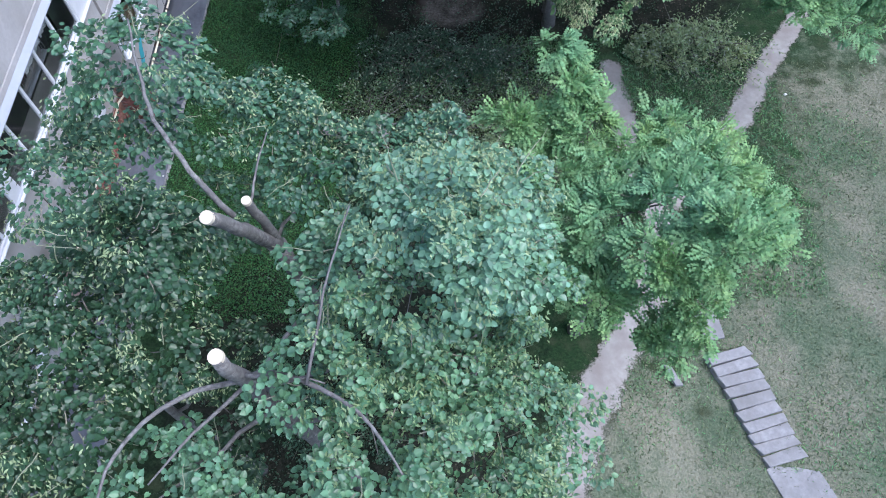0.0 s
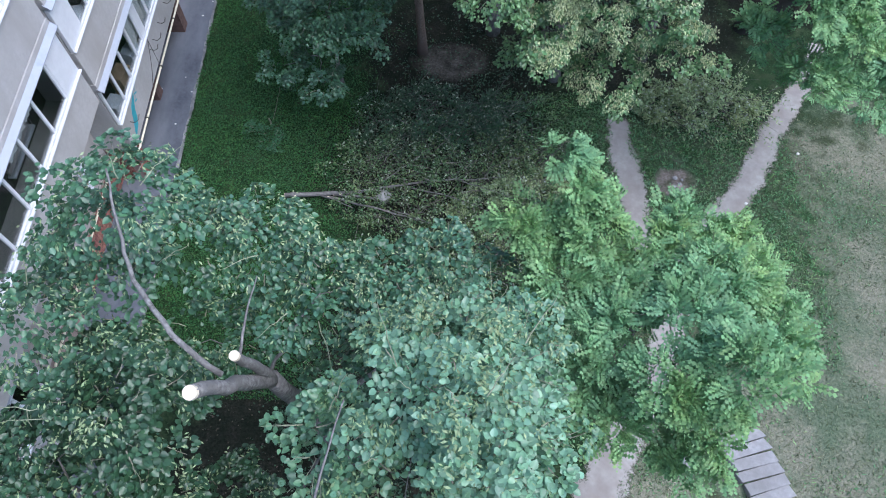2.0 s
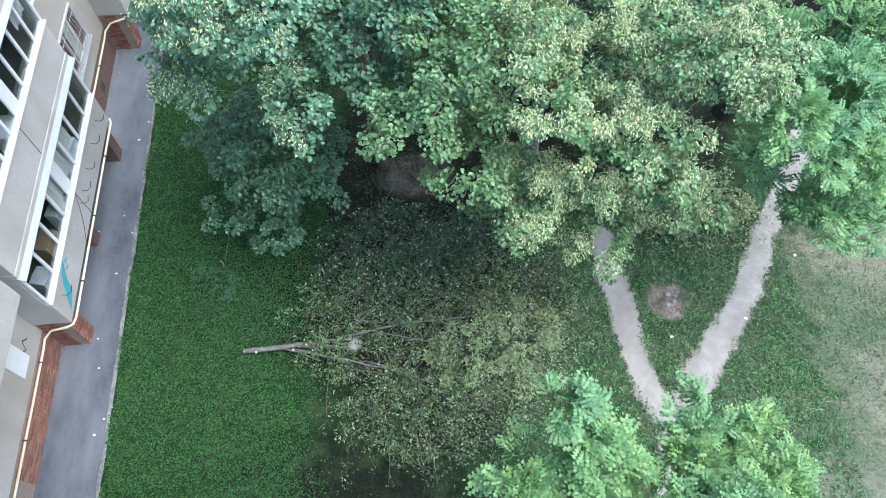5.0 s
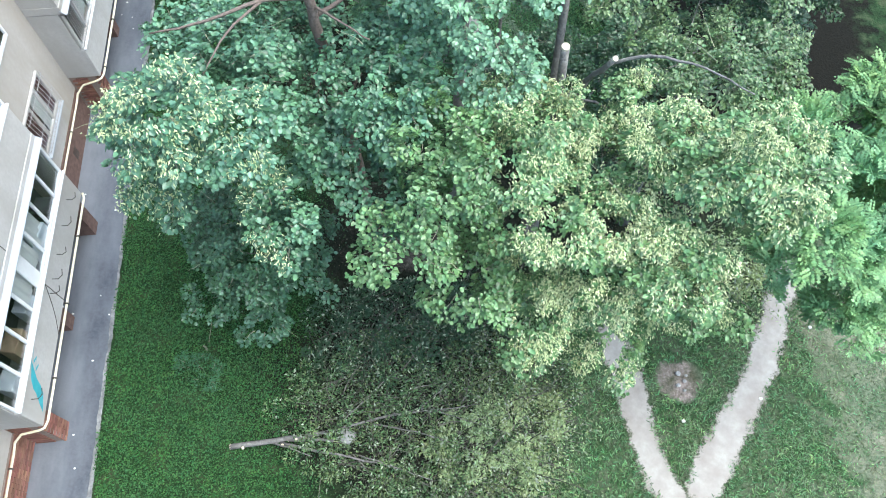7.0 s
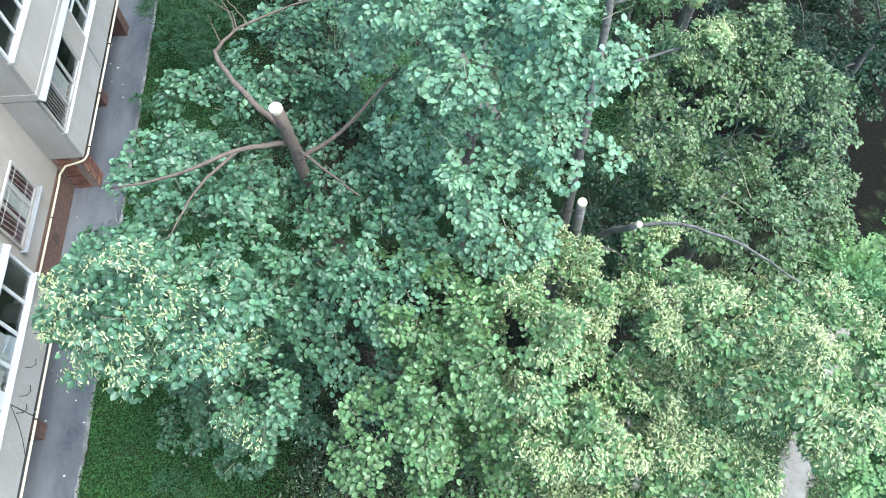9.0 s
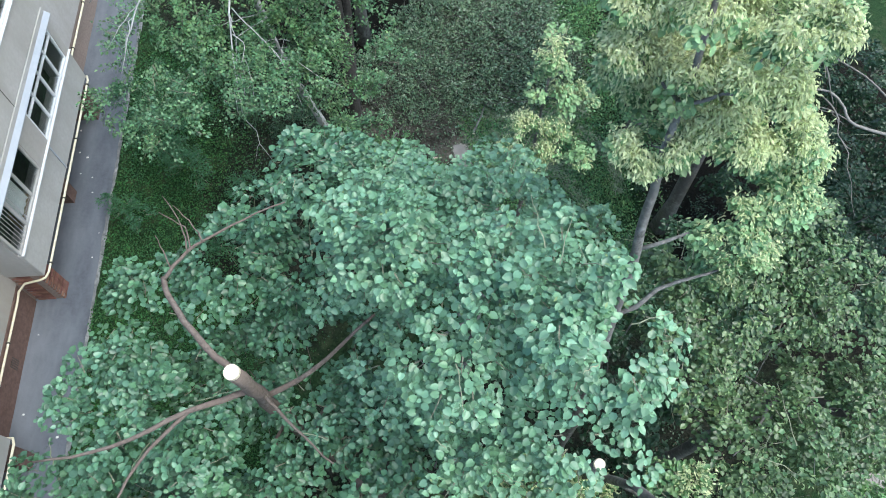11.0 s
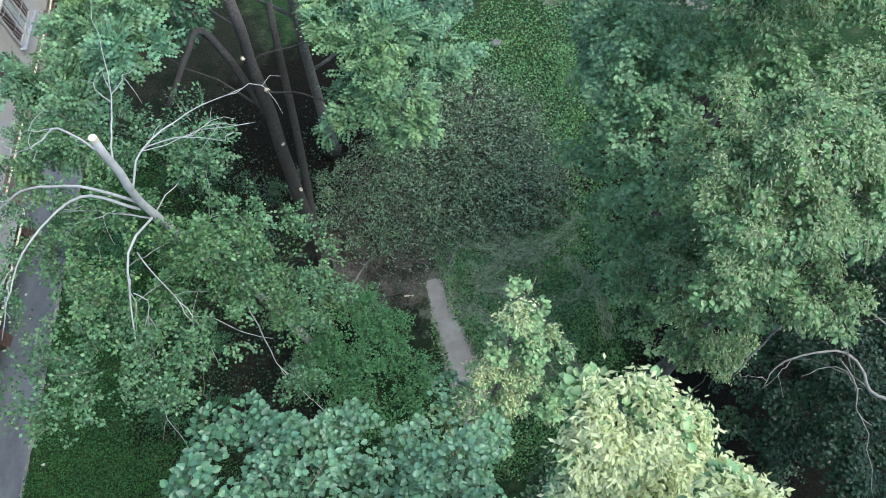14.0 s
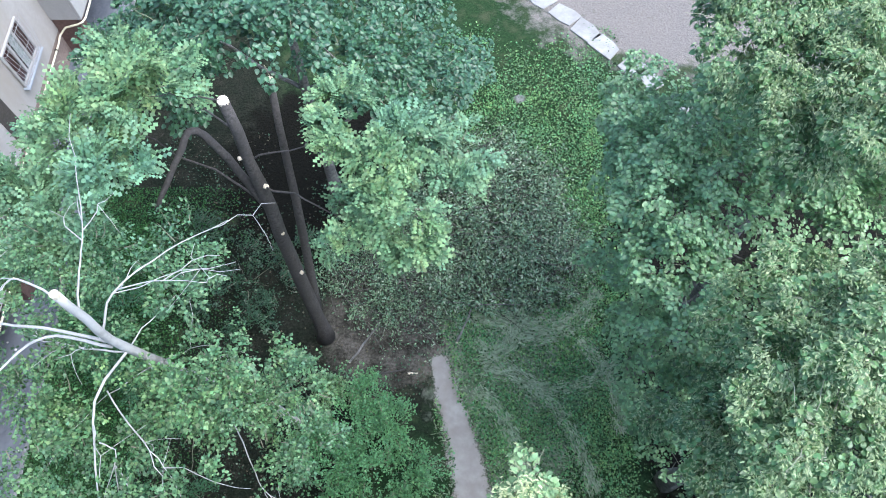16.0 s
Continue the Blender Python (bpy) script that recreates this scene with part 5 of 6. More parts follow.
slab("concrete_slab", "pale concrete landing slab below the steps", [(8.62, 3.0), (9.85, 3.32), (10.5, 1.9), (10.9, 0.6), (9.7, 0.5), (9.1, 1.9)], -0.86)
slab("concrete_slab", "pale square concrete slab above the steps", [(7.05, 6.86), (7.69, 7.02), (7.82, 6.2), (7.1, 6.06)], 0.07)
slab("concrete_slab", "broken piece of concrete in the grass", [(6.1, 5.45), (6.3, 5.4), (6.55, 4.9), (6.35, 4.88)], -0.02)
SLABS = random.Random(8)
for x, y, a in [(5.3, 42.4, -0.72), (6.14, 41.6, -0.78), (6.9, 40.85, -0.75), (7.5, 40.15, -0.85), (8.12, 39.45, -0.8), (9.0, 38.6, -0.7), (9.45, 38.05, -0.9), (10.5, 36.6, -1.1)]:
    c, s = math.cos(a), math.sin(a)
    slab("paving_slab", "white paving slab lying in a crooked row", [(x + c * u - s * w, y + s * u + c * w) for u, w in ((u + SLABS.uniform(-0.09, 0.09), w + SLABS.uniform(-0.06, 0.06)) for u, w in ((-0.45, -0.34), (0.0, -0.38), (0.42, -0.32), (0.46, 0.3), (0.05, 0.36), (-0.44, 0.32)))], 0.06, 0.1, M_STONE)["group"] = "row of white paving slabs"


PATHS = [q for q in TRACKS if q[1][0] < 1.5]


def off_path(x, y):
    """1 beside the trodden paths, 0 on them."""
    ok = np.hypot((x - 7.2) / 0.62, (y - 13.45) / 0.55) > 1 + 0.18 * np.sin(6 * x + 4 * y)
    for pts, ws in PATHS:
        for (a, b), (c, d), w in zip(pts[:-1], pts[1:], ws):
            n = max((c - a) ** 2 + (d - b) ** 2, 1e-6)
            t = np.clip(((x - a) * (c - a) + (y - b) * (d - b)) / n, 0, 1)
            ok &= np.hypot(x - a - t * (c - a), y - b - t * (d - b)) > 0.46 * w + 0.10 * np.sin(5 * x + 3 * y)
    return ok


# lawns: many small leaves and blades, lying on the ground
def carpet(name, label, area, count, shape, size, material, seed, lean=0.9, dens=None):
    rs = np.random.default_rng(seed)
    x0, x1, y0, y1 = area
    x, y = rs.uniform(x0, x1, count), rs.uniform(y0, y1, count)
    keep = off_path(x, y)
    if dens is not None:
        keep &= rs.random(count) < dens(x, y)
    x, y = x[keep], y[keep]
    h = np.array([height(a, b) for a, b in zip(x, y)])
    p = np.stack([x, y, h + 0.012 + 0.05 * rs.random(len(x)) * (shape is not TUFT)], 1)
    ax = rs.normal(size=(len(x), 3))
    ax[:, 2] = np.abs(ax[:, 2]) * lean
    nm = np.array([0, 0, 1.0]) + 0.5 * rs.normal(size=(len(x), 3))
    ob = new(name, leaf_mesh(name, shape, p, ax, nm, size * rs.uniform(0.35, 1.5, len(x)), material))
    return tagged(ob, label, "grass", kind="stuff")


def mottle(x, y, s=1.0, seed=0):
    """Smooth uneven patches, from 0 to 1."""
    rs = np.random.default_rng(900 + seed)
    out = 0
    for k in range(9):
        a, w = rs.uniform(0, 6.283), s * 1.28 ** k
        out = out + np.sin(w * (math.cos(a) * x + math.sin(a) * y) + rs.uniform(0, 6.283)) / 1.13 ** k
    return np.clip(0.5 + 0.17 * out, 0, 1)


def fade(x, y, x0, x1, y0, y1, soft=0.9):
    """1 well inside an area, thinning out unevenly towards its borders."""
    d = np.minimum(np.minimum(x - x0, x1 - x), np.minimum(y - y0, y1 - y)) / soft
    return np.clip(d + mottle(x, y, 1.3, 5) - 0.5, 0, 1)


carpet("lawn_weeds", "thick green lawn weeds beside the asphalt walk", (-8.15, -1.2, 6.5, 24.5), 210000, RHOMB, 0.046, M_WEED, 41, 0.3, dens=lambda x, y: np.clip(1.15 - np.maximum(x + 4.2, 0) * 0.4, 0.15, 1) * (0.7 + 0.3 * mottle(x, y, 1.2, 1)) * fade(x, y, -10.2, -1.6, 5.0, 26.5, 1.7))
carpet("lawn_weeds", "green lawn weeds between the shrubs", (-8.1, -3.0, 24.5, 34.0), 45000, RHOMB, 0.05, M_WEED, 42, 0.3, dens=lambda x, y: np.clip(1.0 - np.maximum(x + 6.0, 0) * 0.35, 0.1, 1))
carpet("lawn_grass", "green grass between the dirt paths", (1.6, 11.0, 7.4, 17.0), 46000, TUFT, 0.10, M_CLEARWEED, 43, 0.8, dens=lambda x, y: (0.35 + 0.65 * mottle(x, y, 1.2, 2)) * fade(x, y, 1.4, 11.4, 7.0, 17.4))
carpet("lawn_tufts", "pale grass tufts between the dirt paths", (1.6, 11.0, 7.4, 17.0), 52000, TUFT, 0.09, M_LIGHTGRASS, 50, 0.7, dens=lambda x, y: np.clip(1.5 * mottle(x, y, 1.6, 3) - 0.35, 0, 1) * fade(x, y, 1.4, 11.4, 7.0, 17.4))
carpet("lawn_weeds", "green ground cover in the clearing", (2.4, 8.6, 23.0, 40.5), 180000, RHOMB, 0.062, M_CLEARWEED, 44, 0.6, dens=lambda x, y: np.clip(3.6 * mottle(x, y, 0.9, 4) - 1.2 - 0.4 * np.exp(-((x - 4.6) / 1.2) ** 2 - ((y - 28.0) / 2.0) ** 2) + 2.2 * np.exp(-((x - 3.7) / 0.45) ** 2 - ((y - 29.1) / 0.5) ** 2) + 0.8 * np.exp(-((x - 6.6) / 0.7) ** 2 - ((y - 29.5) / 3.0) ** 2), 0.38, 1) * fade(x, y, 2.0, 9.0, 22.5, 40.2, 1.6) * np.clip(1 - 0.08 * (y - 33), 0.5, 1) * np.clip(3 - np.maximum(x - 7.0, 0) * 4 * (y < 28.5), 0.22, 1))
carpet("clearing_grass", "trampled pale grass in the clearing", (2.4, 8.2, 23.0, 39.5), 27000, TUFT, 0.085, M_LIGHTGRASS, 48, 0.3, dens=lambda x, y: np.clip(2.2 * mottle(x, y, 0.8, 6) - 0.7, 0.06, 1) * fade(x, y, 2.0, 8.6, 22.5, 40.0))
carpet("trampled_grass", "short pale trampled grass in the clearing", (2.4, 7.2, 24.6, 31.4), 13000, TUFT, 0.10, M_PALEGRASS, 58, 0.35, dens=lambda x, y: (0.35 + 0.65 * mottle(x, y, 1.5, 11)) * fade(x, y, 2.0, 7.4, 24.2, 31.6))

def swath(pts, seed, wide=0.10, count=1000):
    """Grass pressed flat along a curve, as a wheel leaves it."""
    rs = np.random.default_rng(seed)
    line = np.array([tuple(q) for q in curve([(x, y, 0) for x, y in pts], 8)])
    t = rs.uniform(0, len(line) - 1.001, count)
    i, u = t.astype(int), (t % 1)[:, None]
    way = line[i + 1] - line[i]
    way /= np.linalg.norm(way, axis=1, keepdims=True)
    p = line[i] * (1 - u) + line[i + 1] * u + np.stack([-way[:, 1], way[:, 0], 0 * t], 1) * rs.normal(size=(count, 1)) * wide
    keep = off_path(p[:, 0], p[:, 1])
    p, way = p[keep], way[keep]
    p[:, 2] = [height(a, b) + 0.05 for a, b in p[:, :2]]
    n = len(p)
    ob = new("flattened_grass", leaf_mesh("flattened_grass", TUFT, p, way + 0.28 * rs.normal(size=(n, 3)) * np.array([1, 1, 0.3]), np.array([0, 0, 1.0]) + 0.2 * rs.normal(size=(n, 3)), 0.16 * rs.uniform(0.6, 1.4, n), M_PALEGRASS))
    return tagged(ob, "pale grass pressed flat in a curved track", "grass", kind="stuff")


for k, pts in enumerate([[(3.4, 29.85), (4.2, 29.6), (4.9, 29.2), (5.9, 29.35), (6.8, 29.8)], [(3.5, 29.2), (4.3, 28.4), (5.3, 27.8), (6.4, 27.9), (7.3, 28.4)], [(3.7, 28.4), (4.9, 27.9), (5.7, 27.15), (6.2, 26.1), (6.5, 25.2)],
                         [(3.5, 27.8), (4.1, 27.2), (4.55, 26.3), (4.8, 25.4)], [(4.3, 29.9), (5.4, 29.5), (6.2, 29.8), (7.0, 30.5)], [(6.3, 29.2), (6.9, 28.5), (7.25, 27.6), (7.3, 26.7)], [(3.6, 28.6), (4.3, 28.9), (4.8, 29.7), (4.9, 30.4)]]):
    swath(pts, 300 + k)
# leaf colour here holds the shade under the trees
carpet("undergrowth", "weedy undergrowth beneath the trees, coloured dark for shade", (-6.0, 14.5, -1.0, 36.0), 100000, RHOMB, 0.06, M_LINDEN_SHADE, 49, 0.8, dens=lambda x, y: in_litter(x, y) * np.clip(1.8 * mottle(x, y, 1.1, 7) - 0.45, 0, 1))
carpet("meadow_grass", "thin dry grass blades of the meadow", (4.5, 18.0, -4.0, 16.0), 58000, TUFT, 0.085, M_STRAW, 45, 0.6, dens=lambda x, y: 0.25 + 0.75 * mottle(x, y, 0.9, 8))
carpet("meadow_weeds", "green tufts in the dry meadow", (4.5, 17.0, -3.0, 15.5), 60000, TUFT, 0.08, M_CLEARWEED, 46, 0.6, dens=lambda x, y: np.clip(1.9 * mottle(x, y, 0.8, 9) - 0.55, 0.03, 1))
carpet("fallen_leaves", "brown fallen leaves on dark soil", (-6, 13, -1, 36), 30000, RHOMB, 0.055, mat("brown_leaf", (0.055, 0.050, 0.035), (0.13, 0.115, 0.08), 9, 0.9, 0.0, vary="island", amount=0.5), 47, 0.1, dens=lambda x, y: in_litter(x, y) * (0.2 + 0.7 * mottle(x, y, 1.3, 10)))


def brush_pile(name, label, cx, cy, rx, ry, high, sticks, leaves, seed, leaf=None, leaf_len=0.07, turn=0.0, spread=0.9, lenr=(0.5, 1.8), clumps=0, tufted=0.4):
    """A heap of cut branches: sticks of their own, fine twigs and withered leaves."""
    rng, rs = random.Random(seed), np.random.default_rng(seed)
    root = empty(name, cx, cy, 0)
    tagged(root, label, "brushwood", kind="stuff")
    tv, tf = [], []
    pts = []
    for i in range(sticks):
        a, q = rng.uniform(0, 6.283), math.sqrt(rng.random())
        x, y = cx + rx * q * math.cos(a), cy + ry * q * math.sin(a)
        d = rng.gauss(turn, spread)
        n = rng.uniform(*lenr)
        z = height(x, y) + rng.uniform(0.02, high) * (1.05 - q)
        e = (x + n * math.cos(d), y + n * math.sin(d), max(height(x, y) + 0.02, z + rng.uniform(-0.15, 0.25)))
        r = rng.choice((0.004, 0.005, 0.007, 0.011, 0.018))
        b = bend((x, y, z), e, 4, rng.uniform(-0.03, 0.1), 0.05, rng)
        sv, sf = tube(b, [r * (1 - 0.16 * k) for k in range(5)], 4, cap=False)
        k = len(tv)
        tv += sv
        tf += [tuple(j + k for j in g) for g in sf]
        pts += b
    tagged(part("sticks", tv, tf, M_DEADWOOD, root), kind="stuff")
    if leaves:
        leafy = np.repeat(rs.random(sticks) ** 2.2, 5)
        pick = rs.choice(len(pts), leaves, p=leafy / leafy.sum())
        p = np.array([tuple(q) for q in pts])[pick] + rs.normal(size=(leaves, 3)) * np.array([0.10, 0.10, 0.05])
        p[:, 2] = np.maximum(p[:, 2], np.array([height(a, b) for a, b in p[:, :2]]) + 0.01)
        ax, nm = rs.normal(size=(leaves, 3)) * np.array([1, 1, 0.5]), np.array([0, 0, 1.0]) + 0.45 * rs.normal(size=(leaves, 3))
        if clumps:
            # most leaves sit on rounded tufts at the ends of the branches
            k = int(tufted * leaves)
            own = rs.integers(0, clumps, k)
            a, q = rs.uniform(0, 6.283, clumps), np.sqrt(rs.random(clumps))
            o = np.stack([cx + rx * 1.1 * q * np.cos(a), cy + ry * 1.1 * q * np.sin(a), (0.12 + high * rs.random(clumps)) * (1.05 - 0.7 * q)], 1)
            r = rs.uniform(0.10, 0.30, clumps)
            u = unit(rs, k)
            u[:, 2] = np.abs(u[:, 2])
            p[:k] = o[own] + u * np.array([1.0, 1.0, 0.6]) * (r[own] * rs.uniform(0.6, 1.1, k))[:, None]
            p[:k, 2] += np.array([drop(a, b) for a, b in p[:k, :2]])
            ax[:k], nm[:k] = u * np.array([1, 1, 0.3]) + 0.5 * unit(rs, k), 0.8 * u + np.array([0, 0, 0.6]) + 0.35 * unit(rs, k)
        turned = rs.random(leaves) < 0.07
        ob = new("pale_undersides", leaf_mesh("pale_undersides", WILTED, p[turned] - np.array([cx, cy, -0.03]), ax[turned], nm[turned], leaf_len * rs.uniform(0.6, 1.3, turned.sum()), M_UNDERSIDE))
        ob.parent = root
        tagged(ob, "pale grey-green leaf undersides", kind="stuff")
        p, ax, nm = p[~turned], ax[~turned], nm[~turned]
        leaves = len(p)
        ob = new("withered_leaves", leaf_mesh("withered_leaves", WILTED, p - np.array([cx, cy, 0]), ax, nm, leaf_len * rs.uniform(0.5, 1.3, leaves), leaf or M_WILT))
        ob.parent = root
        tagged(ob, kind="stuff")
    return root


M_UNDERSIDE = leaf_mat("pale_leaf_underside", (0.27, 0.34, 0.25), (0.46, 0.52, 0.42), (0.30, 0.37, 0.26), 0.6, 0.3, 0.35)
FADING = leaf_mat("fading_leaf", (0.20, 0.29, 0.125), (0.38, 0.45, 0.22), (0.23, 0.33, 0.17), 0.6, 0.3, 0.4)
brush_pile("brush_heap", "felled branches with withering leaves on the lawn", 0.4, 13.4, 3.7, 2.1, 0.8, 560, 22000, 51, leaf=M_WILT, leaf_len=0.088, clumps=130)
brush_pile("brush_heap", "heap of cut leafy branches beside the path", 2.1, 12.4, 1.7, 1.4, 0.7, 220, 13000, 52, clumps=60, tufted=0.75, leaf=FADING, leaf_len=0.085)
brush_pile("brush_heap", "loose heap of withering branches at the edge of the lawn", 0.4, 10.7, 2.5, 1.2, 0.5, 260, 10500, 59, leaf=M_WILT, leaf_len=0.085, clumps=80)
brush_pile("brush_heap", "dark heap of leafy cut branches under the trees", -0.2, 15.6, 2.6, 1.3, 0.6, 260, 12000, 53, clumps=70, leaf=M_LINDEN_SHADE, leaf_len=0.10)
brush_pile("brush_heap", "heap of cut branches with yellowing leaves by the path", 8.3, 16.5, 1.9, 0.9, 0.45, 200, 9000, 54, tufted=0.6, leaf=FADING, leaf_len=0.11, clumps=45)
GREYLEAF = leaf_mat("grey_green_leaf", (0.085, 0.165, 0.088), (0.240, 0.350, 0.205), (0.130, 0.225, 0.130), 0.6, 0.3, 0.9)
brush_pile("brush_heap", "wide tangle of grey cut twigs and leaves in the clearing", 3.4, 33.0, 2.6, 2.9, 0.65, 1500, 36000, 55, clumps=260, leaf=GREYLEAF, leaf_len=0.105, lenr=(0.4, 1.4))
brush_pile("brush_heap", "tangle of leafy twigs at the edge of the clearing", 5.4, 31.6, 1.3, 1.4, 0.35, 380, 7000, 57, clumps=50, leaf=GREYLEAF, leaf_len=0.10, lenr=(0.4, 1.2))
brush_pile("brush_heap", "dark heap of thin branches at the foot of the ash", 1.2, 31.4, 2.0, 1.9, 0.45, 760, 17000, 56, clumps=120, leaf=GREYLEAF, leaf_len=0.08)


def log(name, label, a, b, r0, r1, seed, parent=None, sag=0.0, bark=None, ends=True):
    rng = random.Random(seed)
    root = parent or empty(name, a[0], a[1], a[2])
    if not parent:
        tagged(root, label, "log")
    pts = bend(a, b, 8, sag, 0.02, rng)
    v, f = tube(pts, [r0 + (r1 - r0) * i / 8 for i in range(9)], 9, 0.06, rng)
    part("stem", v, f, bark or M_BARK, root, smooth=True)
    if ends:
        d = (Vector(a) - Vector(b)).normalized()
        v, f = tube([Vector(a) - d * 0.02, Vector(a) + d * 0.008], [r0 * 0.97, r0 * 0.97], 12)
        part("cut_end", v, f, M_CUT, root, "pale sawn end")
    return root


felled = log("felled_stem", "felled grey linden stem with forked branches on the lawn", (-4.68, 12.74, 0.14), (-2.4, 12.85, 0.22), 0.075, 0.06, 61)
log("", "", (-2.5, 12.84, 0.22), (0.6, 13.25, 0.45), 0.045, 0.02, 62, felled, 0.05, ends=False)
log("", "", (-3.4, 12.72, 0.16), (-0.6, 11.85, 0.25), 0.04, 0.018, 63, felled, 0.05, ends=False)
log("", "", (-3.2, 12.78, 0.16), (-1.7, 12.62, 0.2), 0.045, 0.035, 64, felled, 0.0)
log("", "", (0.2, 13.2, 0.42), (1.1, 13.8, 0.6), 0.02, 0.008, 65, felled, 0.0, ends=False)
for k, (a, b, r) in enumerate([((-1.0, 12.95, 0.35), (1.2, 12.2, 0.6), 0.022), ((-0.4, 13.1, 0.4), (1.9, 13.1, 0.7), 0.02), ((-1.4, 12.2, 0.25), (0.4, 11.4, 0.4), 0.02), ((0.4, 13.2, 0.45), (2.4, 12.3, 0.7), 0.016), ((-2.0, 12.9, 0.25), (-0.4, 14.2, 0.5), 0.022), ((-3.6, 12.74, 0.18), (-2.6, 12.3, 0.2), 0.03), ((0.3, 12.5, 0.6), (1.6, 11.9, 0.6), 0.014)]):
    log("", "", a, b, r, r * 0.35, 80 + k, felled, 0.06, ends=False)
for k, (x, y) in enumerate([(-4.35, 12.7), (-3.0, 12.8), (-3.35, 12.68)]):
    v, f = tube([(x, y - 0.02, 0.2), (x + 0.01, y - 0.04, 0.235), (x + 0.01, y - 0.042, 0.238)], [0.036, 0.034, 0.03], 10)
    part("cut_knot", v, f, M_CUT, felled, "pale sawn knot")
log("branch", "bare grey branch lying by the end of the path", (3.02, 29.05, 0.05), (3.53, 30.2, 0.12), 0.035, 0.025, 66)
log("branch", "bare grey branch lying across the heap", (2.6, 30.2, 0.14), (5.0, 30.1, 0.2), 0.022, 0.008, 67)
log("branch", "grey branch lying at the foot of the ash", (0.1, 28.5, 0.06), (0.9, 29.6, 0.1), 0.035, 0.02, 68)
log("branch", "dark branch lying in the litter", (0.0, 28.0, 0.05), (1.6, 28.3, 0.1), 0.04, 0.02, 69, bark=M_BARK_DARK)
log("wood_chip", "short pale piece of split wood on the litter", (1.70, 28.2, 0.05), (1.95, 28.2, 0.06), 0.03, 0.025, 70, bark=M_CUT)


def pebble(name, label, category, x, y, z, r, seed, material, squash=0.6):
    bm = bmesh.new()
    bmesh.ops.create_icosphere(bm, subdivisions=2, radius=r)
    for q in bm.verts:
        k = 1 + 0.25 * noise.noise(q.co * (1.6 / r) + Vector((seed, 0, 0)))
        q.co = Vector((q.co.x * k, q.co.y * k * 0.8, q.co.z * k * squash))
    me = bpy.data.meshes.new(name)
    bm.to_mesh(me)
    bm.free()
    me.materials.append(material)
    ob = new(name, me)
    ob.location = (x, y, height(x, y) + z + r * squash * 0.5)
    return tagged(ob, label, category)


for k, (x, y, r) in enumerate([(7.22, 13.62, 0.08), (7.34, 13.4, 0.06), (7.15, 13.3, 0.07), (7.42, 13.55, 0.05), (7.28, 13.15, 0.05)]):
    pebble("rubble_stone", "pale lump of rubble on the bare spot", "stone", x, y, 0.01, r, k, M_STONE)["group"] = "rubble on the bare spot"
pebble("boulder", "grey boulder among the weeds", "stone", 5.15, 37.3, -0.03, 0.22, 9, mat("mossy_stone", (0.13, 0.14, 0.125), (0.24, 0.245, 0.235), 9, 0.95, 0.7), 0.35)
pebble("concrete_lump", "pale lump of broken concrete under the felled stem", "stone", -1.72, 12.72, 0.06, 0.26, 11, M_STONE, 0.85)
for k, (x, y) in enumerate([(7.05, 12.35), (9.25, 12.75), (-7.72, 24.1), (11.2, 14.6)]):
    pebble("litter", "crumpled white scrap in the grass", "litter", x, y, 0.01, 0.055, 20 + k, M_LITTER, 0.5)


SCRAPS = random.Random(17)
for k in range(22):
    y = SCRAPS.uniform(9.5, 30.0)
    pebble("paper_scrap", "small white scrap lying on the asphalt walk", "litter", -9.05 + SCRAPS.uniform(-0.6, 0.85), y, 0.03, SCRAPS.uniform(0.018, 0.042), 60 + k, M_LITTER, 0.3)["group"] = "scraps on the walk"


# ---- house ----
XF, XW = -8.75, -9.75
house = empty("apartment_house", -12.0, 18.0, 0)
tagged(house, "beige panel apartment house with glazed loggias and brick plinth", "building")
Y0, Y1, STOREY, Z1 = -14.0, 50.0, 2.78, 1.60
v, f = box(-21.0, XW, Y0, Y1, 1.1, 15.6)
part("wall", v, f, M_PLASTER, house)
v, f = box(-21.0, XW - 0.03, Y0, Y1, -0.2, 1.1)
part("plinth", v, f, M_MORTAR, house, "brick plinth")
v, f = bevel_box(-21.3, XW + 0.3, Y0 - 0.2, Y1 + 0.2, 15.6, 15.9, 0.03)
part("roof", v, f, M_SHEET, house)

ROWS = [(2.0, 8.6), (13.3, 19.85), (24.1, 30.8), (39.2, 45.8)]


def window_bay(root, x, y0, y1, z0, z1, panes, wide=None, material=None, skip=None, seed=0):
    """White frame with mullions and glass from y0 to y1; wide: which mullion is a broad panel."""
    material = material or M_WHITE
    rng = random.Random(seed)
    t = 0.08
    fr = [bevel_box(x - 0.05, x + 0.02, y0, y1, z0, z0 + 0.09, 0.008), bevel_box(x - 0.05, x + 0.02, y0, y1, z1 - 0.07, z1, 0.008), bevel_box(x - 0.05, x + 0.02, y0, y0 + 0.07, z0 + 0.09, z1 - 0.07, 0.008), bevel_box(x - 0.05, x + 0.02, y1 - 0.07, y1, z0 + 0.09, z1 - 0.07, 0.008)]
    v, f = join(*fr)
    win = part("window", v, f, material, root)
    step = (y1 - y0 - 0.14 + t) / panes
    for i in range(panes):
        a, b = y0 + 0.07 + i * step, y0 + 0.07 + (i + 1) * step - t
        if i < panes - 1:
            w = 0.16 if wide == i else 0.0
            v, f = bevel_box(x - 0.045, x + 0.016, b - w, b + t + w, z0 + 0.09, z1 - 0.07, 0.006)
            part("mullion", v, f, material, win)
        v, f = box(x - 0.022, x - 0.016, a, b, z0 + 0.09, z1 - 0.07)
        g = part("pane", v, f, M_GLASS, win)
        g.visible_shadow = False
    return win


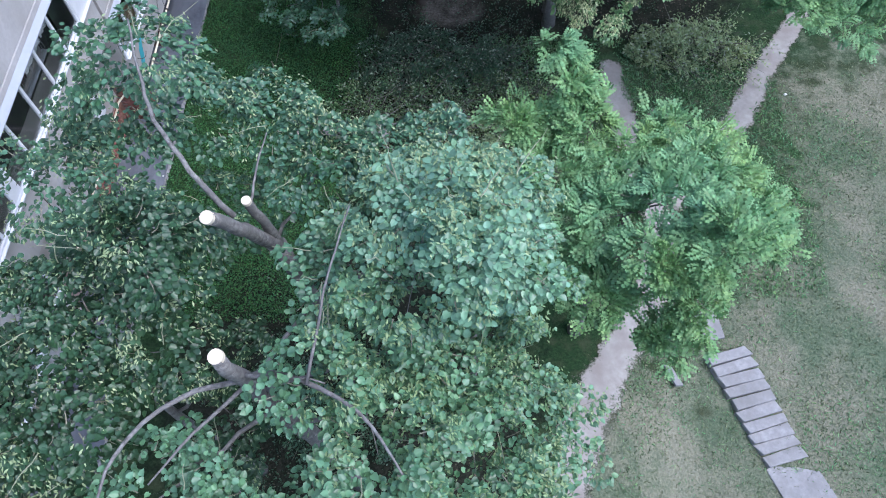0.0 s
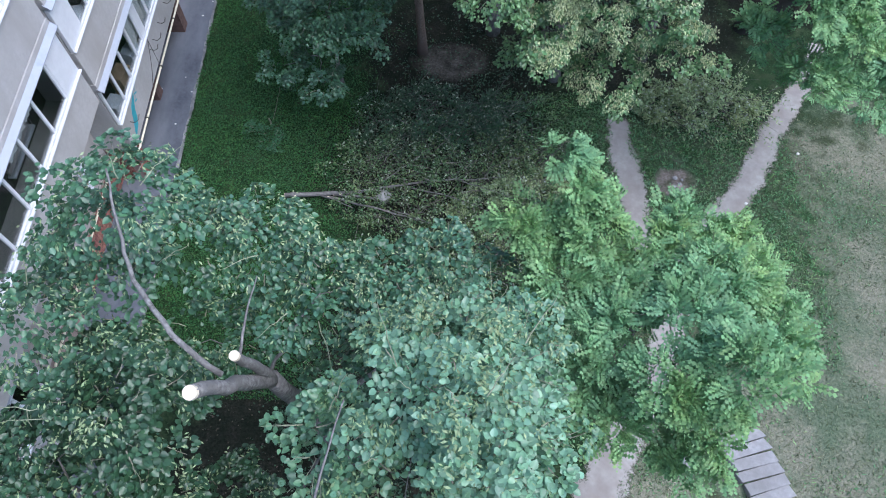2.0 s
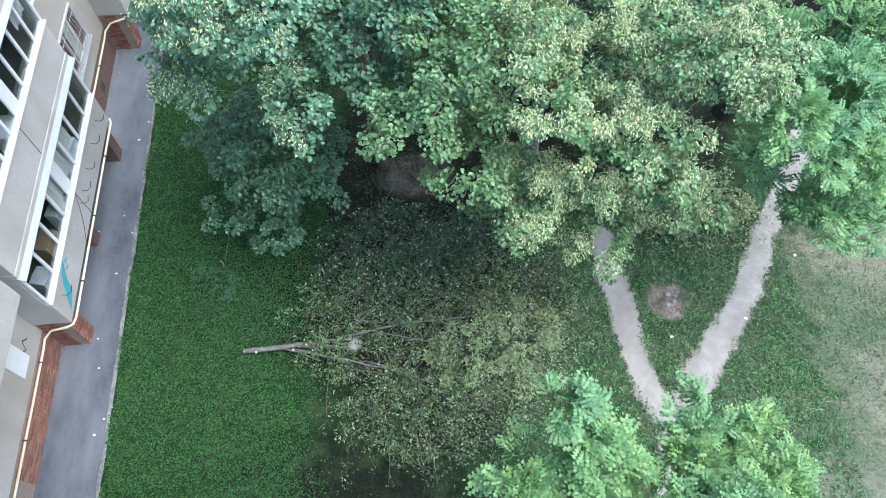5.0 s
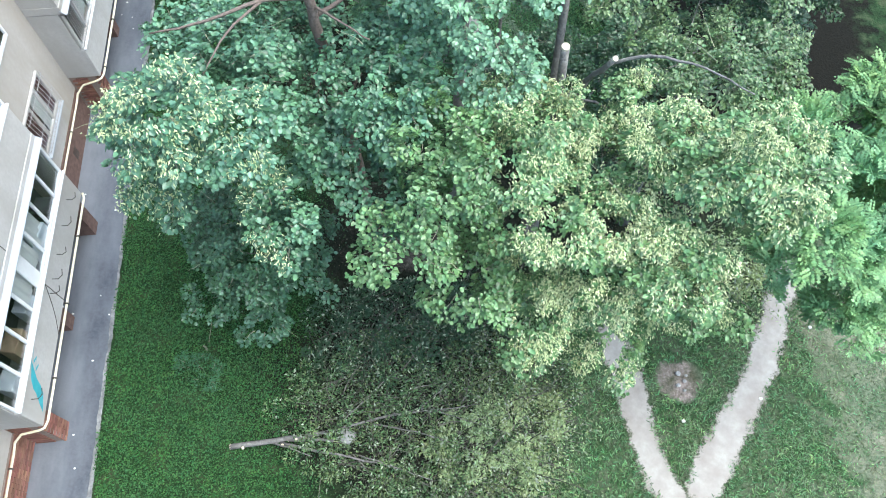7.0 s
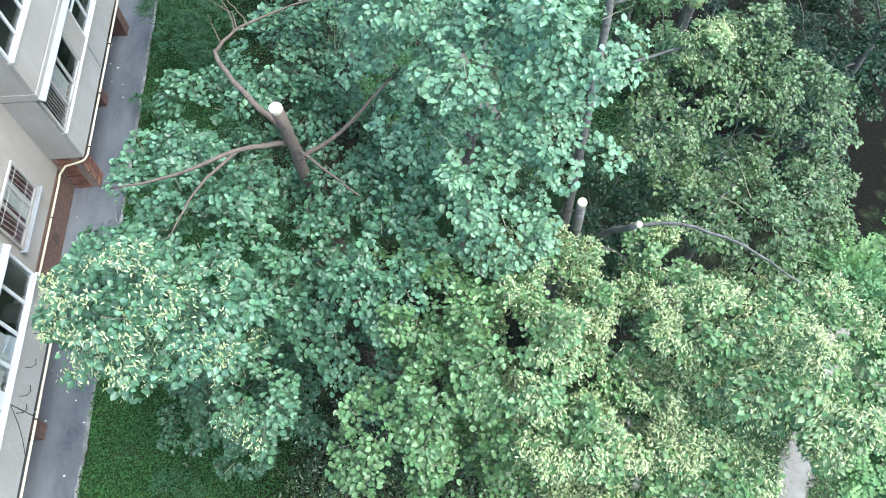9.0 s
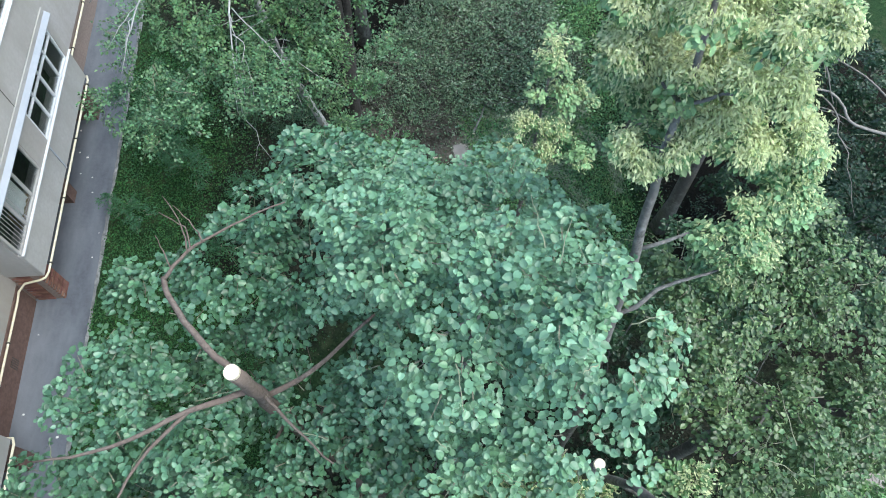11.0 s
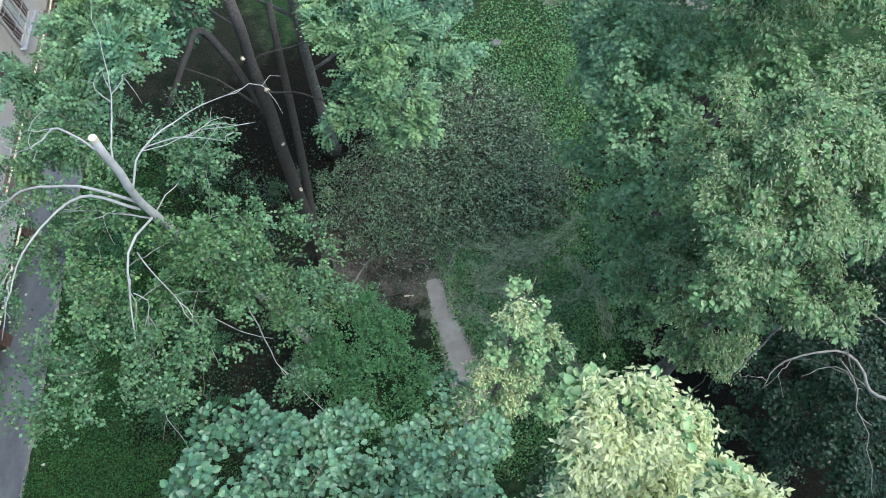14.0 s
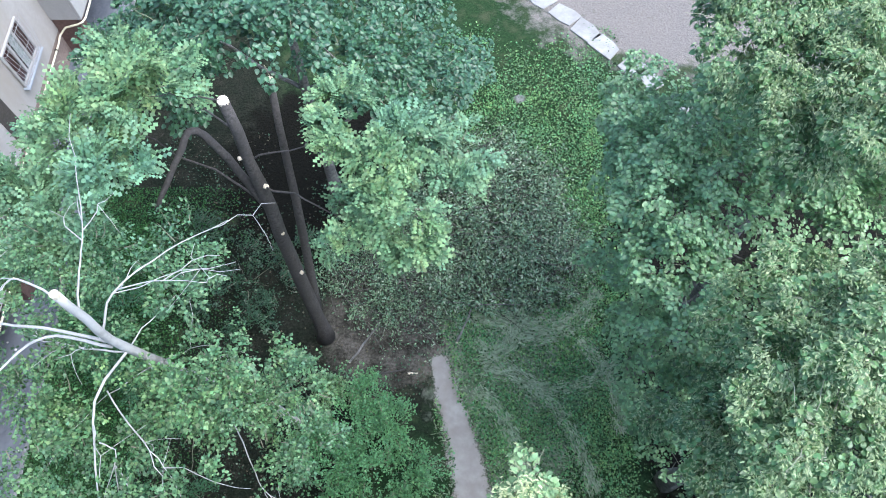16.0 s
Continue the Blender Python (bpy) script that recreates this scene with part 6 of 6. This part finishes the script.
def loggia(y0, y1, z0, x, seed, panes=8, frame=None, halves=False, blind=(0.0, 0.0)):
    """One glazed loggia: parapet, window band, tin ledge, side walls and a dark sheet painted as the dim room."""
    rng = random.Random(seed)
    root = empty("loggia", x, (y0 + y1) / 2, z0)
    root.parent = house
    root.location = Vector((x, (y0 + y1) / 2, z0)) - house.matrix_world.translation
    root.matrix_world = Matrix.Translation((x, (y0 + y1) / 2, z0))
    v, f = join(bevel_box(x - 0.12, x, y0, y1, z0, z0 + 1.12, 0.012), box(XW + 0.003, x - 0.12, y0, y0 + 0.12, z0 + 0.003, z0 + 2.5), box(XW + 0.003, x - 0.12, y1 - 0.12, y1, z0 + 0.003, z0 + 2.5))
    part("parapet", v, f, M_PANEL, root)
    v, f = box(XW + 0.003, x - 0.124, y0 + 0.124, y1 - 0.124, z0 - 0.0, z0 + 0.14)
    part("slab", v, f, M_CONCRETE, root)
    v, f = bevel_box(XW + 0.003, x + 0.02, y0 - 0.01, y1 + 0.01, z0 + 2.52, z0 + STOREY - 0.004, 0.01)
    part("head", v, f, M_PANEL, root)
    v, f = [(x + 0.14, y0 - 0.03, z0 + 2.52), (x + 0.14, y1 + 0.03, z0 + 2.52), (x - 0.02, y1 + 0.03, z0 + 2.66), (x - 0.02, y0 - 0.03, z0 + 2.66)], [(0, 1, 2, 3)]
    v += [(p[0], p[1], p[2] - 0.02) for p in v]
    f += [(7, 6, 5, 4), (0, 4, 5, 1), (1, 5, 6, 2), (2, 6, 7, 3), (3, 7, 4, 0)]
    part("ledge", v, f, M_SHEET, root, "bluish tin ledge")
    v, f = bevel_box(x + 0.003, x + 0.07, y0, y1, z0 + 1.13, z0 + 1.17, 0.008)
    part("sill", v, f, M_WHITE, root)
    if halves:
        ym = (y0 + y1) / 2
        upper = window_bay(root, x - 0.03, ym + 0.14, y1 - 0.3, z0 + 1.121, z0 + 2.44, 4, None, frame, seed=seed)
        v, f = bevel_box(x - 0.07, x - 0.012, ym + 0.21, y1 - 0.37, z0 + 2.06, z0 + 2.12, 0.006)
        part("transom", v, f, M_WHITE, upper)
        window_bay(root, x - 0.03, y0 + 0.02, ym - 0.75, z0 + 1.121, z0 + 2.44, 3, None, M_PANEL, seed=seed)
        for a, b in ((ym - 0.75, ym + 0.14), (y1 - 0.3, y1 - 0.02)):
            v, f = bevel_box(x - 0.09, x + 0.006, a, b, z0 + 1.121, z0 + 2.44, 0.01)
            part("infill_panel", v, f, M_PLASTER, root, "beige infill panel")
        v, f = bevel_box(x + 0.002, x + 0.03, ym - 0.03, ym + 0.03, z0 + 0.02, z0 + 1.1, 0.006)
        part("joint_strip", v, f, M_SHEET, root)
        for k in range(9):
            y = y0 + 0.14 + k * 0.11
            v, f = tube([(x + 0.02, y, z0 + 1.2), (x + 0.02, y, z0 + 2.4)], [0.009] * 2, 5)
            part("grille_bar", v, f, M_GRILLE, root)
    else:
        for a, b in ((y0 + 0.02, y0 + 0.02 + blind[0]), (y1 - 0.02 - blind[1], y1 - 0.02)):
            if b - a > 0.1:
                v, f = bevel_box(x - 0.09, x + 0.006, a, b, z0 + 1.121, z0 + 2.44, 0.01)
                part("end_panel", v, f, M_WHITE, root, "broad white end panel")
        window_bay(root, x - 0.03, y0 + 0.02 + blind[0], y1 - 0.02 - blind[1], z0 + 1.121, z0 + 2.44, panes, panes // 2 - 1, frame, seed=seed)
    if not halves:
        ym = (y0 + y1) / 2
        v, f = box(x + 0.0015, x + 0.006, ym - 0.012, ym + 0.012, z0 + 0.01, z0 + 1.1)
        part("joint", v, f, M_IRON, root, "dark joint between wall panels")
    wide = (y1 - y0 - 0.3) / panes
    for i in range(panes):
        if rng.random() < 0.33:
            a, w, tall = y0 + 0.16 + i * wide, wide * rng.choice((0.5, 0.9, 0.9)), rng.choice((0.4, 0.7, 1.2))
            pts = [(x - 0.16 + 0.02 * math.sin(k * 1.7), a + w * k / 12) for k in range(13)]
            v = [(q[0], q[1], z) for z in (z0 + 2.42 - tall, z0 + 2.42) for q in pts]
            part("curtain", v, [(k, k + 1, k + 14, k + 13) for k in range(12)], M_CURTAIN, root, "sheer white curtain", True)
    # sheet coloured dark in place of a dim interior
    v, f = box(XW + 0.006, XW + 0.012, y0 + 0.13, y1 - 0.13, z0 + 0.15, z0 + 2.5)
    part("dark_backing", v, f, M_ROOM, root)
    return root


# end panels are broad and white on the second floor
for n, (a, b) in enumerate(ROWS):
    for s in range(5):
        if n == 0:
            loggia(a, b + (4.2 if s else -2.4), Z1 + s * STOREY, XF + (0.25 if s else 0), 100 + 10 * n + s, 10 if s else 5, blind=(0.0, 0.85 if s else 0.0))
        else:
            loggia(a, b, Z1 + s * STOREY, XF, 100 + 10 * n + s, halves=n == 2 and s == 0, blind=(0.8 if n == 1 and s else 0.0, 0.0))


# ---- house details ----
def window_box(y0, y1, z0, z1, panes, grille):
    """A white window set into the recessed wall, with an iron basket before it."""
    root = empty("window_unit", XW, (y0 + y1) / 2, z0)
    root.parent = house
    root.location = Vector((XW, (y0 + y1) / 2, z0)) - house.matrix_world.translation
    root.matrix_world = Matrix.Translation((XW, (y0 + y1) / 2, z0))
    # dark sheet behind the glass stands in for an unlit room
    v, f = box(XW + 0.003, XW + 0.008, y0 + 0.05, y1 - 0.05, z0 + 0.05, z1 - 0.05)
    part("dark_backing", v, f, M_IRON, root)
    window_bay(root, XW + 0.07, y0, y1, z0, z1, panes, material=M_PANEL)
    v, f = bevel_box(XW + 0.003, XW + 0.2, y0 - 0.06, y1 + 0.06, z0 - 0.05, z0 - 0.004, 0.006)
    part("sill", v, f, M_SHEET, root)
    for a, b, m in ((y0 + 0.08, y0 + 0.42 * (y1 - y0), M_MAROON), (y0 + 0.45 * (y1 - y0), y1 - 0.5, M_CURTAIN), (y1 - 0.5, y1 - 0.08, M_MAROON)):
        pts = [(XW + 0.026 + 0.008 * math.sin(k * 1.9), a + (b - a) * k / 14) for k in range(15)]
        v = [(q[0], q[1], z) for z in (z0 + 0.10, z1 - 0.08) for q in pts]
        part("curtain", v, [(k, k + 1, k + 16, k + 15) for k in range(14)], m, root, "drawn curtain", True)
    n = 15
    for i in range(n):
        y = y0 + (y1 - y0) * i / (n - 1)
        fan = (i / (n - 1) - 0.5) * 0.5 if grille == "fan" else 0
        v, f = tube([(XW + 0.11, y + fan, z1), (XW + 0.2, y + fan * 0.6, (z0 + z1) / 2), (XW + 0.22, y, z0 + 0.12), (XW + 0.11, y, z0)], [0.008] * 4, 4)
        part("bar", v, f, M_GRILLE, root)
    for z in (z0 + 0.1, (z0 + z1) / 2, z1 - 0.05):
        v, f = tube([(XW + 0.12, y0, z), (XW + 0.205, y0 + 0.05, z), (XW + 0.205, y1 - 0.05, z), (XW + 0.12, y1, z)], [0.01] * 4, 4)
        part("rail", v, f, M_GRILLE, root)
    return root


window_box(20.95, 22.9, 1.95, 3.3, 3, "bowed")
window_box(36.35, 37.85, 1.85, 3.2, 3, "fan")
window_box(10.2, 11.6, 4.9, 6.2, 2, "bowed")
for s in (1, 2, 3, 4):
    for y in (20.95, 32.2, 36.35):
        root = empty("window_unit", XW, y, 2)
        root.parent = house
        root.location = Vector((XW, y, 2)) - house.matrix_world.translation
        root.matrix_world = Matrix.Translation((XW, y, 2))
        # no room here: a dark sheet gives the unlit look
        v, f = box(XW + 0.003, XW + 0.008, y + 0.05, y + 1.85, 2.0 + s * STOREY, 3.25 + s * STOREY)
        part("dark_backing", v, f, M_IRON, root)
        window_bay(root, XW + 0.07, y, y + 1.9, 1.95 + s * STOREY, 3.3 + s * STOREY, 3)


# gas pipe along the house: on the recessed wall, round each loggia
def gas_pipe():
    ob = empty("gas_pipe", XW, 10, 1)
    tagged(ob, "cream-painted gas pipe fixed along the house wall", "pipe")
    r, zl, zh = 0.032, 0.98, 1.53
    xi, xo = XW + 0.06, XF + 0.05
    pts = [(xi, 7.0, zl)]
    for a, b in ROWS[1:]:
        pts += [(xi, a - 0.42, zl), (xi + 0.05, a - 0.2, zl + 0.12), (xi + 0.3, a - 0.08, zl + 0.35), (xo - 0.2, a - 0.06, zh - 0.06), (xo - 0.05, a - 0.02, zh), (xo, a + 0.15, zh), (xo, (a + b) / 2, zh), (xo, b - 0.12, zh), (xo - 0.05, b + 0.03, zh), (xo - 0.3, b + 0.06, zh - 0.1), (xi + 0.1, b + 0.1, zl + 0.3), (xi, b + 0.25, zl + 0.05), (xi, b + 0.6, zl)]
    v, f = tube(pts, [r] * len(pts), 8)
    part("pipe", v, f, M_PIPE, ob, smooth=True)
    for i in range(18):
        y = 8.5 + i * 2.0
        out = any(a < y < b for a, b in ROWS[1:])
        x, z = (XF, zh) if out else (XW, zl)
        v, f = bevel_box(x + 0.002, x + 0.10, y - 0.02, y + 0.02, z - 0.05, z + 0.05, 0.006)
        part("clamp", v, f, M_IRON, ob)


gas_pipe()

M_PLINTH = mat("brown_plinth", (0.12, 0.075, 0.062), (0.18, 0.115, 0.098), 9, 0.9, 0.4)
# brick piers under the loggias and brickwork of the plinth
BRICK = mesh_from("brick", *bevel_box(-0.028, 0.028, -0.118, 0.118, -0.031, 0.031, 0.004), M_BRICK)


def bricks(parent, x, y0, y1, z0, z1, along="y"):
    o = parent.matrix_world.translation
    rows = int((z1 - z0) / 0.075)
    for j in range(rows):
        n = int((y1 - y0 + 0.001) / 0.25)
        for i in range(n):
            y = y0 + 0.125 + i * 0.25 + (0.125 if j % 2 and i < n - 1 else 0)
            ob = new("brick", BRICK)
            ob.parent = parent
            if along == "y":
                ob.location = Vector((x, y, z0 + 0.037 + j * 0.075)) - o
            else:
                ob.location = Vector((y, x, z0 + 0.037 + j * 0.075)) - o
                ob.rotation_euler = (0, 0, math.pi / 2)


def pier(y, w=0.42, depth=0.8, bricked=True):
    root = empty("brick_pier", XW + depth / 2, y, 0)
    tagged(root, "red brick pier under a loggia slab", "pier", "piers under the loggias")
    v, f = box(XW - 0.02, XW + depth, y - w / 2, y + w / 2, -0.1, 1.585)
    part("core", v, f, M_MORTAR if bricked else M_PLINTH, root)
    if bricked:
        bricks(root, XW + depth, y - w / 2 - 0.03, y + w / 2 + 0.06, 0.02, 1.56)
        bricks(root, y - w / 2, XW + 0.06, XW + depth, 0.02, 1.56, "x")


for k, (a, b) in enumerate(ROWS[1:]):
    pier(a + 0.25, bricked=k < 2)
    pier((a + b) / 2, 0.4, 0.55, bricked=False)
    pier(b - 0.25, bricked=False)
plinth = empty("brick_plinth", XW, 11, 0)
tagged(plinth, "red brick plinth of the house wall", "plinth")
v, f = box(XW - 0.03, XW - 0.004, 8.3, 13.3, 0.02, 1.08)
part("mortar_bed", v, f, M_MORTAR, plinth)
bricks(plinth, XW, 9.6, 13.35, 0.03, 1.05)
plinth = empty("brick_plinth", XW, 22, 0)
tagged(plinth, "brown painted brick plinth with a grated vent", "plinth")
v, f = bevel_box(XW - 0.02, XW + 0.02, 19.87, 24.08, 0.0, 1.08, 0.005)
part("panel", v, f, M_PLINTH, plinth)
for i in range(5):
    v, f = box(XW + 0.022, XW + 0.03, 21.98 + i * 0.06, 22.01 + i * 0.06, 0.28, 0.62)
    part("vent_bar", v, f, M_IRON, plinth)

# hooks for washing lines, a cable and painted scrawl on the parapet
for k, y in enumerate((19.2, 18.4, 17.55, 16.85, 16.45, 13.75)):
    n = 0.18 + 0.06 * (k % 2)
    v, f = tube([(XF - 0.01, y, 2.32), (XF + 0.12, y + 0.02, 2.26), (XF + 0.2, y + n * 0.5, 2.26), (XF + 0.22, y + n, 2.36)], [0.011] * 4, 5)
    ob = new("hook", mesh_from("hook", v, f, M_IRON))
    tagged(ob, "bent dark iron hook for a washing line", "hook", "hooks on the parapet")
v, f = tube(bend((XF + 0.02, 16.55, 2.62), (XF + 0.02, 15.6, 1.62), 8, -0.12), [0.008] * 9, 5)
tagged(new("cable", mesh_from("cable", v, f, M_IRON)), "thin black cable hanging on the parapet", "cable")


def scrawl(name, label, pts, w, material, x=XF + 0.004):
    """A thin painted stroke on the wall."""
    v, f = [], []
    for i, (y, z) in enumerate(pts):
        a = w * (0.95 + 0.15 * math.sin(2.3 * i))
        v += [(x, y - a, z - 0.3 * a), (x, y + a, z + 0.3 * a), (x + 0.003, y - a, z - 0.3 * a), (x + 0.003, y + a, z + 0.3 * a)]
    for i in range(len(pts) - 1):
        k = 4 * i
        f += [(k + 2, k + 3, k + 7, k + 6), (k, k + 4, k + 5, k + 1), (k, k + 2, k + 6, k + 4), (k + 1, k + 5, k + 7, k + 3)]
    return tagged(new(name, mesh_from(name, v, f, material)), label, "paint mark", kind="structure")


scrawl("paint_stroke", "broad teal paint stroke on the parapet", [(14.4, 2.55), (14.25, 2.4), (14.1, 2.2), (13.95, 1.98), (13.82, 1.8)], 0.22, M_TEAL)
scrawl("paint_stroke", "thin teal scribble on the parapet", [(14.9, 2.62), (14.6, 2.5), (14.75, 2.42), (14.45, 2.36), (14.6, 2.28)], 0.03, M_TEAL)
scrawl("paint_stroke", "dark scribble on the recessed wall", [(12.9, 1.7), (12.75, 1.9), (12.6, 1.65), (12.45, 1.9), (12.3, 1.6), (12.1, 1.8)], 0.02, M_IRON, XW + 0.004)
v, f = bevel_box(XW + 0.002, XW + 0.05, 11.9, 12.5, 1.5, 2.5, 0.006)
tagged(new("wall_cabinet", mesh_from("wall_cabinet", v, f, M_WHITE)), "flat white metal cabinet on the recessed wall", "cabinet")
# flat dark panel painted as the darkness of a niche in the recessed wall
v, f = bevel_box(XW + 0.002, XW + 0.03, 34.75, 35.35, 1.2, 2.9, 0.006)
tagged(new("niche_panel", mesh_from("niche_panel", v, f, M_IRON)), "narrow dark panel standing in for a dark recess in the wall", "door", kind="structure")


# things stored behind the loggia glass
def crate(x, y, z, w, d, h, material, label):
    v, f = bevel_box(-d / 2, d / 2, -w / 2, w / 2, 0, h, 0.015)
    a = join((v, f), bevel_box(-d / 2 - 0.006, d / 2 + 0.006, -0.03, 0.03, h - 0.01, h + 0.004, 0.002))
    ob = new("storage_box", mesh_from("storage_box", *a, material))
    ob.location, ob.rotation_euler = (x, y, z), (0, 0, 0.2 * math.sin(7 * y))
    return tagged(ob, label, "box")


FL = Z1 + 0.144
for x, y, w, d, h, m, t in [(-9.1, 15.0, 0.6, 0.4, 1.25, M_BOX, "brown cardboard box stored behind the loggia glass"), (-9.12, 14.1, 0.5, 0.4, 1.05, M_CLOTH, "pale bundle stored behind the loggia glass"), (-9.1, 17.7, 0.9, 0.4, 1.3, M_CLOTH, "folded pale bedding behind the loggia glass"),
                            (-9.15, 18.8, 0.5, 0.4, 1.0, M_ROOM, "dark box stored behind the loggia glass"), (-9.1, 16.0, 0.5, 0.35, 1.1, M_CLOTH, "grey bag stored behind the loggia glass"), (-9.15, 25.6, 0.7, 0.4, 1.0, M_BOX, "brown box stored behind the loggia glass")]:
    crate(x, y, FL, w, d, h, m, t)
for x, y in ((-9.1, 16.6), (-9.15, 14.6)):
    crate(x, y, FL + STOREY, 0.7, 0.4, 0.95, M_CLOTH, "pale bundle behind the upper loggia glass")
